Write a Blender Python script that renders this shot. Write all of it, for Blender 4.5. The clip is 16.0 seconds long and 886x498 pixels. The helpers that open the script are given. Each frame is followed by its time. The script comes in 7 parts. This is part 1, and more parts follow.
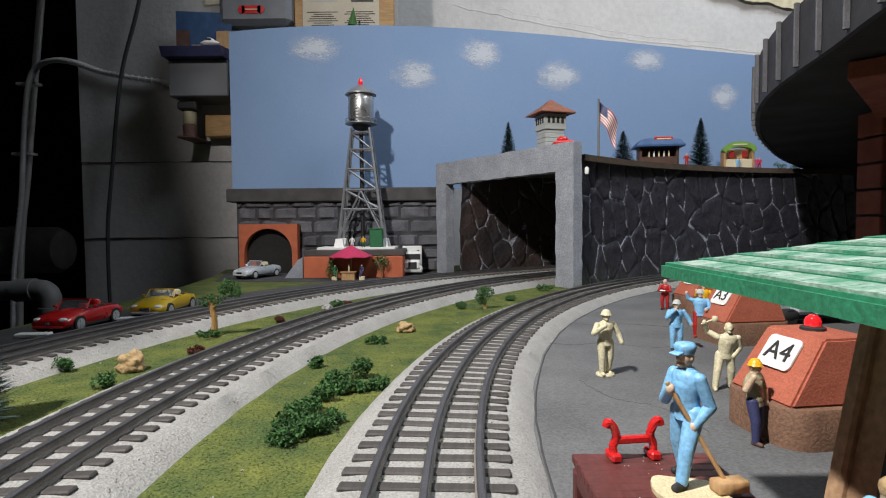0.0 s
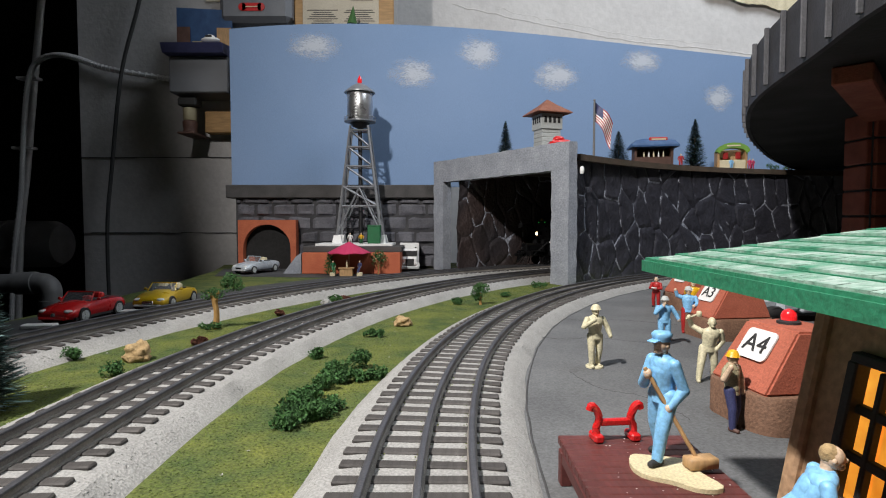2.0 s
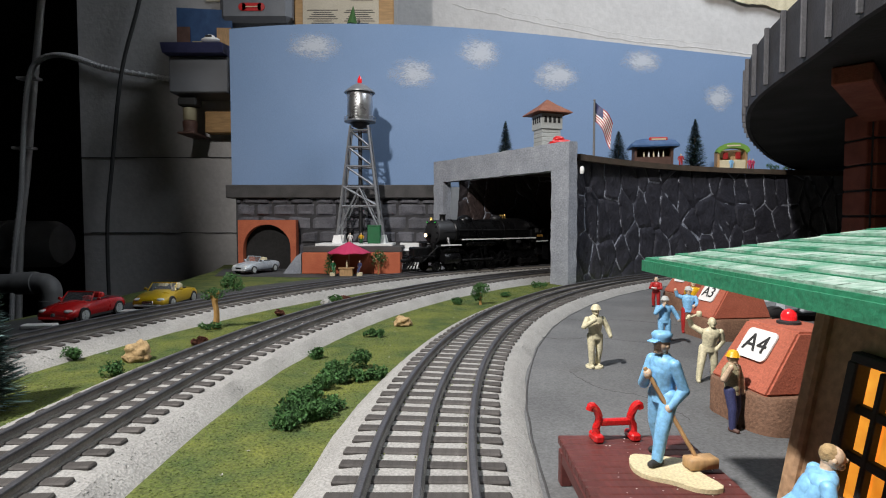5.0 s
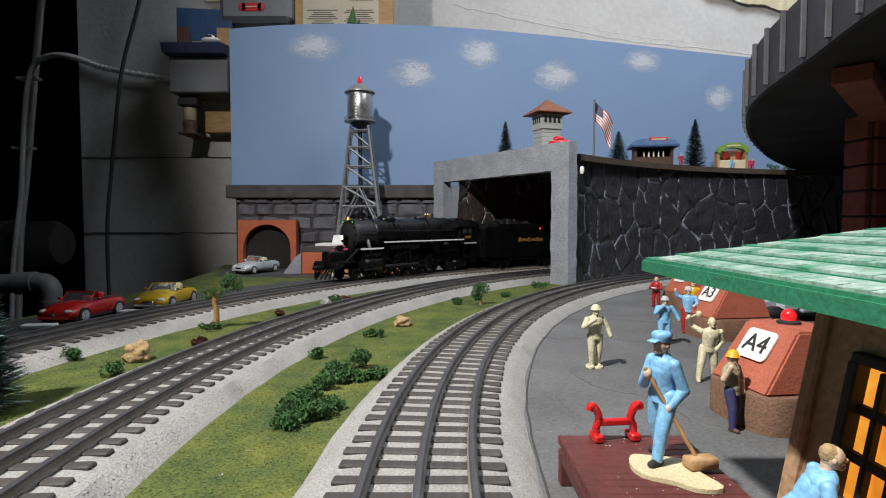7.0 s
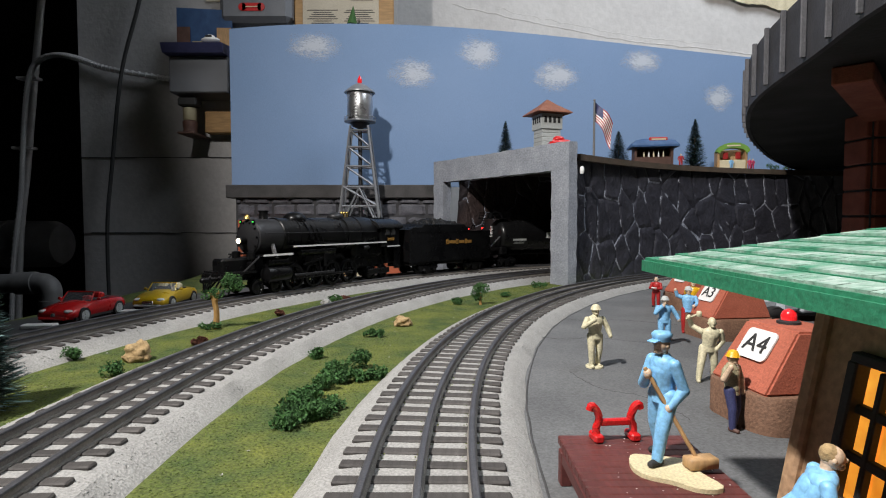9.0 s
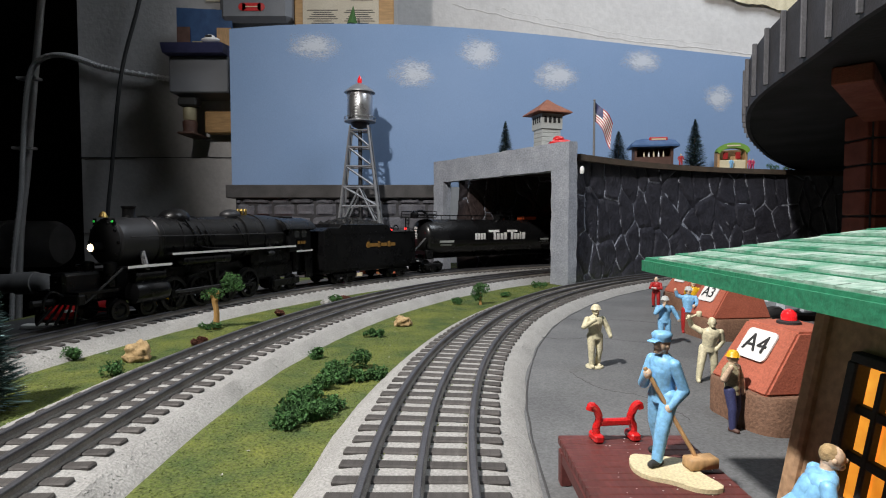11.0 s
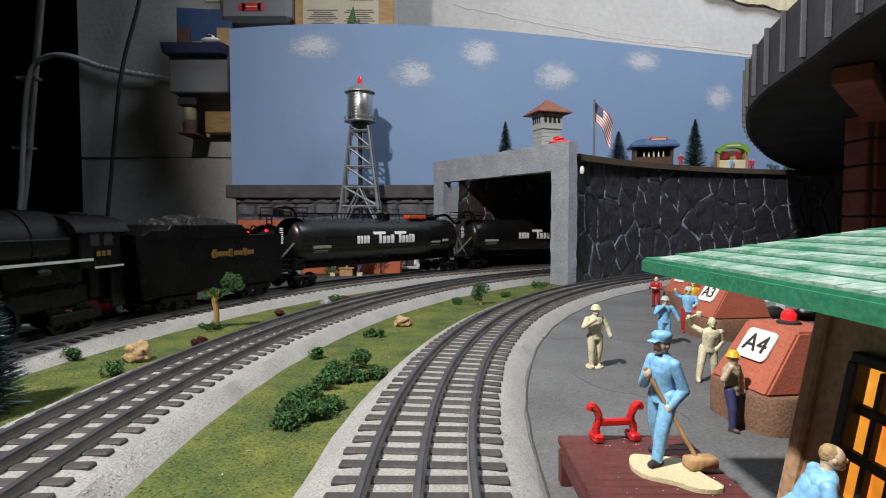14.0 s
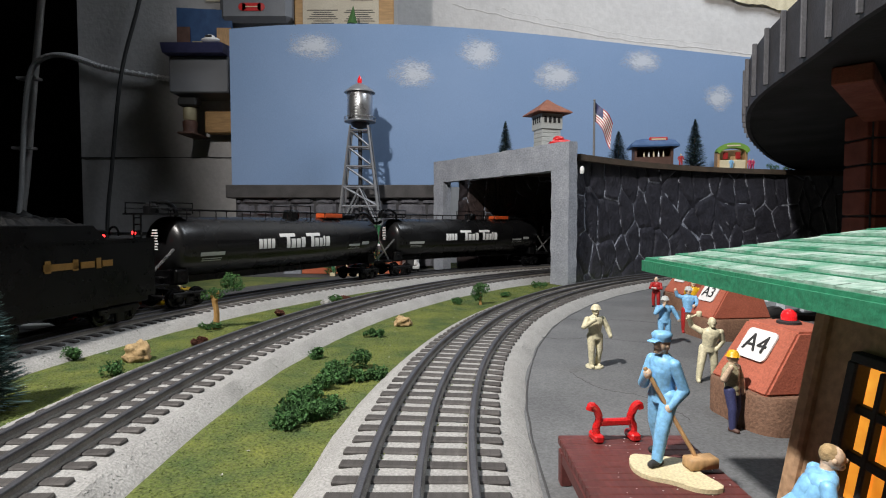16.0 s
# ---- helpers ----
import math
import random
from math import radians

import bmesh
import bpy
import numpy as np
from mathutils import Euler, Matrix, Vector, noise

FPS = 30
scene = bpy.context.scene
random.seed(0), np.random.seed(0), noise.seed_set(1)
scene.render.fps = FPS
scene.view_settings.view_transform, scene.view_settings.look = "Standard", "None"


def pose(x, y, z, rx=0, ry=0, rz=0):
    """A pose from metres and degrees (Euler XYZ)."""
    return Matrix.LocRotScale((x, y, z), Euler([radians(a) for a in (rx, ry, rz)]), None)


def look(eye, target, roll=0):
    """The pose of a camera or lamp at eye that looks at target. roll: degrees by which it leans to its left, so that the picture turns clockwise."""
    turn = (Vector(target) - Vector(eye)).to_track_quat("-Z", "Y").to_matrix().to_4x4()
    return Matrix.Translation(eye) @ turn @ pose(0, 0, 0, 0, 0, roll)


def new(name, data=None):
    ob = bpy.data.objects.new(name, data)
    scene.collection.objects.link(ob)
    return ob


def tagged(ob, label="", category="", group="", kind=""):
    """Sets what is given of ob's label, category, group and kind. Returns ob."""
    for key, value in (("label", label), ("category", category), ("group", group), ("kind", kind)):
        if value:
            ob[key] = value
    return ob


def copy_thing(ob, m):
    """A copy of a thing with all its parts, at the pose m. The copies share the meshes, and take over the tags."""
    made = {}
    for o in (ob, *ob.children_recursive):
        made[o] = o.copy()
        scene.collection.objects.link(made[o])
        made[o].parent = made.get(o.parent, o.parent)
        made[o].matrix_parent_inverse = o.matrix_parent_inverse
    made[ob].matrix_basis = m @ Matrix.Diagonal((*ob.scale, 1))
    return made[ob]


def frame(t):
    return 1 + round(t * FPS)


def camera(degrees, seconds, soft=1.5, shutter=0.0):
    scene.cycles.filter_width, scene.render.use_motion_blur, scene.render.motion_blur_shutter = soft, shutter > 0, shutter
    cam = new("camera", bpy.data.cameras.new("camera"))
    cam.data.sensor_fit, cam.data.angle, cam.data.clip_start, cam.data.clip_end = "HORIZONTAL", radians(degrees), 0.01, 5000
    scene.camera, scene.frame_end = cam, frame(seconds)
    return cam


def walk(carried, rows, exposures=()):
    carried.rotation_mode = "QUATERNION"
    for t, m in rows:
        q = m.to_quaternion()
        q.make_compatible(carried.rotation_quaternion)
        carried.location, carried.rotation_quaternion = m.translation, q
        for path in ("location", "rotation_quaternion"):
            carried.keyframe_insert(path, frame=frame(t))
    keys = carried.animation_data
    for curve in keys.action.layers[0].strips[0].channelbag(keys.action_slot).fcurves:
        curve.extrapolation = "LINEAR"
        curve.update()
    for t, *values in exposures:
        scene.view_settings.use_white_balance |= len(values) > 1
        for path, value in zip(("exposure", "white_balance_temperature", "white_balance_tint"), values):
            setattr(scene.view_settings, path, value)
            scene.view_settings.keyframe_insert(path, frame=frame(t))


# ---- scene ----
FOV, EYE, TILT = 78.0, (0.0, 0.0, 0.0717), 2.70
cam = camera(FOV, 16.0, 1.1)
BACK = pose(0, 0, 0.0717, 90 - TILT, 0, 0)


def eye(k):
    """The camera between its first place (k = 1) and its last (k = 0)."""
    return (Matrix.Translation((-0.0002 * k, 0.0118 * k, 0.0717 + 0.0005 * k)) @ Euler((0, 0, radians(0.31 * k))).to_matrix().to_4x4()
            @ Euler((radians(90 - TILT + 0.24 * k), 0, 0)).to_matrix().to_4x4() @ Euler((0, 0, radians(-0.5 * k))).to_matrix().to_4x4())


walk(cam, [(t, eye(k)) for t, k in ((0, 1), (0.1, 0.76), (0.2, 0.54), (0.3, 0.36), (0.4, 0.22), (0.5, 0.125), (0.6, 0.04), (0.7, 0.005), (0.8, 0), (16.0, 0))])

# ---- light ----
scene.view_settings.exposure = 0.0
world = bpy.data.worlds.new("basement_dark")
world.use_nodes = True
world.node_tree.nodes["Background"].inputs[0].default_value = (0.58, 0.54, 0.64, 1)
world.node_tree.nodes["Background"].inputs[1].default_value = 0.06
scene.world = world


def lamp(name, kind, energy, place, target, color, **more):
    data = bpy.data.lights.new(name, kind)
    data.energy, data.color = energy, color
    for key, value in more.items():
        if key == "size":
            data.size = value
        if key == "soft":
            data.shadow_soft_size = value
        if key == "cone":
            data.spot_size = radians(value)
        if key == "blend":
            data.spot_blend = value
    ob = new(name, data)
    ob.matrix_world = look(place, target)
    return ob


lamp("shop_flood_lamp", "SPOT", 68, (-0.36, -0.08, 0.79), (0.62, 0.42, 0.0), (1.0, 0.955, 0.91), soft=0.022, cone=150, blend=1.0)
# Unseen area fill, added to brighten the back wall and sky at right.
lamp("ceiling_tube_lamp", "AREA", 17, (0.80, 0.55, 1.50), (0.80, 1.30, 0.4), (0.85, 0.92, 1.0), size=0.7)


# ---- mesh helpers ----
class Shape:
    """Gathers vertices and faces of one part."""

    def __init__(self):
        self.v, self.f, self.m = [], [], []

    def add(self, verts, faces, m=0):
        n = len(self.v)
        self.v += [tuple(p) for p in verts]
        self.f += [tuple(i + n for i in q) for q in faces]
        self.m += [m] * len(faces)
        return self

    def box(self, c, s, rz=0, m=0, ch=0.0, tilt=None):
        """A box with chamfered edges."""
        hx, hy, hz = s[0] / 2, s[1] / 2, s[2] / 2
        ch = min(ch, hx * 0.9, hy * 0.9, hz * 0.9)
        turn = Euler(tilt if tilt else (0, 0, rz)).to_matrix()
        if ch <= 0:
            pts = [(x * hx, y * hy, z * hz) for z in (-1, 1) for x, y in ((-1, -1), (1, -1), (1, 1), (-1, 1))]
            faces = [(3, 2, 1, 0), (4, 5, 6, 7), (0, 1, 5, 4), (1, 2, 6, 5), (2, 3, 7, 6), (3, 0, 4, 7)]
        else:
            pts, ids = [], {}
            for x in (-1, 1):
                for y in (-1, 1):
                    for z in (-1, 1):
                        for ax in range(3):
                            ids[x, y, z, ax] = len(pts)
                            q = [x * (hx - ch), y * (hy - ch), z * (hz - ch)]
                            q[ax] = (x * hx, y * hy, z * hz)[ax]
                            pts.append(tuple(q))
            faces = []
            cyc = ((-1, -1), (1, -1), (1, 1), (-1, 1))
            for sgn in (-1, 1):
                faces.append([ids[sgn, a, b, 0] for a, b in cyc])
                faces.append([ids[a, sgn, b, 1] for a, b in cyc])
                faces.append([ids[a, b, sgn, 2] for a, b in cyc])
            for a in (-1, 1):
                for b in (-1, 1):
                    faces.append([ids[a, b, -1, 0], ids[a, b, 1, 0], ids[a, b, 1, 1], ids[a, b, -1, 1]])
                    faces.append([ids[a, -1, b, 0], ids[a, 1, b, 0], ids[a, 1, b, 2], ids[a, -1, b, 2]])
                    faces.append([ids[-1, a, b, 1], ids[1, a, b, 1], ids[1, a, b, 2], ids[-1, a, b, 2]])
            for x in (-1, 1):
                for y in (-1, 1):
                    for z in (-1, 1):
                        faces.append([ids[x, y, z, 0], ids[x, y, z, 1], ids[x, y, z, 2]])
            out = []
            for q in faces:
                p = [Vector(pts[i]) for i in q]
                nrm, mid = (p[1] - p[0]).cross(p[2] - p[0]), sum(p, Vector()) / len(p)
                out.append(q if nrm.dot(mid) > 0 else q[::-1])
            faces = out
        return self.add([turn @ Vector(p) + Vector(c) for p in pts], faces, m)

    def cone(self, p0, p1, r0, r1=None, n=12, m=0, cap=True):
        p0, p1 = Vector(p0), Vector(p1)
        r1 = r0 if r1 is None else r1
        q = (p1 - p0).to_track_quat("Z", "Y").to_matrix()
        ring = [q @ Vector((math.cos(2 * math.pi * i / n), math.sin(2 * math.pi * i / n), 0)) for i in range(n)]
        verts = [p0 + r * r0 for r in ring] + [p1 + r * r1 for r in ring]
        faces = [(i, (i + 1) % n, n + (i + 1) % n, n + i) for i in range(n)]
        if cap:
            faces += [tuple(range(n))[::-1], tuple(range(n, 2 * n))]
        return self.add(verts, faces, m)

    def ball(self, c, r, n=10, m=0, tilt=(0, 0, 0)):
        r = (r, r, r) if isinstance(r, (int, float)) else r
        k, turn = max(4, n // 2), Euler(tilt).to_matrix()
        verts = [(0, 0, -1)]
        for j in range(1, k):
            t = math.pi * j / k
            verts += [(math.sin(t) * math.cos(2 * math.pi * i / n), math.sin(t) * math.sin(2 * math.pi * i / n), -math.cos(t)) for i in range(n)]
        verts.append((0, 0, 1))
        faces = [(0, 1 + (i + 1) % n, 1 + i) for i in range(n)]
        for j in range(k - 2):
            a, b = 1 + j * n, 1 + (j + 1) * n
            faces += [(a + i, a + (i + 1) % n, b + (i + 1) % n, b + i) for i in range(n)]
        a, top = 1 + (k - 2) * n, len(verts) - 1
        faces += [(a + i, a + (i + 1) % n, top) for i in range(n)]
        return self.add([turn @ Vector((x * r[0], y * r[1], z * r[2])) + Vector(c) for x, y, z in verts], faces, m)

    def limb(self, pts, rs, n=10, m=0):
        """A chain of tapered capsules."""
        for i in range(len(pts) - 1):
            self.cone(pts[i], pts[i + 1], rs[i], rs[i + 1], n, m, False)
        for p, r in zip(pts, rs):
            self.ball(p, r, n, m)
        return self

    def tube(self, pts, r, n=8, m=0):
        pts = [Vector(p) for p in pts]
        verts, up = [], Vector((0.13, 0.21, 0.97))
        for i, p in enumerate(pts):
            d = (pts[min(i + 1, len(pts) - 1)] - pts[max(i - 1, 0)]).normalized()
            a = d.cross(up)
            if a.length < 0.05:
                a = d.cross(Vector((1, 0, 0)))
            a.normalize()
            b = d.cross(a)
            verts += [p + (a * math.cos(2 * math.pi * j / n) + b * math.sin(2 * math.pi * j / n)) * r for j in range(n)]
        faces = [(i * n + j, i * n + (j + 1) % n, (i + 1) * n + (j + 1) % n, (i + 1) * n + j) for i in range(len(pts) - 1) for j in range(n)]
        faces += [tuple(range(n))[::-1], tuple(range((len(pts) - 1) * n, len(pts) * n))]
        return self.add(verts, faces, m)

    def lathe(self, prof, c=(0, 0, 0), n=20, m=0, axis="z", caps=True):
        verts = []
        for r, z in prof:
            for i in range(n):
                a = 2 * math.pi * i / n
                p = (r * math.cos(a), r * math.sin(a), z)
                p = p if axis == "z" else (p[2], p[0], p[1]) if axis == "x" else (p[1], p[2], p[0])
                verts.append(Vector(p) + Vector(c))
        faces = [(j * n + i, j * n + (i + 1) % n, (j + 1) * n + (i + 1) % n, (j + 1) * n + i) for j in range(len(prof) - 1) for i in range(n)]
        if caps:
            faces += [tuple(range(n))[::-1], tuple(range((len(prof) - 1) * n, len(prof) * n))]
        return self.add(verts, faces, m)

    def prism(self, poly, z0, z1, m=0):
        """An upright prism on a counter-clockwise outline."""
        n = len(poly)
        faces = [tuple(range(n))[::-1], tuple(range(n, 2 * n))] + [(i, (i + 1) % n, n + (i + 1) % n, n + i) for i in range(n)]
        return self.add([(x, y, z0) for x, y in poly] + [(x, y, z1) for x, y in poly], faces, m)

    def loft(self, rings, m=0, caps=True):
        n = len(rings[0])
        faces = [(i * n + j, i * n + (j + 1) % n, (i + 1) * n + (j + 1) % n, (i + 1) * n + j) for i in range(len(rings) - 1) for j in range(n)]
        if caps:
            faces += [tuple(range(n))[::-1], tuple(range((len(rings) - 1) * n, len(rings) * n))]
        return self.add([p for r in rings for p in r], faces, m)

    def mesh(self, name, mats, smooth=35):
        me = bpy.data.meshes.new(name)
        me.from_pydata(self.v, [], self.f)
        for k in mats:
            me.materials.append(k)
        if len(mats) > 1:
            me.polygons.foreach_set("material_index", self.m)
        if len(self.v) < 60000:
            b = bmesh.new()
            b.from_mesh(me)
            bmesh.ops.recalc_face_normals(b, faces=b.faces)
            b.to_mesh(me)
            b.free()
        if smooth:
            me.shade_smooth()
            me.set_sharp_from_angle(angle=radians(smooth))
        me.update()
        return me


def part(name, shape, material, parent=None, label="", smooth=35, at=None):
    """One mesh object under a thing or a part."""
    mats = material if isinstance(material, (list, tuple)) else [material]
    ob = new(name, shape if isinstance(shape, bpy.types.Mesh) else shape.mesh(name, mats, smooth))
    ob.parent = parent
    if at is not None:
        ob.matrix_basis = at
    return tagged(ob, label)


def thing(name, label, category, group="", m=None, kind=""):
    ob = new(name)
    ob.empty_display_size = 0.01
    if m is not None:
        ob.matrix_basis = m
    return tagged(ob, label, category, group, kind)


def single(name, shape, material, label, category="", group="", kind="", m=None, smooth=35):
    ob = part(name, shape, material, None, label, smooth, m)
    return tagged(ob, label, category, group, kind)


def arcs(pts, n):
    """A smooth line through a few points."""
    pts = [Vector(p) for p in pts]
    out = []
    for i in range(len(pts) - 1):
        a, b, c, d = pts[max(i - 1, 0)], pts[i], pts[i + 1], pts[min(i + 2, len(pts) - 1)]
        for k in range(n):
            t = k / n
            out.append(0.5 * ((2 * b) + (c - a) * t + (2 * a - 5 * b + 4 * c - d) * t * t + (3 * b - a - 3 * c + d) * t ** 3))
    return out + [pts[-1]]


# ---- materials ----
def mat(name, c1, c2=None, rough=0.6, metal=0.0, s1=60, s2=1500, bump=0.25, fine=0.25, glow=0.0, coat=0.0, spec=0.5, islands=0.0, grain=None, random_objects=0.0):
    """A surface of two tones in patches, with fine grain, relief and uneven gloss."""
    k = bpy.data.materials.new(name)
    k.use_nodes = True
    nt = k.node_tree
    b = nt.nodes["Principled BSDF"]
    link = nt.links.new
    c2 = c2 or tuple(x * 0.75 for x in c1)
    co = nt.nodes.new("ShaderNodeTexCoord")
    src = co.outputs["Object"]
    if grain:
        mp = nt.nodes.new("ShaderNodeMapping")
        mp.inputs["Scale"].default_value = grain
        link(src, mp.inputs["Vector"])
        src = mp.outputs["Vector"]

    def noisy(scale, detail):
        t = nt.nodes.new("ShaderNodeTexNoise")
        t.inputs["Scale"].default_value, t.inputs["Detail"].default_value = scale, detail
        link(src, t.inputs["Vector"])
        return t.outputs["Fac"]

    def mixed(kind, fac, a, c):
        t = nt.nodes.new("ShaderNodeMix")
        t.data_type, t.blend_type = "RGBA", kind
        for sock, val in ((t.inputs["Factor"], fac), (t.inputs[6], a), (t.inputs[7], c)):
            if isinstance(val, (int, float)):
                sock.default_value = val
            elif isinstance(val, tuple):
                sock.default_value = (*val, 1)
            else:
                link(val, sock)
        return t.outputs[2]

    def ranged(fac, lo, hi, a=0.3, c=0.7):
        t = nt.nodes.new("ShaderNodeMapRange")
        for i, val in enumerate((a, c, lo, hi)):
            t.inputs[1 + i].default_value = val
        link(fac, t.inputs[0])
        return t.outputs[0]

    big, small = noisy(s1, 5), noisy(s2, 3)
    col = mixed("MIX", ranged(big, 0, 1), tuple(c1), tuple(c2))
    col = mixed("MULTIPLY", 1.0, col, ranged(small, 1 - fine, 1 + fine * 0.6))
    if islands or random_objects:
        g = nt.nodes.new("ShaderNodeNewGeometry" if islands else "ShaderNodeObjectInfo")
        amount = islands or random_objects
        col = mixed("MULTIPLY", 1.0, col, ranged(g.outputs["Random Per Island" if islands else "Random"], 1 - amount, 1 + amount * 0.5, 0, 1))
    link(col, b.inputs["Base Color"])
    link(ranged(big, max(rough - 0.08, 0.02), min(rough + 0.1, 1)), b.inputs["Roughness"])
    b.inputs["Metallic"].default_value = metal
    b.inputs["Specular IOR Level"].default_value = spec
    b.inputs["Coat Weight"].default_value = coat
    if bump:
        n = nt.nodes.new("ShaderNodeBump")
        n.inputs["Strength"].default_value, n.inputs["Distance"].default_value = bump, 0.6 / s2
        link(small, n.inputs["Height"])
        link(n.outputs[0], b.inputs["Normal"])
    if glow:
        link(col, b.inputs["Emission Color"])
        b.inputs["Emission Strength"].default_value = glow
    return k


def glass(name, color=(1, 1, 1), rough=0.02):
    k = bpy.data.materials.new(name)
    k.use_nodes = True
    b = k.node_tree.nodes["Principled BSDF"]
    b.inputs["Base Color"].default_value = (*color, 1)
    b.inputs["Transmission Weight"].default_value, b.inputs["Roughness"].default_value, b.inputs["IOR"].default_value = 0.9, rough, 1.2
    return k


GRASS = mat("turf", (0.128, 0.142, 0.025), (0.048, 0.080, 0.020), 0.95, s1=48, s2=900, bump=0.9, fine=0.5)
FOAM = mat("turf_foam", (0.150, 0.175, 0.028), (0.055, 0.095, 0.022), 0.95, s1=48, s2=900, bump=0, fine=0.3, islands=0.5)
BALLAST = mat("ballast", (0.335, 0.331, 0.319), (0.28, 0.276, 0.266), 0.9, s1=60, s2=1100, bump=0.9, fine=0.30)
STONES = mat("ballast_stone", (0.35, 0.346, 0.334), (0.30, 0.296, 0.286), 0.9, s1=60, s2=2000, bump=0, fine=0.1, islands=0.20)
ROAD = mat("road_grey", (0.135, 0.138, 0.142), (0.095, 0.098, 0.103), 0.85, s1=22, s2=900, bump=0.35, fine=0.3)
ASPHALT = mat("asphalt_dark", (0.06, 0.06, 0.062), (0.04, 0.04, 0.042), 0.85, s1=40, s2=1500, bump=0.4)
TIE = mat("tie_brown", (0.075, 0.068, 0.064), (0.05, 0.045, 0.043), 0.7, s1=80, s2=1500, grain=(1, 6, 1), random_objects=0.3)
RAIL = mat("rail_dark_steel", (0.13, 0.13, 0.14), (0.10, 0.10, 0.11), 0.36, 0.5, s1=60, s2=1200, bump=0.1)
RUST = mat("rail_side", (0.27, 0.25, 0.225), (0.17, 0.155, 0.14), 0.65, 0.2, s1=60, s2=1500, bump=0.2)
BLACK = mat("loco_black", (0.0035, 0.0035, 0.004), (0.006, 0.006, 0.0065), 0.29, s1=60, s2=1500, bump=0.08, spec=0.22)
GREYBLK = mat("smokebox_graphite", (0.026, 0.026, 0.029), (0.017, 0.017, 0.019), 0.5, 0.3, s1=60, s2=1500, bump=0.1)
GLOSSBLK = mat("tank_gloss_black", (0.006, 0.006, 0.0065), (0.008, 0.008, 0.0085), 0.26, s1=30, s2=900, bump=0.02, coat=0.1, spec=0.35)
WHITE = mat("white_paint", (0.8, 0.8, 0.79), (0.72, 0.72, 0.71), 0.5, s1=80, s2=2000, bump=0.08, fine=0.08)
STEEL = mat("bright_steel", (0.62, 0.62, 0.63), (0.5, 0.5, 0.51), 0.3, 0.9, s1=60, s2=1500, bump=0.08)
BRASS = mat("brass", (0.65, 0.46, 0.16), (0.5, 0.34, 0.1), 0.35, 0.9)
GOLD = mat("gold_lettering", (0.30, 0.155, 0.03), (0.22, 0.11, 0.02), 0.55)
ORANGE = mat("orange_plastic", (0.62, 0.1, 0.02), (0.5, 0.07, 0.015), 0.45)
COAL = mat("coal", (0.004, 0.004, 0.0045), (0.009, 0.009, 0.0095), 0.5, s1=300, s2=1500, bump=0.8, spec=0.2)
HEADLIGHT = mat("headlight_glow", (1.0, 0.74, 0.42), (1.0, 0.78, 0.46), 0.3, glow=7)
REDGLOW = mat("red_marker_glow", (1.0, 0.02, 0.02), (1.0, 0.03, 0.03), 0.3, glow=5)
GREENGLOW = mat("green_marker_glow", (0.05, 1.0, 0.1), (0.05, 0.9, 0.1), 0.3, glow=0.25)
CONCRETE = mat("portal_grey", (0.32, 0.34, 0.385), (0.25, 0.27, 0.31), 0.85, s1=50, s2=400, bump=0.6, fine=0.25)
ROCK = mat("plateau_rock", (0.046, 0.046, 0.058), (0.030, 0.030, 0.040), 0.36, s1=25, s2=220, bump=0.5, fine=0.35)
STREAK = mat("rock_pale_line", (0.36, 0.385, 0.45), (0.12, 0.125, 0.15), 0.7, s1=400, s2=1500, bump=0.3)
CAVE = mat("tunnel_rock", (0.040, 0.039, 0.046), (0.056, 0.034, 0.028), 0.45, s1=9, s2=220, bump=0.6, fine=0.35)
WALLSTONE = mat("wall_stone", (0.145, 0.145, 0.165), (0.095, 0.095, 0.112), 0.85, s1=50, s2=500, bump=0.7, fine=0.3, random_objects=0.3)
MORTAR = mat("wall_joint", (0.06, 0.06, 0.065), (0.04, 0.04, 0.045), 0.9, s1=60, s2=700)
COPING = mat("coping_dark", (0.075, 0.07, 0.07), (0.05, 0.048, 0.048), 0.8, s1=40, s2=700)
SKY = mat("backdrop_blue", (0.20, 0.30, 0.485), (0.185, 0.285, 0.465), 0.75, s1=6, s2=500, bump=0.15, fine=0.06)
PLASTER = mat("block_wall", (0.66, 0.64, 0.62), (0.58, 0.56, 0.545), 0.9, s1=7, s2=90, bump=0.18, fine=0.06)
BLOCK = mat("left_block_wall", (0.46, 0.45, 0.45), (0.38, 0.372, 0.372), 0.9, s1=9, s2=120, bump=0.18, fine=0.08)
# Near-black; on the recess and west walls it carries the shade of an unlit room.
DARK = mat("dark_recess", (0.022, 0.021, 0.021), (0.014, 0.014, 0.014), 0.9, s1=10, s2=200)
BRICK = mat("red_brick_paint", (0.30, 0.075, 0.038), (0.20, 0.05, 0.028), 0.7, s1=60, s2=900, bump=0.35)
BUNKER = mat("bunker_red", (0.44, 0.125, 0.075), (0.35, 0.092, 0.052), 0.75, s1=60, s2=1200, bump=0.4, fine=0.25)
PLINTH = mat("plinth_brown", (0.22, 0.12, 0.075), (0.15, 0.08, 0.05), 0.8, s1=90, s2=900, bump=0.5, fine=0.35)
GREENROOF = mat("roof_green", (0.03, 0.22, 0.12), (0.025, 0.17, 0.09), 0.45, s1=60, s2=700, bump=0.3)
DUST = mat("roof_dust", (0.34, 0.43, 0.385), (0.04, 0.20, 0.115), 0.8, s1=170, s2=900, bump=0.4)
STUCCO = mat("house_brown", (0.44, 0.28, 0.165), (0.36, 0.225, 0.13), 0.7, s1=60, s2=500, bump=0.35)
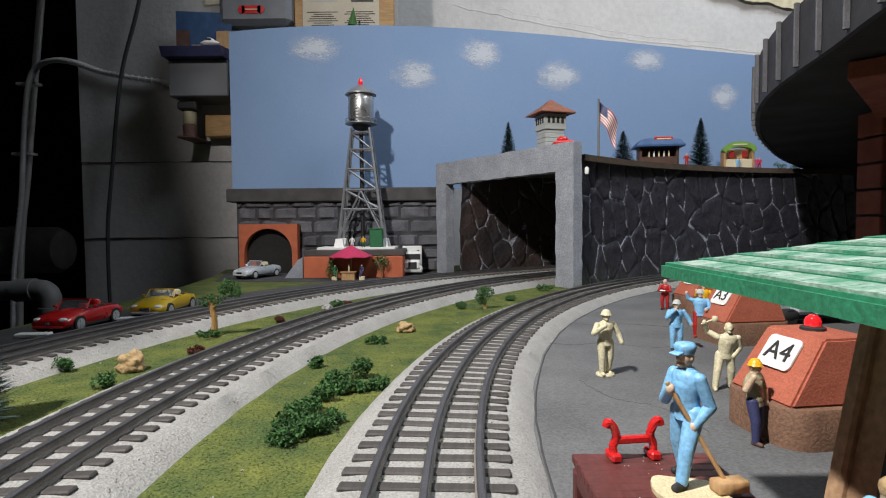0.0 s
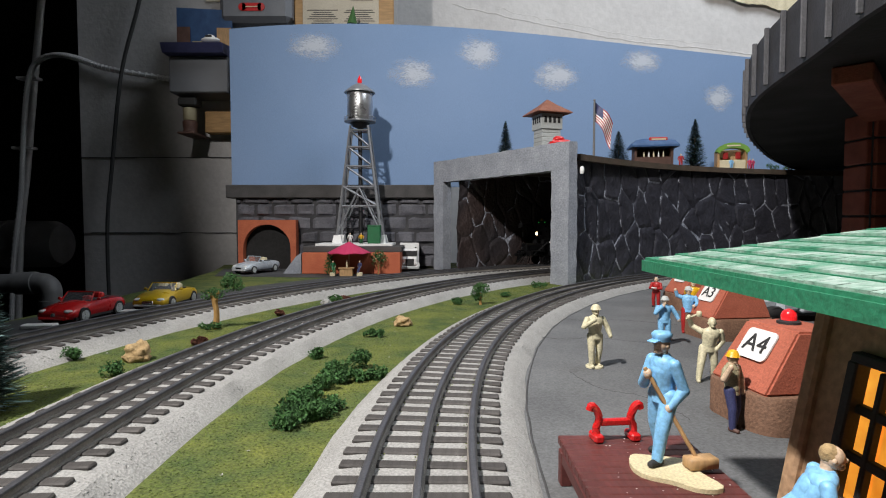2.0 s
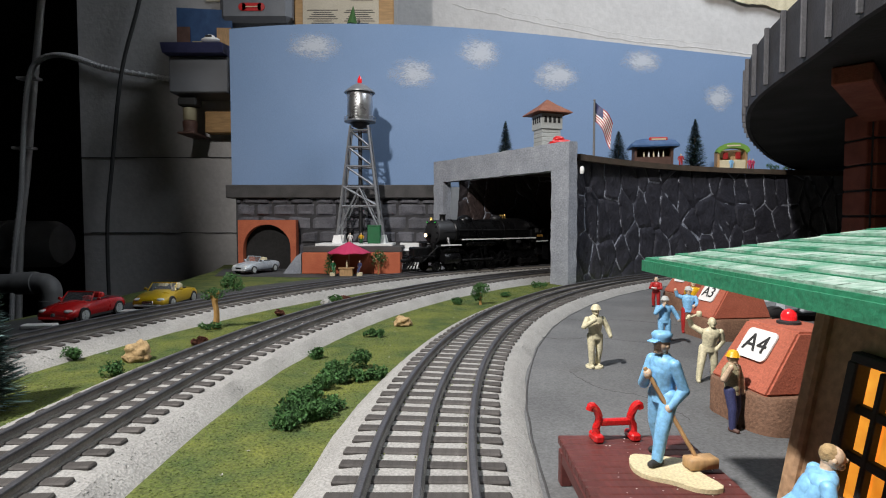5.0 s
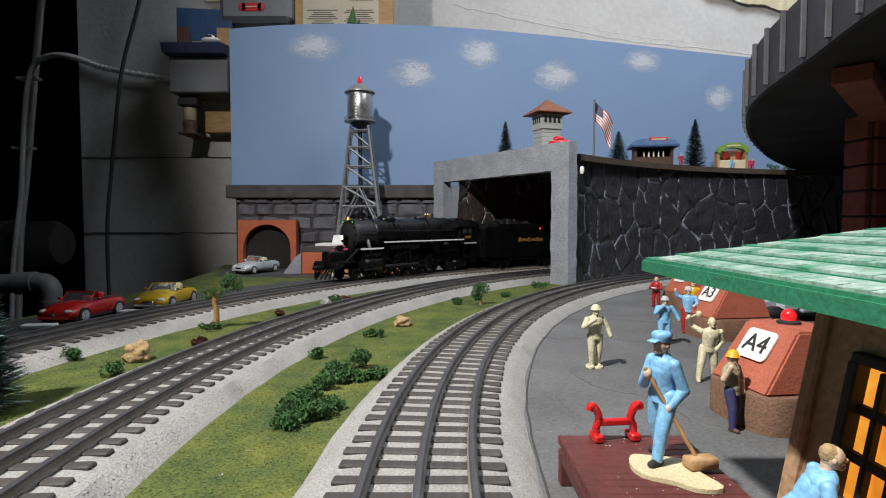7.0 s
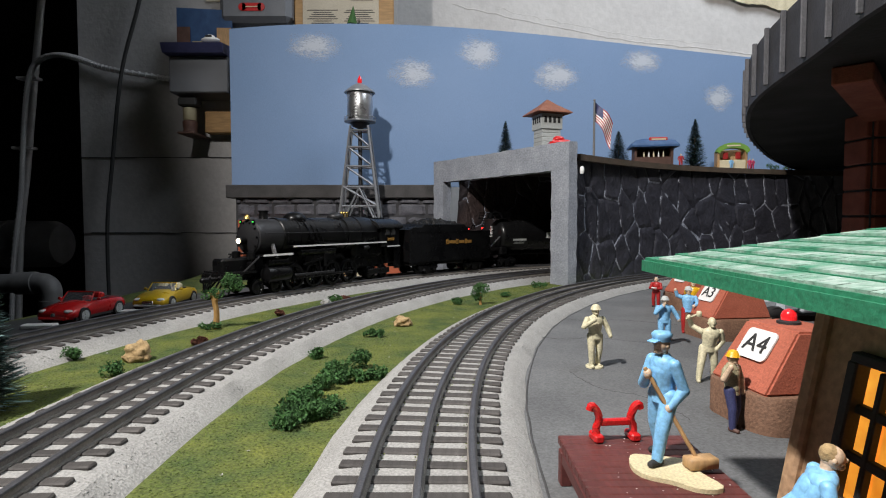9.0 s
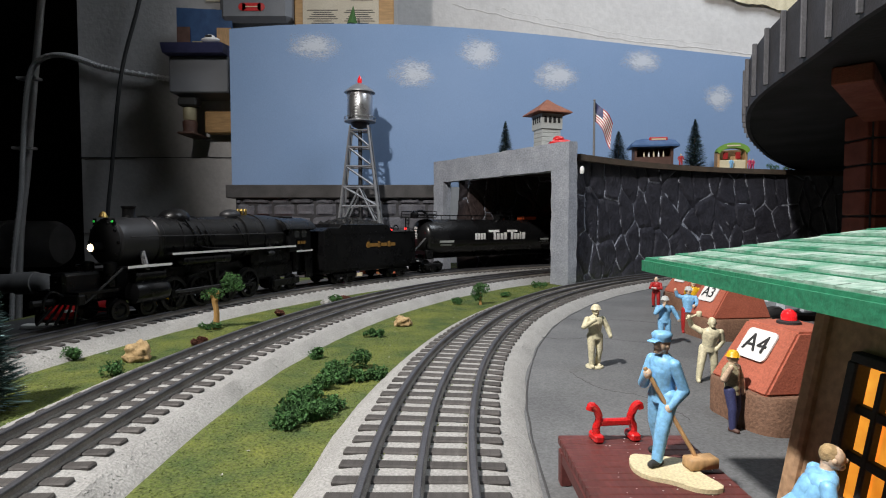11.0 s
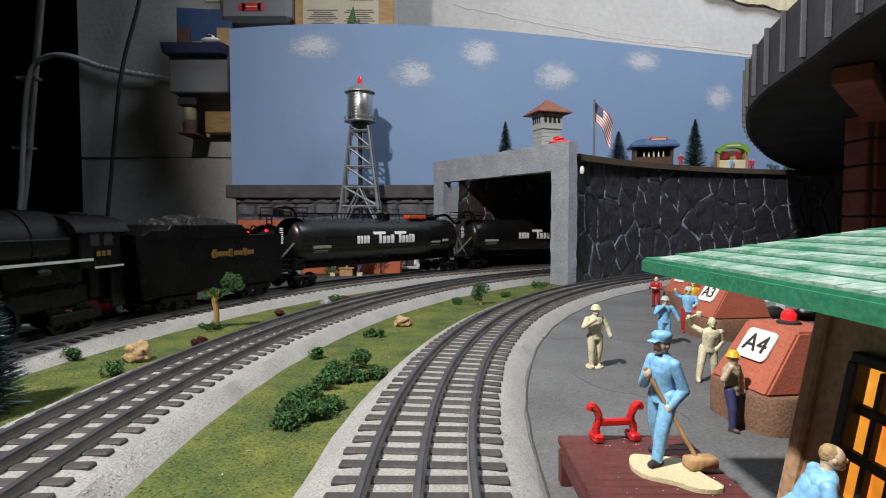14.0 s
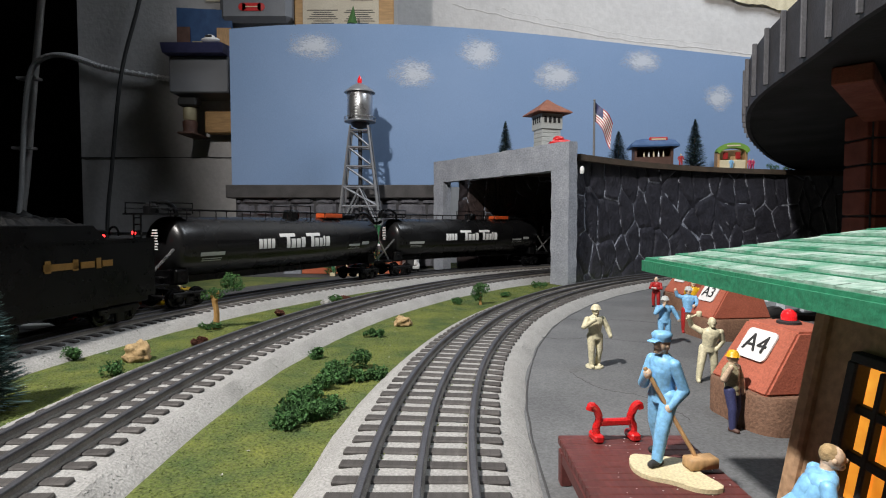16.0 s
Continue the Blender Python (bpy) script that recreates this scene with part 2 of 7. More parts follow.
PLANK = mat("platform_maroon", (0.12, 0.03, 0.026), (0.085, 0.022, 0.02), 0.5, s1=60, s2=900, bump=0.25, grain=(1, 0.2, 1))
AMBER = mat("amber_pane", (1.0, 0.42, 0.05), (0.8, 0.25, 0.02), 0.4, s1=90, s2=300, glow=0.9, fine=0.2)
RED = mat("red_gloss", (0.62, 0.02, 0.02), (0.5, 0.012, 0.014), 0.25, s1=40, coat=0.5, bump=0.03)
REDLENS = mat("red_lens", (0.75, 0.02, 0.025), (0.6, 0.01, 0.015), 0.15, coat=1.0, bump=0, glow=0.5)
YELLOW = mat("yellow_gloss", (0.60, 0.40, 0.012), (0.52, 0.34, 0.01), 0.3, s1=40, coat=0.4, bump=0.03)
SILVER = mat("silver_car", (0.58, 0.63, 0.68), (0.50, 0.55, 0.60), 0.25, 0.2, bump=0.03)
RUBBER = mat("tyre_rubber", (0.015, 0.015, 0.015), (0.022, 0.022, 0.022), 0.8)
CHROME = mat("chrome", (0.75, 0.75, 0.76), (0.6, 0.6, 0.61), 0.15, 1.0, bump=0.02)
LENS = mat("lamp_lens", (0.9, 0.9, 0.88), (0.75, 0.75, 0.74), 0.1, bump=0)
SCREEN = glass("windscreen_glass", (0.75, 0.8, 0.85))
CREAM = mat("seat_cream", (0.7, 0.62, 0.42), (0.6, 0.52, 0.35), 0.6)
SKYBLUE = mat("overall_blue", (0.24, 0.52, 0.80), (0.20, 0.46, 0.75), 0.42, s1=120, s2=900, bump=0.1)
FLESH = mat("figure_flesh", (0.66, 0.49, 0.35), (0.59, 0.42, 0.29), 0.45, bump=0.05)
TAN = mat("tan_plastic", (0.66, 0.62, 0.43), (0.58, 0.53, 0.36), 0.5, s1=150, s2=900, bump=0.15)
BASETAN = mat("stand_tan", (0.68, 0.60, 0.39), (0.61, 0.53, 0.33), 0.5, bump=0.1)
WOOD = mat("pale_wood", (0.50, 0.31, 0.15), (0.40, 0.24, 0.11), 0.55, s1=60, s2=700, grain=(1, 1, 0.2))
NAVY = mat("navy_cloth", (0.045, 0.05, 0.14), (0.03, 0.035, 0.10), 0.6)
KHAKI = mat("khaki_shirt", (0.36, 0.32, 0.20), (0.29, 0.25, 0.16), 0.6)
BROWN = mat("brown_leather", (0.12, 0.06, 0.045), (0.08, 0.04, 0.03), 0.6)
HARDHAT = mat("hard_hat_yellow", (0.80, 0.45, 0.02), (0.72, 0.38, 0.015), 0.35)
MAROON = mat("figure_red", (0.42, 0.02, 0.02), (0.34, 0.015, 0.015), 0.5)
LEAF = mat("bush_leaf", (0.062, 0.165, 0.040), (0.036, 0.10, 0.028), 0.85, s1=150, bump=0, islands=0.5)
LEAFBROWN = mat("brown_leaf", (0.14, 0.045, 0.025), (0.09, 0.03, 0.02), 0.85, s1=150, bump=0, islands=0.5)
SPRUCE = mat("spruce_needle", (0.02, 0.06, 0.05), (0.012, 0.035, 0.032), 0.7, s1=150, bump=0, islands=0.5)
FROST = mat("frosted_needle", (0.35, 0.5, 0.48), (0.16, 0.3, 0.28), 0.7, s1=150, bump=0, islands=0.4)
BARK = mat("yellow_bark", (0.42, 0.25, 0.08), (0.28, 0.15, 0.05), 0.85, s1=150, s2=900, bump=0.6, grain=(1, 1, 0.25))
SANDSTONE = mat("sandstone", (0.46, 0.33, 0.17), (0.28, 0.185, 0.085), 0.9, s1=150, s2=900, bump=0.7)
PLATEAU = mat("plateau_earth", (0.09, 0.06, 0.04), (0.06, 0.045, 0.03), 0.95, s1=60, s2=700, bump=0.6)
PINK = mat("umbrella_pink", (0.55, 0.04, 0.12), (0.48, 0.03, 0.10), 0.5, bump=0.08)
TERRACOTTA = mat("orange_wall", (0.50, 0.13, 0.055), (0.42, 0.10, 0.045), 0.7, s1=60, s2=900, bump=0.3)
BOXGREEN = mat("box_green", (0.02, 0.16, 0.06), (0.015, 0.12, 0.045), 0.5)
TOWERGREY = mat("tower_girder", (0.36, 0.37, 0.39), (0.27, 0.28, 0.30), 0.45, 0.5, s1=90)
SIDING = mat("grey_siding", (0.48, 0.50, 0.49), (0.42, 0.44, 0.43), 0.7, s1=50)
ROOFBROWN = mat("roof_brown", (0.30, 0.11, 0.06), (0.22, 0.08, 0.045), 0.7, s1=90, s2=900)
DECK = mat("deck_black", (0.010, 0.0095, 0.0095), (0.007, 0.007, 0.007), 0.75, s1=20, s2=300, bump=0.3)
FASCIA = mat("deck_fascia", (0.032, 0.032, 0.037), (0.022, 0.022, 0.026), 0.6, s1=40, s2=600)
RIB = mat("fascia_rib", (0.085, 0.085, 0.095), (0.05, 0.05, 0.056), 0.6, s1=90, s2=700)
PIPE = mat("galvanised", (0.7, 0.7, 0.71), (0.55, 0.55, 0.56), 0.4, 0.3, s1=30, s2=700)
PVC = mat("grey_pipe", (0.16, 0.16, 0.16), (0.12, 0.12, 0.12), 0.6, s1=30)
SHELFGREY = mat("shelf_grey", (0.17, 0.18, 0.20), (0.14, 0.15, 0.17), 0.6, s1=20)
PINE = mat("pine_board", (0.42, 0.25, 0.10), (0.33, 0.19, 0.075), 0.6, s1=20, s2=300, grain=(0.15, 1, 1))
PAPER = mat("paper", (0.55, 0.50, 0.40), (0.50, 0.45, 0.36), 0.85, s1=20, bump=0.1)
INK = mat("ink_black", (0.02, 0.02, 0.022), (0.03, 0.03, 0.03), 0.7)
BLUE = mat("sign_blue", (0.035, 0.10, 0.24), (0.025, 0.07, 0.18), 0.6)
LIME = mat("lime_green", (0.18, 0.36, 0.05), (0.12, 0.26, 0.04), 0.6)
FLOORGREY = mat("basement_floor", (0.2, 0.2, 0.2), (0.14, 0.14, 0.14), 0.8, s1=3, s2=80)

# ---- plan: three curved tracks, rail tops at z = 0 ----
GZ = -0.012
TRACKS = ((0.7767, 0.1451, 0.7837), (0.6791, 0.2041, 0.8159), (0.5984, 0.1888, 0.8748))
TURN_END = 1.35


def along(i, s, off=0.0, z=0.0):
    """A place s metres along track i, off metres outside its middle rail; the curve runs out into a straight."""
    cx, cy, r = TRACKS[i]
    a = min(s / r, TURN_END)
    rest = s - a * r
    x = cx - (r + off) * math.cos(a) + rest * math.sin(a)
    y = cy + (r + off) * math.sin(a) + rest * math.cos(a)
    return Vector((x, y, z))


def heading(i, s):
    """The turn about z of a vehicle that runs towards smaller s."""
    a = min(s / TRACKS[i][2], TURN_END)
    return math.atan2(-math.cos(a), -math.sin(a))


def sweep(i, s0, s1, prof, step=0.012, closed=True, wobble=0.0):
    """A profile of (off, z) swept along track i."""
    n = max(2, round((s1 - s0) / step))
    rings = []
    for k in range(n + 1):
        s = s0 + (s1 - s0) * k / n
        rings.append([along(i, s, o + (wobble * noise.noise((s * 40, o * 30, i)) if z < -0.009 else 0), z) for o, z in prof])
    sh = Shape()
    if closed:
        sh.loft(rings)
    else:
        m = len(prof)
        sh.add([p for r in rings for p in r], [(a * m + b, a * m + b + 1, (a + 1) * m + b + 1, (a + 1) * m + b) for a in range(n) for b in range(m - 1)])
    return sh


# ---- the room ----
def slab(name, c, s, k, label="", rz=0):
    return single(name, Shape().box(c, s, rz), k, label, kind="structure", smooth=0)


slab("floor", (0, 0, -1.02), (6, 6, 0.04), FLOORGREY, "grey concrete basement floor")
slab("ceiling", (0, 0, 1.82), (6, 6, 0.04), PLASTER, "painted basement ceiling")
slab("wall_north", (1.05, 1.50, 0.4), (3.9, 0.10, 2.8), PLASTER, "white painted rough block wall")
slab("wall_east", (2.95, 0, 0.4), (0.10, 6, 2.8), PLASTER, "painted basement wall")
slab("wall_south", (0, -2.95, 0.4), (6, 0.10, 2.8), BLOCK, "grey basement wall")
# West and recess walls: shade is put into their near-black colour.
slab("wall_west", (-2.95, 0, 0.4), (0.10, 6, 2.8), DARK, "basement wall with its shade put into the near-black colour")
slab("recess_back", (-1.9, 2.4, 0.4), (2.2, 0.10, 2.8), DARK, "recess behind the layout, its shade put into the near-black colour")
# Unseen board, added so its slanted edge shades the left wall and cars.
ends = [(-1.7, -1.0), (-0.43, -1.0), (-0.43, GZ - 0.06), (-0.385, GZ - 0.04), (-0.285, 0.05), (-0.285, 0.35), (-0.378, 0.57), (-0.405, 0.70), (-0.42, 1.80), (-1.7, 1.80)]
single("wall_partition", Shape().add([(x, y, z) for y in (0.185, 0.215) for x, z in ends], [tuple(range(10)), tuple(range(19, 9, -1))] + [(i, (i + 1) % 10, 10 + (i + 1) % 10, 10 + i) for i in range(10)]), DARK, "unseen added board that shades the left wall and parked cars", kind="structure", smooth=0)
slab("recess_side", (-0.765, 1.95, 0.4), (0.06, 0.8, 2.8), DARK, "recess side wall, its shade put into the near-black colour")
ridge = arcs([(0.024, 1.4512, 0.640), (0.174, 1.4512, 0.606), (0.324, 1.4512, 0.576), (0.489, 1.4512, 0.546), (0.70, 1.4512, 0.525), (0.845, 1.4512, 0.507), (1.2, 1.4512, 0.47)], 30)
ridge = [p + Vector((0, 0, 0.004 * noise.noise((p.x * 25, 0, 0)) + 0.0025 * noise.noise((p.x * 90, 3, 0)))) for p in ridge]
single("wall_joint_ridge", Shape().tube(ridge, 0.0024, 6).tube([p + Vector((0.02, 0, 0.011 + 0.004 * noise.noise((p.x * 40, 9, 0)))) for p in ridge[20:120]], 0.0018, 6), PLASTER, "painted-over ridge of a block joint", kind="structure")
left_wall = slab("wall_left", (-0.4175, 1.17, 0.4), (0.635, 0.10, 2.8), BLOCK, "grey painted block wall with mortar joints")
for z in (-0.38, -0.18, 0.052, 0.205):
    sh = Shape()
    for k in range(24):
        x = -0.728 + k * 0.0205
        sh.box((x, 1.1195, z + 0.0015 * noise.noise((x * 30, z * 9, 0))), (0.021, 0.004, 0.0012 + 0.0008 * noise.noise((x * 55, z, 3))))
    part("mortar_joint", sh, MORTAR, left_wall, smooth=0)

# ---- table, turf, roads ----
EDGE = [(-0.385, -0.7), (1.95, -0.7), (1.95, 1.40), (0.80, 1.26), (-0.44, 1.10), (-0.40, 0.95), (-0.372, 0.74), (-0.37, 0.6), (-0.378, 0.2)]
table = thing("layout_table", "layout table top covered with green turf", "table", kind="structure")
part("tabletop", Shape().prism(EDGE, GZ - 0.03, GZ), GRASS, table, "green turf ground")
for x, y in ((-0.3, -0.6), (1.8, -0.6), (1.8, 1.1), (-0.3, 0.9)):
    part("table_leg", Shape().box((x, y, -0.52), (0.07, 0.07, 0.96), ch=0.004), PINE, table)

inner = [along(0, -0.45 + 0.02 * k, -0.0375 + 0.0008 * math.sin(k * 1.7), 0) for k in range(92)]
single("road", Shape().prism([(p.x, p.y) for p in inner][::-1] + [(0.6, -0.6), (1.7, -0.6), (1.75, 0.9)], GZ - 0.002, GZ + 0.0015), ROAD, "worn grey painted service yard", kind="structure")
single("parking_strip", sweep(2, -0.35, 0.86, [(0.0385, GZ - 0.002), (0.125, GZ - 0.002), (0.125, GZ + 0.0012), (0.0385, GZ + 0.0012)]), ASPHALT, "dark asphalt parking strip beside the outer track", kind="structure")
yard = [(-0.36, 0.86), (-0.06, 0.82), (0.0, 0.99), (-0.40, 0.995)]
single("back_lot", Shape().prism(yard, GZ - 0.002, GZ + 0.0009), ASPHALT, "dark asphalt lot before the stone wall", kind="structure")

# ---- tracks ----
SPANS = ((-0.32, 1.55, 0.0101), (-0.30, 1.45, 0.0101), (-0.30, 2.3, 0.0101))
rng = np.random.default_rng(4)
tie_mesh = Shape().box((0, 0, -0.0064), (0.0045, 0.0525, 0.0055), ch=0.0005).mesh("tie", [TIE], 0)
OCTA = np.array([(1, 0, 0), (-1, 0, 0), (0, 1, 0), (0, -1, 0), (0, 0, 1), (0, 0, -1)], float)
OCTF = np.array([(0, 2, 4), (2, 1, 4), (1, 3, 4), (3, 0, 4), (2, 0, 5), (1, 2, 5), (3, 1, 5), (0, 3, 5)])


def pebbles(points, size, flat=0.7):
    """Many small uneven stones as one mesh."""
    n = len(points)
    d = OCTA[None] * (size * rng.uniform(0.5, 1.25, (n, 6, 1)))
    a = rng.uniform(0, 6.283, (n, 3))
    ca, sa, cb, sb = np.cos(a[:, 0]), np.sin(a[:, 0]), np.cos(a[:, 1]), np.sin(a[:, 1])
    x, y, z = d[..., 0], d[..., 1], d[..., 2]
    x, y = x * ca[:, None] - y * sa[:, None], x * sa[:, None] + y * ca[:, None]
    y, z = y * cb[:, None] - z * sb[:, None], y * sb[:, None] + z * cb[:, None]
    v = np.stack([x, y, z * flat], -1) + np.asarray(points)[:, None, :]
    f = (OCTF[None] + 6 * np.arange(n)[:, None, None]).reshape(-1, 3)
    sh = bpy.data.meshes.new("stones")
    sh.from_pydata(v.reshape(-1, 3).tolist(), [], f.tolist())
    return sh


def stuff(name, me, k, label, category):
    me.materials.append(k)
    me.update()
    return tagged(new(name, me), label, category, kind="stuff")


for i, (s0, s1, step) in enumerate(SPANS):
    track = thing("railway_track", ("three-rail toy track on pale grey ballast, sweeping curve", "three-rail toy track between two strips of turf", "outer three-rail toy track leading from the tunnel")[i], "railway track", "railway tracks", kind="structure")
    track.name = "railway_track"
    part("ballast_bed", sweep(i, s0, s1, [(-0.0395, -0.0126), (-0.031, -0.0055), (-0.02, -0.0044), (0.02, -0.0044), (0.031, -0.0055), (0.0395, -0.0126)], wobble=0.0012), BALLAST, track, "pale grey ballast")
    for o in (-0.0159, 0.0, 0.0159):
        prof = [(o - 0.0017, -0.0040), (o + 0.0017, -0.0040), (o + 0.0016, -0.0034), (o + 0.0006, -0.0030), (o + 0.0006, -0.0012), (o + 0.0012, -0.0010),
                (o + 0.0011, -0.0003), (o + 0.0008, 0), (o - 0.0008, 0), (o - 0.0011, -0.0003), (o - 0.0011, -0.0010), (o - 0.0006, -0.0012), (o - 0.0006, -0.0030), (o - 0.0016, -0.0034)]
        sh = sweep(i, s0, s1, prof)
        sh.m = [0 if 5 <= q % 14 <= 9 else 1 for q in range(len(sh.f))]
        part("rail", sh, [RAIL, RUST], track, "dark steel rail", smooth=50)
    n = int((min(s1, 1.55) - s0) / step)
    for k in range(n):
        s = s0 + k * step
        p = along(i, s, rng.normal(0, 0.0003))
        part("tie", tie_mesh, None, track, at=Matrix.Translation(p) @ Matrix.Rotation(heading(i, s) + rng.normal(0, 0.012), 4, "Z"))
    near = (34000, 18000, 8000)[i]
    s = rng.uniform(-0.1 if i else 0.0, 1.0, near)
    o = rng.uniform(-0.0362, 0.0362, near)
    pts = [along(i, a, b, -0.0046 if abs(b) < 0.021 else (-0.0046 - (abs(b) - 0.021) * 0.1 if abs(b) < 0.031 else -0.0056 - (abs(b) - 0.031) * 0.835)) for a, b in zip(s, o)]
    stuff("gravel", pebbles(pts, (0.00043, 0.00055, 0.0008)[i]), STONES, "loose pale grey ballast stones along the track", "gravel")


def ring_of(i, x, y):
    return np.hypot(x - TRACKS[i][0], y - TRACKS[i][1]) - TRACKS[i][2]


X, Y = rng.uniform(-0.36, 0.16, 160000), rng.uniform(0.12, 0.80, 160000)
d0, d1, d2 = (ring_of(i, X, Y) for i in range(3))
ok = ((d0 > 0.038) & (d1 < -0.040)) | ((d1 > 0.038) & (d2 < -0.040))
keep = [(x, y, GZ + 0.0000) for x, y in zip(X[ok], Y[ok])][:48000]
stuff("turf_fibres", pebbles(keep, 0.00050, 0.8), FOAM, "crumbly green and ochre turf foam", "turf")

# loose turf crumbs along the rails of the near track, pale chips on the turf
s, o = rng.uniform(0.02, 0.75, 2600), rng.choice([-0.0159, 0.0, 0.0159], 2600) + rng.choice([-1, 1], 2600) * (0.0016 + np.abs(rng.normal(0, 0.0011, 2600)))
stuff("turf_crumbs", pebbles([along(0, a, b, -0.0042) for a, b in zip(s, o)], 0.00034, 0.7), FOAM, "ochre turf crumbs caught along the rails", "turf")
pick = rng.choice(len(keep), 60, replace=False)
stuff("pale_chips", pebbles([keep[k] for k in pick], 0.0009, 0.5), STONES, "pale ballast chips lost on the turf", "gravel")
lip = []
for k in range(150):
    q = -0.32 + 0.0105 * k
    w = 0.0006 * noise.noise((q * 55, 0, 3)) + 0.0009 * noise.noise((q * 14, 2, 0))
    lip.append([along(0, q, -0.0382 + w, GZ), along(0, q, -0.0399 + w, GZ), along(0, q, -0.0390 + w, GZ + 0.0018), along(0, q, -0.0386 + w, GZ + 0.0019), along(0, q, -0.0382 + w, GZ + 0.0014)])
single("road_edge", Shape().loft(lip), ASPHALT, "ragged dark edge of the yard along the ballast", kind="structure")
crack = Shape()
for pts in (((0.062, 0.40), (0.085, 0.385), (0.110, 0.39), (0.140, 0.375), (0.175, 0.385)), ((0.070, 0.30), (0.078, 0.270), (0.096, 0.255), (0.104, 0.225)), ((0.10, 0.47), (0.128, 0.455), (0.150, 0.462), (0.19, 0.44))):
    line = [p + Vector((0.0016 * noise.noise((p.x * 300, p.y * 300, 0)), 0.0016 * noise.noise((p.x * 300, p.y * 300, 7)), 0)) for p in arcs([(x, y, GZ + 0.0014) for x, y in pts], 14)]
    crack.tube(line, 0.00028, 4)
tagged(single("road_cracks", crack, ASPHALT, "fine dark cracks in the yard", kind="structure"), kind="stuff")

# ---- stone wall, coping and painted sky ----
wall = thing("stone_wall", "dark grey rough stone retaining wall with coping", "retaining wall", kind="structure")
part("wall_core", Shape().box((-0.185, 1.022, 0.05), (0.39, 0.03, 0.136)), MORTAR, wall, smooth=0)
part("coping", Shape().box((-0.19, 1.0190, 0.1295), (0.41, 0.044, 0.024), ch=0.0015), COPING, wall, "plain dark coping board")
z, row = GZ, 0
while z < 0.116:
    hgt = min(rng.uniform(0.019, 0.027), 0.1165 - z)
    if hgt < 0.006:
        break
    x = -0.379 + rng.uniform(-0.02, 0)
    while x < 0.004:
        w = rng.uniform(0.026, 0.056)
        x0, x1 = max(x, -0.379), min(x + w, 0.005)
        if x1 - x0 > 0.008:
            sh = Shape()
            tl, tr = rng.normal(0, 0.0016, 2)
            pr, sd, nx, nz = rng.uniform(0.003, 0.0065), rng.uniform(0, 99), 6, 5
            vs = []
            for a in range(nx + 1):
                for b in range(nz + 1):
                    u, q = a / nx, b / nz
                    rim_edge = a in (0, nx) or b in (0, nz)
                    zz = z + 0.0004 + (hgt - 0.0008 + tl * (1 - u) + tr * u) * q
                    xx = x0 + 0.0004 + (x1 - x0 - 0.0008) * u
                    rough = noise.noise((xx * 90, zz * 90, sd))
                    vs.append((xx + (0 if rim_edge else 0.001 * rough), 1.0085 if rim_edge else 1.0075 - pr - 0.0030 * rough - 0.0015 * noise.noise((xx * 260, zz * 260, sd)), zz))
            sh.add(vs, [(a * (nz + 1) + b, (a + 1) * (nz + 1) + b, (a + 1) * (nz + 1) + b + 1, a * (nz + 1) + b + 1) for a in range(nx) for b in range(nz)])
            part("stone", sh, WALLSTONE, wall, smooth=28)
        x += w
    z += hgt
    row += 1


def sky_y(x):
    return 1.022 + 0.10 * (x + 0.38)


def sky_top(x):
    return 0.44534 + -0.02350 * x + -0.13214 * x * x + 0.11089 * x ** 3


board = thing("sky_board", "pale blue painted sky board with dabbed white clouds", "backdrop board", kind="structure")
sh = Shape()
cols = 40
for k in range(cols + 1):
    x = -0.392 + 1.25 * k / cols
    y, t = sky_y(x), sky_top(x)
    sh.v += [(x, y, 0.1418), (x, y, t), (x, y + 0.008, t), (x, y + 0.008, 0.1418)]
for k in range(cols):
    a, b = 4 * k, 4 * k + 4
    for j in range(4):
        sh.f.append((a + j, b + j, b + (j + 1) % 4, a + (j + 1) % 4))
        sh.m.append(0)
sh.f += [(0, 1, 2, 3), (4 * cols, 4 * cols + 3, 4 * cols + 2, 4 * cols + 1)]
sh.m += [0, 0]
part("panel", sh, SKY, board)


def on_sky(px, pz, lift=0.0008):
    return Vector((px, sky_y(px) - lift, pz))


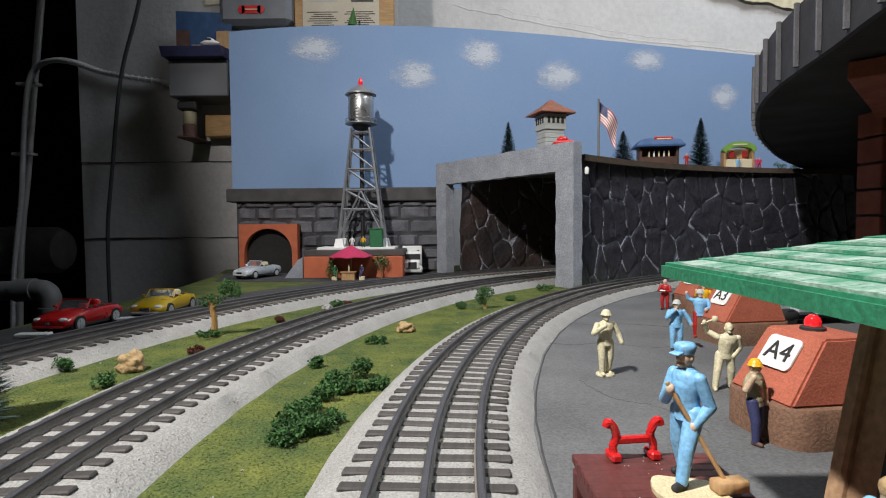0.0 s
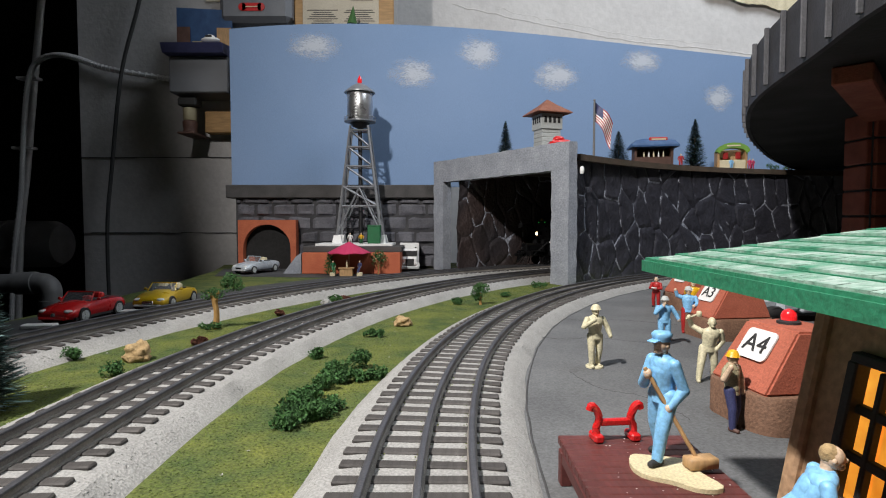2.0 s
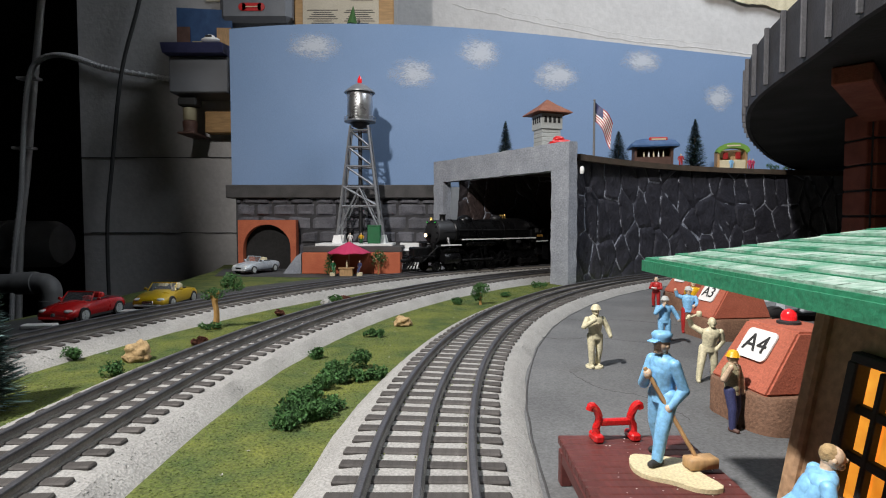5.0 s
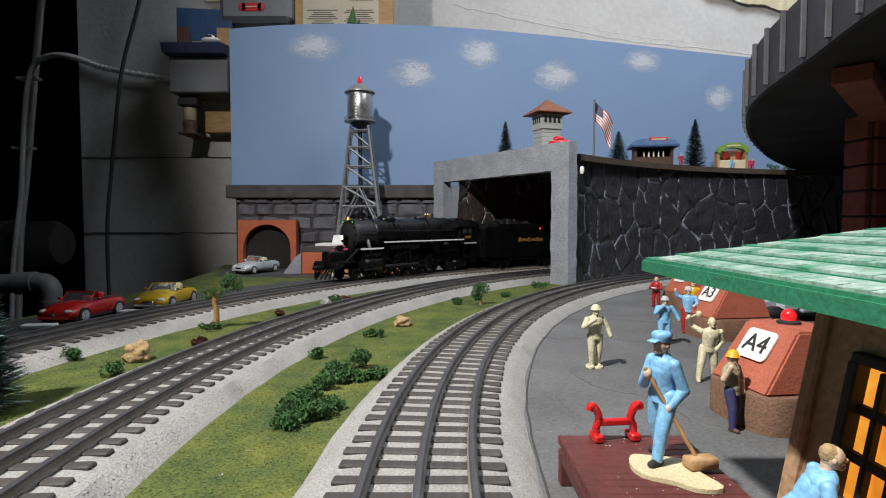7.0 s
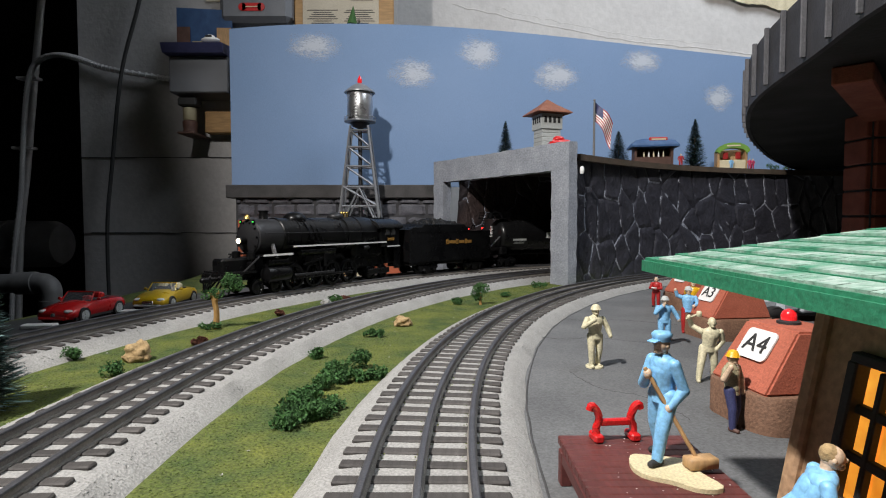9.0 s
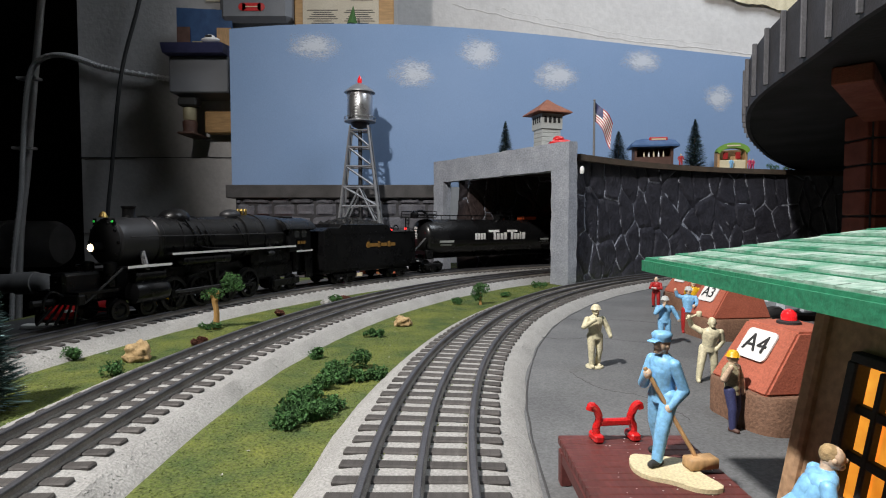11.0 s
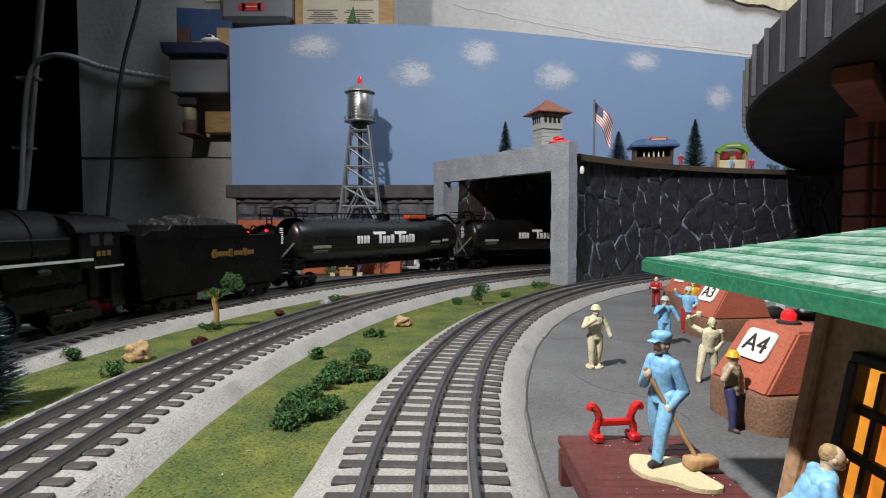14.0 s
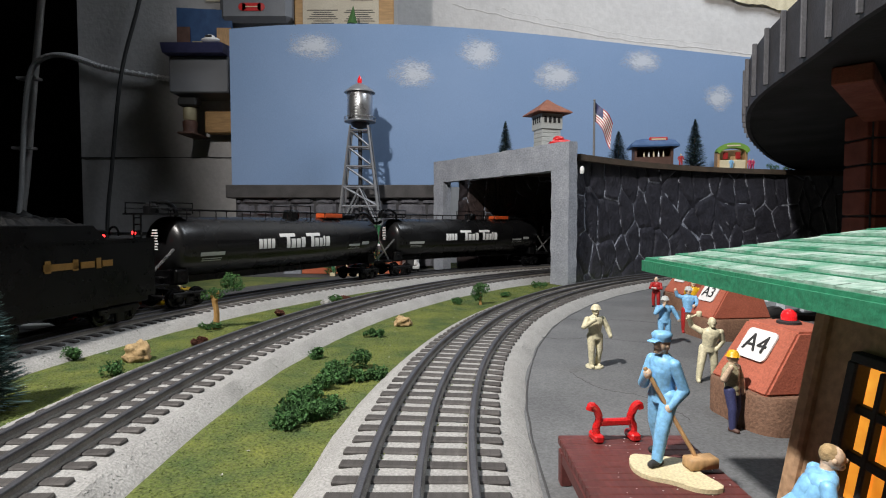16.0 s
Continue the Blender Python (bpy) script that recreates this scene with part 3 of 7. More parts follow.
def cloud_paint(seed):
    """Thin white paint dabbed with a sponge: dense in the middle, feathered towards its rim."""
    k = bpy.data.materials.new("cloud_white")
    k.use_nodes = True
    nt = k.node_tree
    b, out = nt.nodes["Principled BSDF"], nt.nodes["Material Output"]
    b.inputs["Base Color"].default_value, b.inputs["Roughness"].default_value = (0.66, 0.70, 0.76, 1), 0.8
    co = nt.nodes.new("ShaderNodeTexCoord")

    def node(kind, **values):
        t = nt.nodes.new(kind)
        for key, value in values.items():
            t.inputs[key].default_value = value
        return t

    def calc(op, a, c):
        t = nt.nodes.new("ShaderNodeMath")
        t.operation, t.use_clamp = op, False
        for sock, val in zip(t.inputs, (a, c)):
            if isinstance(val, (int, float)):
                sock.default_value = val
            else:
                nt.links.new(val, sock)
        return t.outputs[0]
    shift = nt.nodes.new("ShaderNodeMapping")
    shift.inputs["Location"].default_value = (seed, seed * 0.7, 0)
    shift.inputs["Rotation"].default_value = (0, radians(18), 0)
    shift.inputs["Scale"].default_value = (0.45, 1, 1)
    nt.links.new(co.outputs["Object"], shift.inputs["Vector"])
    streak, lump = node("ShaderNodeTexNoise", Scale=520, Detail=4), node("ShaderNodeTexNoise", Scale=85, Detail=3)
    nt.links.new(shift.outputs[0], streak.inputs["Vector"])
    nt.links.new(shift.outputs[0], lump.inputs["Vector"])
    r = nt.nodes.new("ShaderNodeUVMap")
    ln = nt.nodes.new("ShaderNodeVectorMath")
    ln.operation = "LENGTH"
    nt.links.new(r.outputs[0], ln.inputs[0])
    dense = calc("ADD", calc("MULTIPLY", calc("SUBTRACT", 0.85, ln.outputs["Value"]), 3.8), calc("MULTIPLY", calc("SUBTRACT", lump.outputs["Fac"], 0.5), 3.2))
    dense = calc("ADD", dense, calc("MULTIPLY", calc("SUBTRACT", streak.outputs["Fac"], 0.5), 4.2))
    cover = node("ShaderNodeMapRange")
    for n, val in enumerate((0.0, 2.3, 0.0, 0.70)):
        cover.inputs[1 + n].default_value = val
    nt.links.new(dense, cover.inputs[0])
    mix, clear = nt.nodes.new("ShaderNodeMixShader"), nt.nodes.new("ShaderNodeBsdfTransparent")
    nt.links.new(cover.outputs[0], mix.inputs[0])
    nt.links.new(clear.outputs[0], mix.inputs[1])
    nt.links.new(b.outputs[0], mix.inputs[2])
    nt.links.new(mix.outputs[0], out.inputs["Surface"])
    return k


for n, (cx, cz, w, hh) in enumerate(((-0.2410, 0.4010, 0.0899, 0.0514), (-0.0555, 0.3555, 0.0871, 0.0566), (0.0710, 0.3990, 0.0794, 0.0595), (0.2205, 0.3585, 0.0894, 0.0603), (0.3945, 0.3925, 0.0795, 0.0477), (0.5560, 0.3260, 0.06, 0.053))):
    me = bpy.data.meshes.new("painted_cloud")
    vs, fs, uv = [], [], []
    for a in range(17):
        for b in range(13):
            u, q = a / 8 - 1, b / 6 - 1
            vs.append(tuple(on_sky(cx + u * w * 0.62, cz + q * hh * 0.62, 0.0004)))
            uv.append((u, q))
    for a in range(16):
        for b in range(12):
            fs.append((a * 13 + b, (a + 1) * 13 + b, (a + 1) * 13 + b + 1, a * 13 + b + 1))
    me.from_pydata(vs, [], fs)
    layer = me.uv_layers.new(name="spread")
    for loop in me.loops:
        layer.data[loop.index].uv = uv[loop.vertex_index]
    paint = cloud_paint(0.37 * n)
    me.materials.append(paint)
    part("painted_cloud", me, paint, board, "dabbed white cloud")

# ---- tunnel portal, rock plateau, tunnel ----
U, N = Vector((-0.586, 0.810, 0)), Vector((0.810, 0.586, 0))
P0 = Vector((0.166, 0.726, 0))
ang = math.atan2(U.y, U.x)


def rough_box(c, s, cell=0.008, amp=0.0012):
    """A box whose faces are cut fine and roughened."""
    sh = Shape()
    hx, hy, hz = (q / 2 for q in s)
    turn = Matrix.Rotation(ang, 3, "Z")
    for ax in range(3):
        for sg in (-1, 1):
            a, b = (ax + 1) % 3, (ax + 2) % 3
            na, nb = max(1, round(s[a] / cell)), max(1, round(s[b] / cell))
            vs = []
            for i in range(na + 1):
                for j in range(nb + 1):
                    p = [0, 0, 0]
                    p[ax], p[a], p[b] = sg * (hx, hy, hz)[ax], -(hx, hy, hz)[a] + s[a] * i / na, -(hx, hy, hz)[b] + s[b] * j / nb
                    w = turn @ Vector(p) + Vector(c)
                    w += amp * noise.noise_vector(w * 70) + amp * 0.6 * noise.noise_vector(w * 190)
                    vs.append(w)
            sh.add(vs, [(i * (nb + 1) + j, (i + 1) * (nb + 1) + j, (i + 1) * (nb + 1) + j + 1, i * (nb + 1) + j + 1) for i in range(na) for j in range(nb)])
    return sh


portal = thing("tunnel_portal", "grey rough concrete double-track tunnel portal", "tunnel portal", kind="structure")
T = 0.017
for name, u0, u1, z0, z1 in (("post", 0.0, 0.031, GZ, 0.143), ("post", 0.283, 0.311, GZ, 0.143), ("lintel", 0.0, 0.311, 0.143, 0.180)):
    c = P0 + U * (u0 + u1) / 2 + N * T / 2
    part(name, rough_box((c.x, c.y, (z0 + z1) / 2), (u1 - u0, T, z1 - z0)), CONCRETE, portal, smooth=25)

plateau = thing("rock_plateau", "dark carved rock plateau with a brown earth top", "rock plateau", kind="structure")
WALL_OFF = 0.0635
S0 = 0.612
rock_rng = np.random.default_rng(77)


def carved(s, z, ds, dz, jit):
    """Cells of carved rock in (s, z): distance to the joint and a number for each cell."""
    gi, gj = np.floor(s / ds).astype(int), np.floor(z / dz).astype(int)
    best = np.full(s.shape, 9.0)
    second, own = best.copy(), np.zeros(s.shape)
    for a in range(-2, 3):
        for b in range(-2, 3):
            ci, cj = (gi + a) % 64, (gj + b) % 16
            x = (gi + a + 0.5 * ((gj + b) % 2) + jit[ci, cj, 0]) * ds
            y = (gj + b + jit[ci, cj, 1]) * dz
            d = np.hypot((s - x) / ds, (z - y) / dz)
            near = d < best
            second = np.where(near, best, np.minimum(second, d))
            own = np.where(near, jit[ci, cj, 2], own)
            best = np.where(near, d, best)
    return second - best, own


def rock_sheet(i, s0, s1, ns, z1, nz, off, lean, name, stone, label, pale_min, big=0.0):
    """A carved rock wall along track i; some of the joints get a pale second material."""
    jit = rock_rng.uniform(0, 1, (64, 16, 3))
    S, Z = np.meshgrid(np.linspace(s0, s1, ns + 1), np.linspace(GZ, z1, nz + 1), indexing="ij")
    wob = np.array([[noise.noise((a * 60, b * 60, 1)) for b in Z[0]] for a in S[:, 0]])
    broad = np.array([[noise.noise((a * 22, b * 16, 4)) for b in Z[0]] for a in S[:, 0]])
    edge, own = carved(S + 0.004 * wob + 0.12 * Z, Z + 0.004 * broad, 0.030, 0.056, jit)
    bulge = 0.0022 * np.clip(edge * 5.0, 0, 1) ** 0.6 + 0.0014 * own + 0.0012 * wob + big * broad
    verts = []
    for a in range(ns + 1):
        for b in range(nz + 1):
            z = Z[a, b]
            p = along(i, S[a, b], off + lean * (z - GZ) - bulge[a, b] + 0.004)
            verts.append((p.x, p.y, z))
    sh = Shape()
    sh.v = verts
    m = nz + 1
    thin = (edge < 0.036) & (broad * 0.9 + wob * 0.7 > pale_min)
    for a in range(ns):
        for b in range(nz):
            sh.f.append((a * m + b, a * m + b + 1, (a + 1) * m + b + 1, (a + 1) * m + b))
            sh.m.append(1 if thin[a, b] else 0)
    return part(name, sh, [stone, STREAK], plateau, label, smooth=50)


rock_sheet(0, S0, 1.30, 620, 0.166, 120, WALL_OFF, 0.022, "rock_face", ROCK, "dark carved rock with pale lines on some joints", 0.02)
rock_sheet(0, 1.30, 1.75, 60, 0.166, 20, WALL_OFF, 0.022, "rock_face", ROCK, "", 0.4)
# plateau top with a ragged brown edge
front = [along(0, S0 + 0.012 + (1.75 - S0) * k / 60, WALL_OFF - 0.004 + 0.002 * noise.noise((k * 0.7, 0, 0))) for k in range(61)]
back = [(1.75, 1.30), (0.86, 1.150), (0.40, 1.104), (0.03, 1.066), (0.012, 1.0)]
poly = [(p.x, p.y) for p in front] + back
part("earth_top", Shape().prism(poly, 0.1575, 0.166), PLATEAU, plateau, "brown earth top", smooth=0)
part("inner_wall", sweep(0, S0 + 0.01, 1.75, [(WALL_OFF + 0.010, GZ), (WALL_OFF + 0.014, GZ), (WALL_OFF + 0.014, 0.154), (WALL_OFF + 0.010, 0.154)]), CAVE, plateau)
rock_sheet(2, 0.797, 1.12, 250, 0.157, 90, 0.062, -0.05, "tunnel_wall", CAVE, "dark crumpled tunnel rock with reddish-brown patches", 0.05, 0.006)
rock_sheet(2, 1.12, 2.0, 80, 0.155, 16, 0.062, -0.05, "tunnel_wall", CAVE, "", 0.6, 0.006)

# ---- upper deck and its brick pier ----
EDGE_LINE = [(0.15, -0.45), (0.165, -0.2), (0.178, 0.0), (0.192, 0.16), (0.2026, 0.2557), (0.2205, 0.325), (0.242, 0.41), (0.266, 0.474), (0.304, 0.547), (0.354, 0.631), (0.417, 0.723), (0.509, 0.848), (0.608, 0.965), (0.7155, 1.08)]
rim = arcs([(x, y, 0) for x, y in EDGE_LINE], 8)
DZ, DH = 0.172, 0.040
deck = thing("upper_deck", "black upper layout deck with ribbed dark fascia", "layout deck", kind="structure")
part("deck_board", Shape().prism([(p.x, p.y) for p in rim][::-1] + [(1.6, -0.45), (1.6, 1.08)][:2], DZ, DZ + 0.008), DECK, deck, smooth=0)
sh = Shape()
for dz0, dz1, o in ((0.0, DH, 0.0),):
    rr = []
    for k, p in enumerate(rim):
        d = (rim[min(k + 1, len(rim) - 1)] - rim[max(k - 1, 0)]).normalized()
        nn = Vector((-d.y, d.x, 0))
        rr.append([p + nn * 0.0035 + Vector((0, 0, DZ - 0.002)), p + nn * 0.0035 + Vector((0, 0, DZ + DH)), p + Vector((0, 0, DZ + DH)), p + Vector((0, 0, DZ - 0.002))])
    sh.loft(rr)
part("fascia", sh, FASCIA, deck, "dark fascia strip")
dist = 0.0
for k in range(1, len(rim)):
    seg = (rim[k] - rim[k - 1]).length
    dist += seg
    if dist > 0.033 and rim[k].y > 0.1:
        dist = 0
        d = (rim[k] - rim[k - 1]).normalized()
        nn = Vector((-d.y, d.x, 0))
        c = rim[k] + nn * 0.0055
        part("rib", Shape().box((c.x, c.y, DZ + DH / 2), (0.0019, 0.0034, DH + 0.001), math.atan2(d.y, d.x), ch=0.0005), RIB, deck)

# ---- brick pier under the deck ----
pier = thing("brick_pier", "orange-brown painted brick pier with black joints under the deck", "pier", kind="structure")
px, py, pw, pd = 0.4175, 0.492, 0.092, 0.030
part("core", Shape().box((px, py, 0.078), (pw, pd, 0.18), 0), MORTAR, pier, smooth=0)
rng = np.random.default_rng(21)
z = GZ
row = 0
while z < 0.166:
    hgt = 0.0225 if z + 0.0225 < 0.168 else 0.168 - z
    if hgt < 0.008:
        break
    cuts = [0.0, 0.45 + 0.1 * (row % 2) + rng.uniform(-0.08, 0.08), 1.0]
    for a, b in zip(cuts, cuts[1:]):
        sk = rng.uniform(-0.003, 0.003)
        part("brick", Shape().box((px - pw / 2 + pw * (a + b) / 2, py - pd / 2 - 0.0012, z + hgt / 2), (pw * (b - a) - 0.0022, 0.005, hgt - 0.002), ch=0.0008), BRICK, pier)
    part("brick", Shape().box((px - pw / 2 - 0.0012, py, z + hgt / 2), (0.005, pd - 0.002, hgt - 0.002), ch=0.0008), BRICK, pier)
    z += hgt
    row += 1
part("bracket", Shape().box((0.322, 0.418, 0.1655), (0.190, 0.022, 0.012), radians(47), ch=0.001), BRICK, pier)

# ---- red arch in the stone wall ----
arch = thing("arch_portal", "orange-red brick arch portal with a dark mouth in the wall", "arch portal", kind="structure")
ax0, ax1, az = -0.368, -0.264, 0.0775
cx, rr = -0.3165, 0.0425
prof = [(ax0, GZ), (ax0, az), (ax1, az), (ax1, GZ), (cx + rr, GZ)] + [(cx + rr * math.cos(a), 0.027 + rr * math.sin(a)) for a in np.linspace(0, math.pi, 17)] + [(cx - rr, GZ)]
sh = Shape()
n = len(prof)
sh.add([(x, 0.982, z) for x, z in prof] + [(x, 1.0, z) for x, z in prof], [tuple(range(n)), tuple(range(n, 2 * n))[::-1]] + [(i, (i + 1) % n, n + (i + 1) % n, n + i) for i in range(n)])
part("arch_frame", sh, TERRACOTTA, arch, "orange-red brick surround")
part("arch_mouth", Shape().box((cx, 0.9985, 0.028), (0.09, 0.003, 0.085)), DARK, arch, "flat near-black panel in the mouth")

# ---- figures: each one plain mesh ----
def figure(name, label, at, hgt, face, skin, shirt, legs, shoe, hat, hat_kind="cap", left=((0.20, 0.0, 0.64), (0.19, -0.05, 0.50)), right=((-0.20, 0.0, 0.64), (-0.19, -0.05, 0.50)), feet=((0.08, 0.0), (-0.08, 0.0)), lean=(0, 0), stand=None, extra=None, sleeve=None, category="figurine", broad=1.0):
    mats = [skin, shirt, legs, shoe, hat]
    sh = Shape()
    lx, ly = lean
    chest, neck = (lx * 0.7, ly * 0.7, 0.70), (lx, ly, 0.83)
    for k, (g, (fx, fy)) in enumerate(zip((1, -1), feet)):
        hip = (g * 0.065, 0, 0.50)
        knee = ((hip[0] + fx) / 2 + g * 0.01, fy / 2 - 0.025, 0.27)
        sh.limb([hip, knee, (fx, fy, 0.05)], [0.070, 0.054, 0.042], 12, 2)
        sh.limb([(fx, fy + 0.02, 0.03), (fx + g * 0.01, fy - 0.07, 0.022)], [0.036, 0.028], 10, 3)
    sh.ball((0, 0, 0.50), (0.105, 0.082, 0.075), 14, 2)
    sh.limb([(0, 0, 0.53), (lx * 0.4, ly * 0.4, 0.60), chest], [0.092, 0.090, 0.100], 14, 1)
    sh.ball((lx * 0.85, ly * 0.85, 0.755), (0.138 * broad, 0.086, 0.072), 14, 1)
    sh.loft([[(rx * broad * math.cos(a) + lx * q, ry * math.sin(a) + ly * q, z) for a in np.linspace(0, 6.2832, 17)[:-1]] for rx, ry, z, q in ((0.112, 0.088, 0.455, 0), (0.112, 0.086, 0.50, 0.1), (0.102, 0.080, 0.57, 0.35), (0.118, 0.088, 0.66, 0.6), (0.142, 0.088, 0.745, 0.85), (0.120, 0.070, 0.800, 0.95), (0.05, 0.045, 0.828, 1.0))], m=1)
    sh.lathe([(0.062, 0), (0.050, 0.022)], (lx, ly, 0.812), 14, 1)
    sh.cone((lx, ly, 0.79), (lx, ly - 0.01, 0.87), 0.042, 0.040, 10, 0)
    head = Vector((lx * 1.08, ly * 1.1 - 0.015, 0.905))
    sh.ball(head, (0.057, 0.068, 0.075), 16, 0)
    sh.ball(head + Vector((0, -0.066, -0.008)), (0.013, 0.018, 0.016), 8, 0)
    sh.ball(head + Vector((0, -0.035, -0.045)), (0.038, 0.034, 0.03), 10, 0)
    for g in (1, -1):
        sh.ball(head + Vector((g * 0.057, 0.005, -0.005)), (0.01, 0.016, 0.02), 8, 0)
    for g, (elbow, wrist) in ((1, left), (-1, right)):
        sho = (lx * 0.85 + g * 0.135 * broad, ly * 0.85, 0.765)
        sh.limb([sho, elbow], [0.047, 0.041], 12, 1)
        sh.limb([elbow, wrist], [0.043, 0.032], 12, sleeve if sleeve is not None else 1)
        sh.ball(wrist, (0.034, 0.034, 0.042), 10, 0)
    if hat_kind == "cap":
        sh.lathe([(0.066, 0), (0.074, 0.03), (0.080, 0.055), (0.060, 0.075), (0.01, 0.082)], head + Vector((0, 0, 0.028)), 16, 4)
        sh.box(head + Vector((0, -0.085, 0.035)), (0.085, 0.06, 0.012), m=4, ch=0.004, tilt=(0.2, 0, 0))
    elif hat_kind == "helmet":
        sh.lathe([(0.088, 0), (0.078, 0.012), (0.068, 0.045), (0.045, 0.075), (0.01, 0.085)], head + Vector((0, -0.004, 0.02)), 16, 4)
    elif hat_kind == "hair":
        sh.ball(head + Vector((0, 0.018, 0.02)), (0.058, 0.058, 0.065), 12, 4)
    if stand:
        mats.append(stand[0])
        sh.lathe([(stand[1], -0.012), (stand[1], 0.012), (stand[1] * 0.95, 0.02)], (0, 0, 0.0), 20, 5)
        sh.add([], [])
    if extra:
        for kind, a, b, r, mm in extra:
            if mm not in mats:
                mats.append(mm)
            if kind == "rod":
                sh.cone(a, b, r, r, 10, mats.index(mm))
            else:
                sh.box(a, b, rz=r, m=mats.index(mm), ch=0.012)
    lift = 0.016 if stand else 0.0
    sh.v = [(x * hgt, y * hgt, (z + lift) * hgt) for x, y, z in sh.v]
    return single(name, sh, mats, label, category, "model figures", m=Matrix.Translation(at) @ Matrix.Rotation(radians(face), 4, "Z"), smooth=60)


RZ = GZ + 0.0015
PZ = 0.0030
figure("sweeper_figurine", "plastic worker figure in light blue overalls with a push broom", (0.0632, 0.1548, PZ + 0.0012), 0.0365, -66, FLESH, SKYBLUE, SKYBLUE, INK, SKYBLUE, "cap",
       left=((0.150, 0.055, 0.57), (0.105, -0.055, 0.43)), right=((-0.14, -0.07, 0.57), (0.0, -0.165, 0.69)), feet=((0.09, -0.145), (-0.10, 0.07)), lean=(0.0, -0.01),
       extra=[("rod", (-0.010, -0.185, 0.735), (0.225, 0.105, 0.08), 0.017, WOOD), ("box", (0.255, 0.125, 0.045), (0.12, 0.24, 0.085), -0.25, WOOD)], broad=0.84)
sh = Shape().prism([(0.0112 * math.cos(a) * (1 + 0.22 * math.sin(2 * a + 0.6)), 0.0078 * math.sin(a) * (1 + 0.25 * math.cos(3 * a))) for a in np.linspace(0, 2 * math.pi, 28)[:-1]], 0, 0.0012)
single("figurine_stand", sh, BASETAN, "tan plastic stand under the sweeping worker", "figurine stand", m=Matrix.Translation((0.0630, 0.1465, PZ)) @ Matrix.Rotation(radians(-60), 4, "Z"))
figure("stooping_figurine", "plastic figure in light blue jacket bending beside the window", (0.0645, 0.0985, PZ), 0.0294, 70, FLESH, SKYBLUE, NAVY, INK, SANDSTONE, "hair", left=((0.2, -0.16, 0.60), (0.12, -0.26, 0.48)), right=((-0.2, -0.16, 0.60), (-0.12, -0.26, 0.48)), lean=(0, -0.17))
figure("soldier_figurine", "tan plastic soldier figure with helmet standing on the yard", (0.0865, 0.3090, RZ), 0.0355, 12, TAN, TAN, TAN, TAN, TAN, "helmet", left=((0.21, -0.02, 0.62), (0.23, -0.08, 0.50)), right=((-0.22, -0.06, 0.66), (-0.09, -0.16, 0.78)), feet=((0.06, 0.02), (-0.07, -0.04)), stand=(TAN, 0.14))
figure("hammering_figurine", "tan plastic soldier figure swinging a mallet beside the bunker", (0.1385, 0.2830, RZ), 0.0340, -12, TAN, TAN, TAN, TAN, TAN, "hair", left=((0.20, 0.0, 0.62), (0.10, -0.06, 0.50)), right=((-0.24, 0.02, 0.84), (-0.30, -0.06, 0.98)), feet=((0.10, 0.06), (-0.15, -0.10)), lean=(0.03, -0.05),
       extra=[("rod", (-0.34, -0.06, 0.95), (-0.16, -0.04, 1.03), 0.014, TAN), ("box", (-0.15, -0.04, 1.03), (0.07, 0.07, 0.09), 0, TAN)])
figure("builder_figurine", "plastic builder figure with yellow hard hat and navy trousers", (0.1155, 0.2155, RZ), 0.0315, 35, FLESH, KHAKI, NAVY, BROWN, HARDHAT, "helmet", left=((0.17, -0.02, 0.62), (0.14, -0.06, 0.47)), right=((-0.17, 0.02, 0.66), (-0.16, -0.06, 0.82)), feet=((0.05, 0.0), (-0.09, -0.06)), sleeve=0, lean=(0.02, 0.03))
figure("watchman_figurine", "plastic figure in light blue overalls raising a hand to his mouth", (0.1500, 0.3680, RZ), 0.0330, -5, FLESH, SKYBLUE, SKYBLUE, INK, SIDING, "helmet", left=((0.23, -0.02, 0.62), (0.27, -0.06, 0.52)), right=((-0.20, -0.08, 0.66), (-0.06, -0.14, 0.82)), feet=((0.07, 0.03), (-0.07, -0.02)))
figure("red_apron_figurine", "plastic figure in red waders and light blue shirt", (0.1835, 0.4070, RZ), 0.0350, -20, FLESH, SKYBLUE, MAROON, MAROON, SIDING, "helmet", left=((0.18, -0.04, 0.64), (0.10, -0.14, 0.60)), right=((-0.22, 0.0, 0.80), (-0.26, -0.04, 0.92)))
figure("red_robe_figurine", "plastic figure in a long red coat holding a white paper", (0.2095, 0.5350, RZ), 0.0300, -40, FLESH, MAROON, MAROON, INK, SIDING, "hair", left=((0.18, -0.05, 0.62), (0.05, -0.18, 0.62)), right=((-0.18, -0.05, 0.62), (-0.05, -0.18, 0.62)), extra=[("box", (0, -0.22, 0.64), (0.16, 0.10, 0.03), 0, WHITE)])
figure("yellow_shirt_figurine", "plastic figure in yellow shirt sitting by the bunker", (0.2170, 0.4720, RZ), 0.0330, -30, FLESH, HARDHAT, NAVY, BROWN, BROWN, "hair", right=((-0.18, -0.08, 0.66), (-0.16, -0.16, 0.80)))

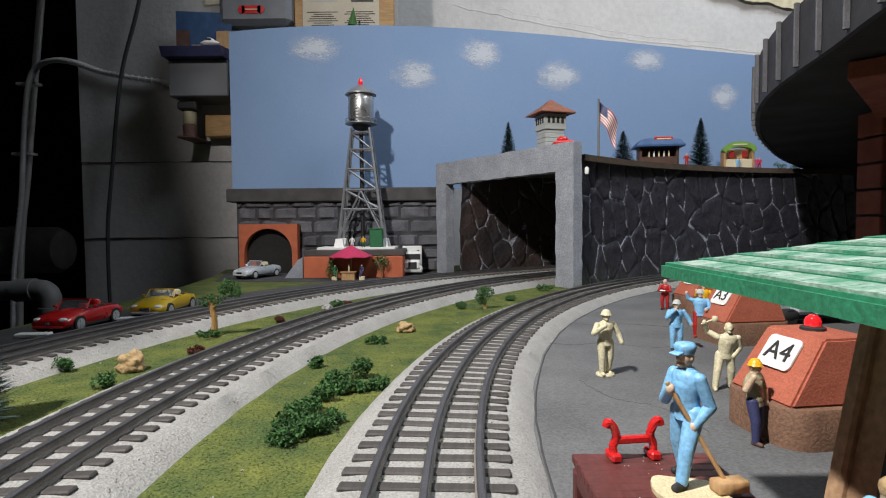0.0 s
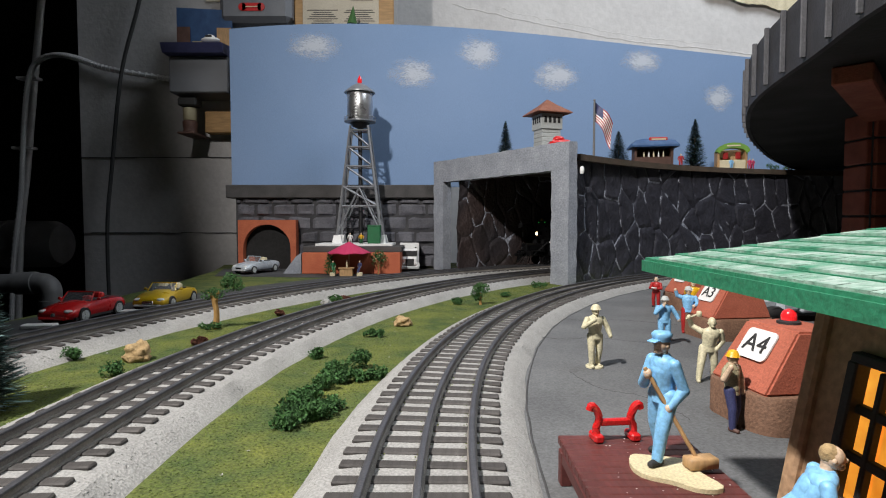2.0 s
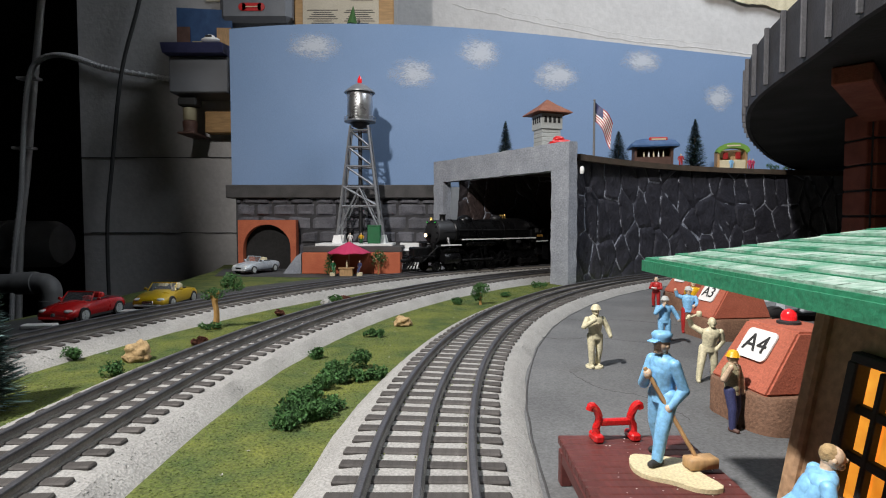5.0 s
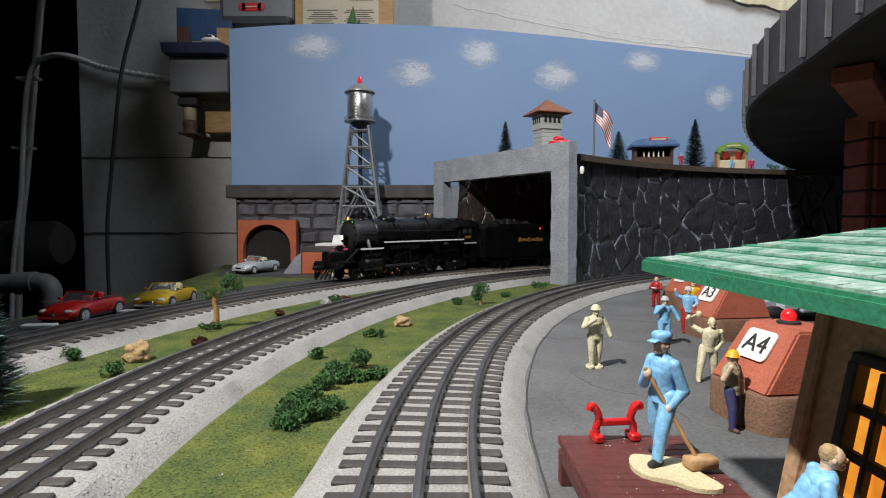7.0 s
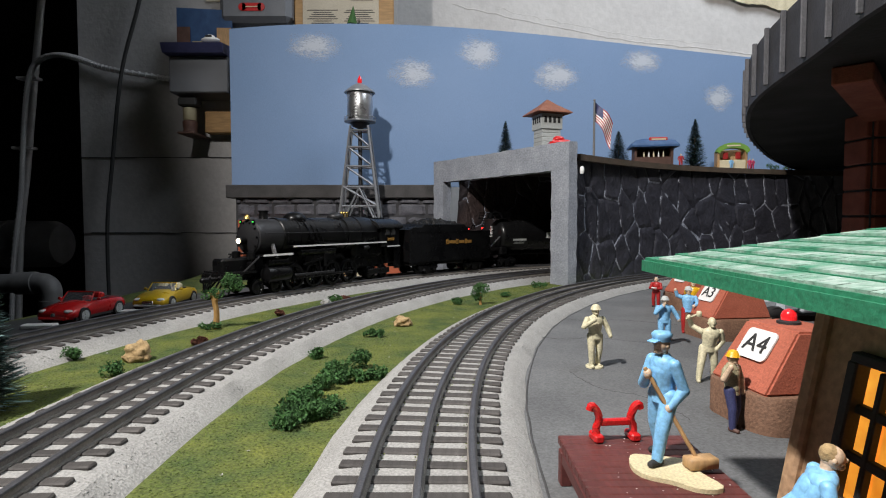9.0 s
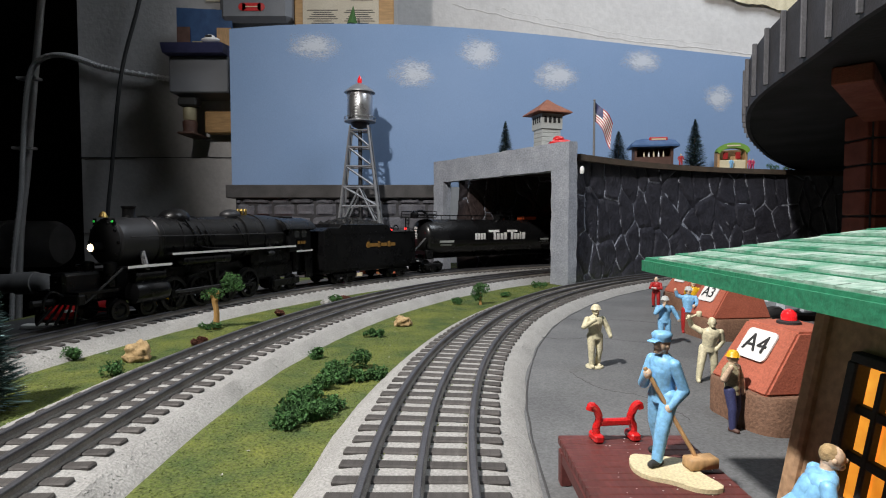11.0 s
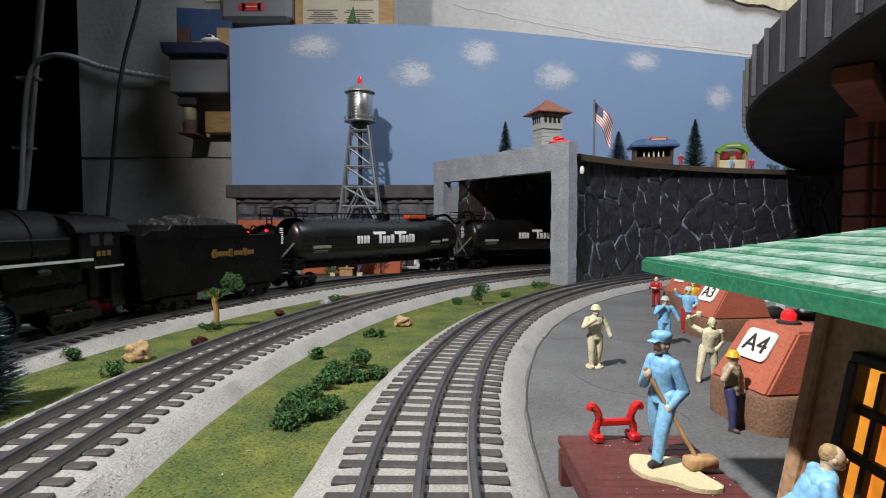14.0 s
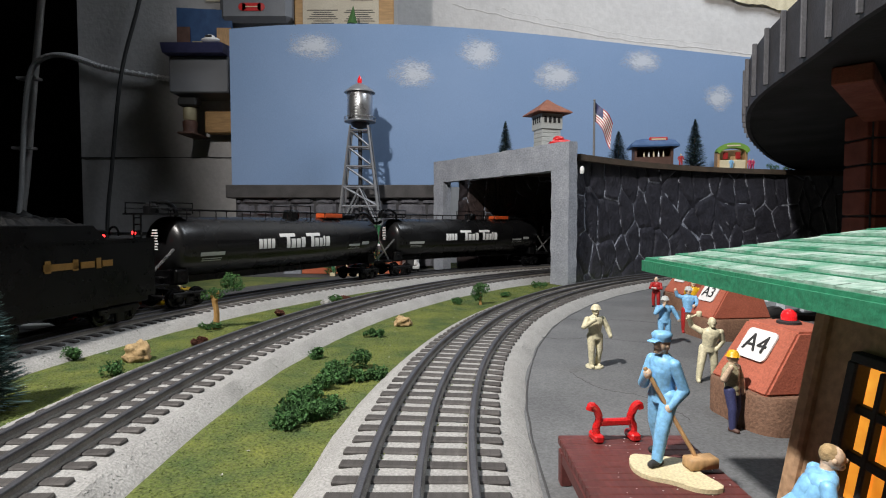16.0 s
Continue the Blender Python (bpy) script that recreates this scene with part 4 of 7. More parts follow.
# ---- station house with green roof ----
house = thing("station_house", "brown toy station house with green shingle roof and lit window", "house", "")
HX, HY, HZ = 0.0930, 0.1300, 0.0640
wy0, wy1, wz0, wz1 = 0.0896, 0.1148, 0.0132, 0.0425
for c, s in (((HX + 0.002, (wy1 + HY) / 2, (GZ + HZ) / 2), (0.004, HY - wy1, HZ - GZ)), ((HX + 0.002, (-0.12 + wy0) / 2, (GZ + HZ) / 2), (0.004, wy0 + 0.12, HZ - GZ)),
             ((HX + 0.002, (wy0 + wy1) / 2, (GZ + wz0) / 2), (0.004, wy1 - wy0, wz0 - GZ)), ((HX + 0.002, (wy0 + wy1) / 2, (wz1 + HZ) / 2), (0.004, wy1 - wy0, HZ - wz1))):
    part("wall", Shape().box(c, s), STUCCO, house, "brown moulded wall", smooth=0)
for c, s in (((HX + 0.055, HY - 0.002, (GZ + HZ) / 2), (0.102, 0.004, HZ - GZ)), ((HX + 0.055, -0.118, (GZ + HZ) / 2), (0.102, 0.004, HZ - GZ)), ((HX + 0.108, 0.006, (GZ + HZ) / 2), (0.004, 0.244, HZ - GZ))):
    part("wall", Shape().box(c, s), STUCCO, house, smooth=0)
part("corner_post", Shape().box((HX - 0.0002, HY - 0.0022, (GZ + HZ) / 2), (0.0030, 0.0045, HZ - GZ), ch=0.0007), STUCCO, house)
win = part("window", Shape().box((HX - 0.0006, (wy0 + wy1) / 2, wz1 + 0.0008), (0.0030, wy1 - wy0 + 0.002, 0.0022), ch=0.0003).box((HX - 0.0006, (wy0 + wy1) / 2, wz0 - 0.0008), (0.0035, wy1 - wy0 + 0.003, 0.0026), ch=0.0004).box((HX - 0.0006, wy0, (wz0 + wz1) / 2), (0.0030, 0.0021, wz1 - wz0), ch=0.0003).box((HX - 0.0006, wy1, (wz0 + wz1) / 2), (0.0035, 0.0028, wz1 - wz0), ch=0.0004), INK, house, "black window frame lit amber from inside")
for k in range(1, 4):
    part("muntin", Shape().box((HX + 0.0002, wy0 + (wy1 - wy0) * k / 4, (wz0 + wz1) / 2), (0.0020, 0.0015, wz1 - wz0 - 0.002), ch=0.0003), INK, win)
for k in range(1, 3):
    part("muntin", Shape().box((HX + 0.0003, (wy0 + wy1) / 2, wz0 + (wz1 - wz0) * k / 3), (0.0018, wy1 - wy0 - 0.002, 0.0020), ch=0.0003), INK, win)
for i in range(4):
    for j in range(3):
        part("pane", Shape().box((HX + 0.0022, wy0 + (wy1 - wy0) * (i + 0.5) / 4, wz0 + (wz1 - wz0) * (j + 0.5) / 3), (0.0006, 0.0066, 0.0100)), AMBER, win)
# the walls lean in towards the eaves
batter = Matrix(((1, 0, 0.18, -0.18 * HZ), (0, 1, 0, 0), (0, 0, 1, 0), (0, 0, 0, 1)))
for ob in [*house.children, *win.children]:
    ob.data.transform(batter)
# hipped roof, courses laid parallel to the eaves
ex0, ex1, ey0, ey1, ez, slope = 0.0608, 0.2250, -0.150, 0.1640, 0.0604, 0.242
part("eave_board", Shape().prism([(ex0 - 0.0008, ey0), (ex1, ey0), (ex1, ey1 + 0.0008), (ex0 - 0.0008, ey1 + 0.0008)], ez - 0.0030, ez + 0.0002), GREENROOF, house, "green eave board")
for k in range(13):
    a, b = 0.0062 * k, 0.0062 * (k + 1) + 0.0010
    zt = ez + slope * a
    sh = Shape()
    top = [(ex0 + a, ey0 + a, zt + 0.0010), (ex0 + a, ey1 - a, zt + 0.0010), (ex0 + b, ey1 - b, ez + slope * b + 0.0004), (ex0 + b, ey0 + b, ez + slope * b + 0.0004)]
    low = [(x, y, z - 0.0016) for x, y, z in top]
    sh.add(top + low, [(0, 1, 2, 3), (4, 7, 6, 5), (0, 4, 5, 1), (1, 5, 6, 2), (2, 6, 7, 3), (3, 7, 4, 0)])
    crs = part("shingle_course", sh, [GREENROOF], house, "dusty green shingle course", smooth=0)
    n = int((ey1 - ey0 - 2 * b) / 0.0024)
    st = Shape()
    for q in range(n):
        y = ey0 + b + 0.0024 * q + 0.0012 * (k % 2)
        w = 0.00237
        xa, xb = ex0 + a + 0.0003, ex0 + a + 0.0058
        za, zb = zt + 0.0015 + rng.uniform(0, 0.0002), ez + slope * (a + 0.0058) + 0.0009
        st.add([(xa, y, za), (xb, y, zb), (xb, y + w, zb), (xa, y + w, za), (xa, y, za - 0.0012), (xb, y, zb - 0.0012), (xb, y + w, zb - 0.0012), (xa, y + w, za - 0.0012)], [(0, 3, 2, 1), (0, 1, 5, 4), (1, 2, 6, 5), (2, 3, 7, 6), (3, 0, 4, 7)])
    tagged(part("shingles", st, DUST, crs, smooth=0), kind="stuff")
zr = ez + slope * 0.083
part("roof_slope", Shape().add([(ex0 + 0.004, ey1 - 0.002, ez), (ex1, ey1, ez), (0.1420, ey1 - 0.083, zr), (ex1, ey0, ez), (0.1420, ey0 + 0.083, zr), (ex0 + 0.004, ey0 + 0.002, ez)], [(0, 2, 1), (1, 2, 4, 3), (3, 4, 5)]), GREENROOF, house, smooth=0)

# ---- maroon plank platform with red rack ----
plat = thing("station_platform", "dark maroon plank platform on short legs beside the track", "platform")
for k in range(57):
    y1 = 0.1745 - 0.0039 * k
    part("plank", Shape().box((0.0575, y1 - 0.0018, PZ - 0.0013), (0.0405, 0.0036, 0.0026), ch=0.0003), PLANK, plat)
part("edge_beam", Shape().box((0.0385, 0.06, PZ - 0.0045), (0.0030, 0.218, 0.0042), ch=0.0004), PLANK, plat)
part("edge_beam", Shape().box((0.0765, 0.06, PZ - 0.0045), (0.0030, 0.218, 0.0042), ch=0.0004), PLANK, plat)
for x in (0.0385, 0.0765):
    for y in (0.169, 0.11, 0.05, -0.02):
        part("leg", Shape().box((x, y, (RZ + PZ - 0.0026) / 2), (0.0036, 0.0040, PZ - 0.0026 - RZ), ch=0.0004), PLANK, plat)
flecks = [(rng.uniform(0.046, 0.076), rng.uniform(0.10, 0.172), PZ + 0.0001) for k in range(70)]
stuff("dust_flecks", pebbles(flecks, 0.00028, 0.5), WHITE, "white flecks of dust on the platform planks", "dust")
rack = thing("red_rack", "small red plastic rack with two curled uprights", "rack", m=Matrix.Translation((0.0545, 0.1708, PZ)) @ Matrix.Rotation(0.12, 4, "Z"))
for g in (-1, 1):
    part("upright", Shape().tube(arcs([(g * 0.0058, -0.0006, 0.0005), (g * 0.0062, 0, 0.004), (g * 0.0052, 0, 0.007), (g * 0.0064, 0, 0.0102), (g * 0.0078, 0, 0.0112), (g * 0.0084, 0, 0.0098)], 5), 0.00125, 8), RED, rack)
    part("foot", Shape().box((g * 0.0060, 0, 0.0013), (0.0032, 0.0060, 0.0026), ch=0.0006), RED, rack)
part("crossbar", Shape().box((0, 0, 0.0058), (0.0105, 0.0020, 0.0022), ch=0.0005), RED, rack)


# ---- bunkers ----
def lettering(text, size, k, parent, m):
    cu = bpy.data.curves.new("text", "FONT")
    cu.body, cu.size, cu.extrude, cu.align_x, cu.align_y = text, size, 0.00015, "CENTER", "CENTER"
    tmp = new("text", cu)
    bpy.context.view_layer.update()
    me = bpy.data.meshes.new_from_object(tmp.evaluated_get(bpy.context.evaluated_depsgraph_get()))
    bpy.data.objects.remove(tmp)
    me.materials.clear()
    me.materials.append(k)
    ob = new("marking", me)
    ob.parent, ob.matrix_basis = parent, m
    return ob


def bunker(code, at, turn, lens):
    e = thing("bunker", "red-brown wedge bunker marked " + code + " on a rounded brown plinth", "bunker", "bunkers", Matrix.Translation((at[0], at[1], RZ)) @ Matrix.Rotation(radians(turn), 4, "Z"))
    H0, H1 = 0.0150, 0.0395
    W, D = 0.046, 0.034
    pts = []
    for cx, cy, a0 in ((W - 0.007, 0.007, -90), (W - 0.007, D - 0.007, 0), (0.008, D - 0.007, 90), (0.008, 0.007, 180)):
        pts += [(cx + 0.0105 * math.cos(radians(a0 + 15 * k)), cy + 0.0105 * math.sin(radians(a0 + 15 * k))) for k in range(7)]
    rings = []
    for sc, z in ((1, 0), (1, H0 - 0.0008), (0.985, H0)):
        rings.append([(W / 2 + (x - W / 2) * sc, D / 2 + (y - D / 2) * sc, z) for x, y in pts])
    part("plinth", Shape().loft(rings), PLINTH, e, "rough brown rounded plinth", smooth=30)
    lo = [(0, 0, H0), (W, 0, H0), (W, D, H0), (0, D, H0)]
    hi = [(0.0155, 0.002, H1), (W - 0.009, 0.002, H1), (W - 0.009, D - 0.002, H1), (0.0155, D - 0.002, H1)]
    b = bmesh.new()
    vs = [b.verts.new(p) for p in lo + hi]
    for q in ((3, 2, 1, 0), (4, 5, 6, 7), (0, 1, 5, 4), (1, 2, 6, 5), (2, 3, 7, 6), (3, 0, 4, 7)):
        b.faces.new([vs[i] for i in q])
    bmesh.ops.bevel(b, geom=b.edges[:], offset=0.0009, segments=2, affect="EDGES")
    me = bpy.data.meshes.new("wedge")
    b.to_mesh(me)
    b.free()
    me.materials.append(BUNKER)
    me.shade_smooth()
    me.set_sharp_from_angle(angle=radians(25))
    part("wedge", me, BUNKER, e, "red-brown wedge block")
    # placard on the sloping face that looks to -x
    a, c = Vector((0, D / 2, H0)), Vector((0.0155, D / 2, H1))
    up = (c - a).normalized()
    right = Vector((0, -1, 0))
    nrm = right.cross(up)
    mid = a + (c - a) * 0.66 + nrm * 0.0006
    base = Matrix.Translation(mid + Vector((0, 0.0005, 0))) @ Matrix((right, up, nrm)).transposed().to_4x4()
    rim_pts = []
    for cx, cy, a0 in ((0.0062, -0.0046, -90), (0.0062, 0.0046, 0), (-0.0062, 0.0046, 90), (-0.0062, -0.0046, 180)):
        rim_pts += [(cx + 0.0022 * math.cos(radians(a0 + 18 * k)), cy + 0.0022 * math.sin(radians(a0 + 18 * k))) for k in range(6)]
    pl = part("placard", Shape().prism(rim_pts, -0.0002, 0.0005), WHITE, e, "white placard with black marking", at=base)
    lettering(code, 0.0112, INK, pl, Matrix.Translation((0, 0, 0.0008)))
    bc = part("beacon", Shape().lathe([(0.0046, 0), (0.0046, 0.0010), (0.0034, 0.0016)], (0.0262, D / 2 + 0.0030, H1), 18), INK, e, "red beacon lamp on a black ring")
    part("lens", Shape().lathe([(0.0030, 0.0), (0.0031, 0.002), (0.0026, 0.0036), (0.0014, 0.0046), (0.0002, 0.0050)], (0.0262, D / 2 + 0.0030, H1 + 0.0014), 18), lens, bc, "glossy red lens")
    return e


bunker("A4", (0.1242, 0.2080), 8, REDLENS)
bunker("A3", (0.1870, 0.3780), 8, MAROON)
bunker("A2", (0.2240, 0.5080), 8, MAROON)


# ---- vehicles ----
def car(label, paint, at, turn, length=0.086, width=0.036, hgt=0.0245, seat=CREAM, category="car"):
    e = thing("convertible_car", label, category, "toy cars", Matrix.Translation(at) @ Matrix.Rotation(radians(turn), 4, "Z"))
    L, W = length / 2, width / 2
    st = [(-1.0, 0.72, 0.30, 0.52), (-0.97, 0.88, 0.22, 0.60), (-0.85, 0.97, 0.17, 0.66), (-0.6, 1.0, 0.16, 0.70), (-0.3, 1.0, 0.16, 0.71), (0.0, 1.0, 0.16, 0.70), (0.25, 1.0, 0.16, 0.69), (0.55, 0.98, 0.17, 0.64), (0.82, 0.94, 0.18, 0.56), (0.95, 0.86, 0.20, 0.48), (1.0, 0.70, 0.26, 0.40)]
    rings = []
    for u, w, zb, zt in st:
        x, ww = u * L, w * W
        zb, zt = zb * hgt, zt * hgt
        zm = (zb + zt) / 2
        rings.append([(x, -ww * 0.86, zb), (x, -ww, zb + (zm - zb) * 0.6), (x, -ww, zm + (zt - zm) * 0.3), (x, -ww * 0.90, zt - 0.0008), (x, -ww * 0.55, zt + 0.0003), (x, 0, zt + 0.0010),
                      (x, ww * 0.55, zt + 0.0003), (x, ww * 0.90, zt - 0.0008), (x, ww, zm + (zt - zm) * 0.3), (x, ww, zb + (zm - zb) * 0.6), (x, ww * 0.86, zb)])
    body = part("body", Shape().loft(rings), paint, e, smooth=50)
    part("cockpit", Shape().box((-0.16 * L, 0, 0.72 * hgt), (0.60 * L, 1.45 * W, 0.0016), ch=0.0005), INK, e, "dark open cockpit")
    for g in (-1, 1):
        part("seat", Shape().box((-0.26 * L, g * 0.36 * W, 0.76 * hgt), (0.007, 0.55 * W, 0.0085), tilt=(0, -0.25, 0), ch=0.0015), seat, e)
        part("mirror", Shape().ball((0.14 * L, g * 1.04 * W, 0.76 * hgt), (0.0012, 0.0020, 0.0014), 8), paint, e)
        part("headlight", Shape().ball((0.90 * L, g * 0.62 * W, 0.47 * hgt), (0.0030, 0.0036, 0.0017), 12), LENS, e, "pale headlight")
        for u in (-0.62, 0.60):
            r = 0.0066
            wh = part("wheel", Shape().lathe([(r * 0.6, -0.0022), (r * 0.94, -0.0022), (r, -0.0014), (r, 0.0014), (r * 0.94, 0.0022), (r * 0.6, 0.0022)], (0, 0, 0), 22, axis="y"), RUBBER, e, "black tyre", at=Matrix.Translation((u * L, g * (W - 0.0018), r)))
            rm = Shape().lathe([(r * 0.66, -0.0023), (r * 0.66, 0.0023)], (0, 0, 0), 18, axis="y")
            for k in range(5):
                a = k * 2 * math.pi / 5
                rm.box((0.5 * r * 0.5 * math.cos(a), g * 0.0024, 0.5 * r * 0.5 * math.sin(a)), (r * 0.62, 0.0006, r * 0.16), tilt=(0, -a, 0))
            part("rim", rm, SIDING, wh, "bright pale rim")
    part("arch_shadow", Shape().box((0, 0, 0.20 * hgt), (1.7 * L, 1.86 * W, 0.0022)), INK, e)
    ws = [[(0.26 * L, y * W * 0.80, 0.69 * hgt), (0.08 * L, y * W * 0.70, 1.0 * hgt)] for y in np.linspace(-1, 1, 7)]
    sh = Shape()
    for k in range(6):
        a, b = ws[k], ws[k + 1]
        sh.add([a[0], b[0], b[1], a[1]], [(0, 1, 2, 3)])
    scr = part("windscreen", sh, SCREEN, e, "clear windscreen")
    scr.visible_shadow = False
    part("windscreen_frame", Shape().tube([ws[0][0], ws[0][1], ws[3][1], ws[6][1], ws[6][0]], 0.0006, 6), paint, e)
    part("grille", Shape().box((0.990 * L, 0, 0.36 * hgt), (0.0020, (0.62 if paint is not RED else 0.22) * W, 0.0030), ch=0.0006), CHROME, e, "chrome grille")
    part("bumper", Shape().box((0.975 * L, 0, 0.245 * hgt), (0.0040, 1.5 * W, 0.0024), ch=0.0009), paint if paint is RED else SIDING, e)
    return e


AZ = GZ + 0.0012
car("glossy red toy convertible parked on dark asphalt", RED, (-0.3105, 0.4700, AZ), -94, 0.069, 0.034, 0.0240, RED)
car("yellow toy convertible with cream seats parked on asphalt", YELLOW, (-0.2745, 0.5400, AZ), -90, 0.071, 0.034, 0.0240, CREAM)
car("silver-blue vintage toy convertible by the arch", SILVER, (-0.3130, 0.9150, AZ), -112, 0.084, 0.036, 0.0275, CREAM)
for x, y, w in ((-0.3165, 0.4260, 0.024), (-0.2830, 0.4960, 0.020)):
    single("parking_kerb", Shape().box((x, y, AZ + 0.0018), (w, 0.0085, 0.0036), 0.12, ch=0.0008), WHITE, "white parking kerb before a toy car", "kerb", "parking kerbs")

trk = thing("box_truck", "white toy box truck with black grille near the portal", "truck", m=Matrix.Translation((-0.0590, 0.965, AZ)) @ Matrix.Rotation(radians(-86), 4, "Z"))
part("cargo_box", Shape().box((-0.032, 0, 0.0285), (0.060, 0.034, 0.037), ch=0.001), WHITE, trk)
part("cab", Shape().box((0.010, 0, 0.0245), (0.022, 0.031, 0.028), ch=0.003), WHITE, trk)
part("hood", Shape().box((0.026, 0, 0.0165), (0.016, 0.026, 0.015), ch=0.003), WHITE, trk)
part("windscreen", Shape().box((0.0208, 0, 0.0300), (0.0012, 0.026, 0.0095), ch=0.0003), INK, trk, "dark windscreen")
part("grille", Shape().box((0.0342, 0, 0.0160), (0.0012, 0.014, 0.0115), ch=0.0003), INK, trk, "black grille")
part("bumper", Shape().box((0.0345, 0, 0.0068), (0.004, 0.032, 0.005), ch=0.001), SIDING, trk)
for g in (-1, 1):
    part("headlight", Shape().ball((0.034, g * 0.0112, 0.0135), (0.0018, 0.0022, 0.0022), 10), LENS, trk)
    part("fender", Shape().ball((0.026, g * 0.0135, 0.0095), (0.0095, 0.0042, 0.0065), 12), WHITE, trk)
    part("air_horn", Shape().cone((0.012, g * 0.010, 0.040), (0.018, g * 0.010, 0.0405), 0.0008, 0.0013, 8), CHROME, trk)
    for x in (0.025, -0.030, -0.046):
        part("wheel", Shape().lathe([(0.004, -0.002), (0.0072, -0.002), (0.0072, 0.002), (0.004, 0.002)], (x, g * 0.0145, 0.0072), 18, axis="y"), RUBBER, trk)

van = thing("silver_truck", "silver vintage toy delivery truck behind the bunkers", "truck", m=Matrix.Translation((0.288, 0.462, RZ)) @ Matrix.Rotation(radians(196), 4, "Z"))
part("cargo_body", Shape().box((-0.030, 0, 0.0190), (0.052, 0.032, 0.022), ch=0.0015), SILVER, van)
part("cab", Shape().box((0.006, 0, 0.0205), (0.020, 0.029, 0.024), ch=0.003), SILVER, van)
part("hood", Shape().box((0.024, 0, 0.0150), (0.020, 0.018, 0.012), ch=0.003), SILVER, van)
part("radiator", Shape().box((0.0345, 0, 0.0145), (0.0022, 0.014, 0.014), ch=0.001), CHROME, van)
part("chassis", Shape().box((-0.005, 0, 0.0068), (0.085, 0.022, 0.004), ch=0.001), INK, van)
for g in (-1, 1):
    part("fender", Shape().ball((0.024, g * 0.0135, 0.0095), (0.0115, 0.0045, 0.0055), 12), INK, van)
    part("headlight", Shape().ball((0.034, g * 0.0085, 0.0185), (0.0026, 0.0026, 0.0026), 10), CHROME, van)
    for x in (0.024, -0.036):
        part("wheel", Shape().lathe([(0.003, -0.0018), (0.0070, -0.0018), (0.0070, 0.0018), (0.003, 0.0018)], (x, g * 0.0150, 0.0070), 18, axis="y"), RUBBER, van)
part("side_panel", Shape().box((-0.030, -0.0163, 0.020), (0.020, 0.0006, 0.006)), MAROON, van, "red lettering bar")
wv = thing("white_van", "white toy van parked behind the bunkers", "van", m=Matrix.Translation((0.345, 0.640, RZ)) @ Matrix.Rotation(radians(190), 4, "Z"))
part("body", Shape().box((0, 0, 0.0150), (0.058, 0.028, 0.022), ch=0.004), WHITE, wv)
part("window", Shape().box((0.0291, 0, 0.0200), (0.0008, 0.022, 0.008), ch=0.0002), INK, wv)
for g in (-1, 1):
    for x in (0.018, -0.018):
        part("wheel", Shape().lathe([(0.003, -0.0018), (0.0055, -0.0018), (0.0055, 0.0018), (0.003, 0.0018)], (x, g * 0.0135, 0.0055), 16, axis="y"), RUBBER, wv)

# ---- water tower on its raised block ----
block = thing("raised_block", "orange-walled raised block with black top and white slab", "raised block", kind="structure")
part("front_wall", Shape().box((-0.150, 0.940, (AZ + 0.0235) / 2), (0.160, 0.100, 0.0235 - AZ), ch=0.0006), TERRACOTTA, block, "orange painted wall")
part("black_top", Shape().box((-0.150, 0.945, 0.0285), (0.164, 0.084, 0.0095), ch=0.001), COPING, block)
part("ramp_wall", Shape().add([(-0.232, 0.893, AZ), (-0.262, 0.893, AZ), (-0.240, 0.893, 0.018), (-0.232, 0.893, 0.023), (-0.232, 0.905, AZ), (-0.262, 0.905, AZ), (-0.240, 0.905, 0.018), (-0.232, 0.905, 0.023)], [(0, 1, 2, 3), (7, 6, 5, 4), (0, 4, 5, 1), (1, 5, 6, 2), (2, 6, 7, 3), (3, 7, 4, 0)]), CONCRETE, block, "pale stepped end wall")
part("white_slab", Shape().box((-0.1500, 0.952, 0.0352), (0.130, 0.066, 0.0040), ch=0.0006), WHITE, block, "white slab")

tower = thing("water_tower", "silver toy water tower on a grey lattice stand", "water tower", m=Matrix.Translation((-0.1445, 0.962, 0.0372)) @ Matrix.Scale(1.035, 4))
tb, tt, th = 0.0365, 0.0145, 0.196
for gx in (-1, 1):
    for gy in (-1, 1):
        s = 0.55
        part("footing", Shape().loft([[(gx * 0.036 + a * w, gy * 0.018 + b * w * 0.7, z) for a, b in ((-1, -1), (1, -1), (1, 1), (-1, 1))] for w, z in ((0.0085, 0), (0.0055, 0.0135))]), WHITE, tower, "white footing")
        part("leg", Shape().cone((gx * tb, gy * 0.018, 0.012), (gx * tt, gy * 0.011, th), 0.0027, 0.0021, 4), TOWERGREY, tower)


def leg_at(gx, gy, z):
    u = (z - 0.012) / (th - 0.012)
    return Vector((gx * (tb + (tt - tb) * u), gy * (0.018 + (0.011 - 0.018) * u), z))


levels = (0.062, 0.094, 0.128, 0.160, 0.188)
for z0 in levels:
    for a, b in (((-1, -1), (1, -1)), ((1, -1), (1, 1)), ((1, 1), (-1, 1)), ((-1, 1), (-1, -1))):
        part("girt", Shape().cone(leg_at(*a, z0), leg_at(*b, z0), 0.0017, n=4), TOWERGREY, tower)
for k, (z0, z1) in enumerate(zip(levels, levels[1:])):
    for gy in (-1, 1):
        part("brace", Shape().cone(leg_at(-1, gy, z1), leg_at(1, gy, z0), 0.0016, n=4), TOWERGREY, tower)
    for gx in (-1, 1):
        part("brace", Shape().cone(leg_at(gx, -1, z1), leg_at(gx, 1, z0), 0.0016, n=4), TOWERGREY, tower)
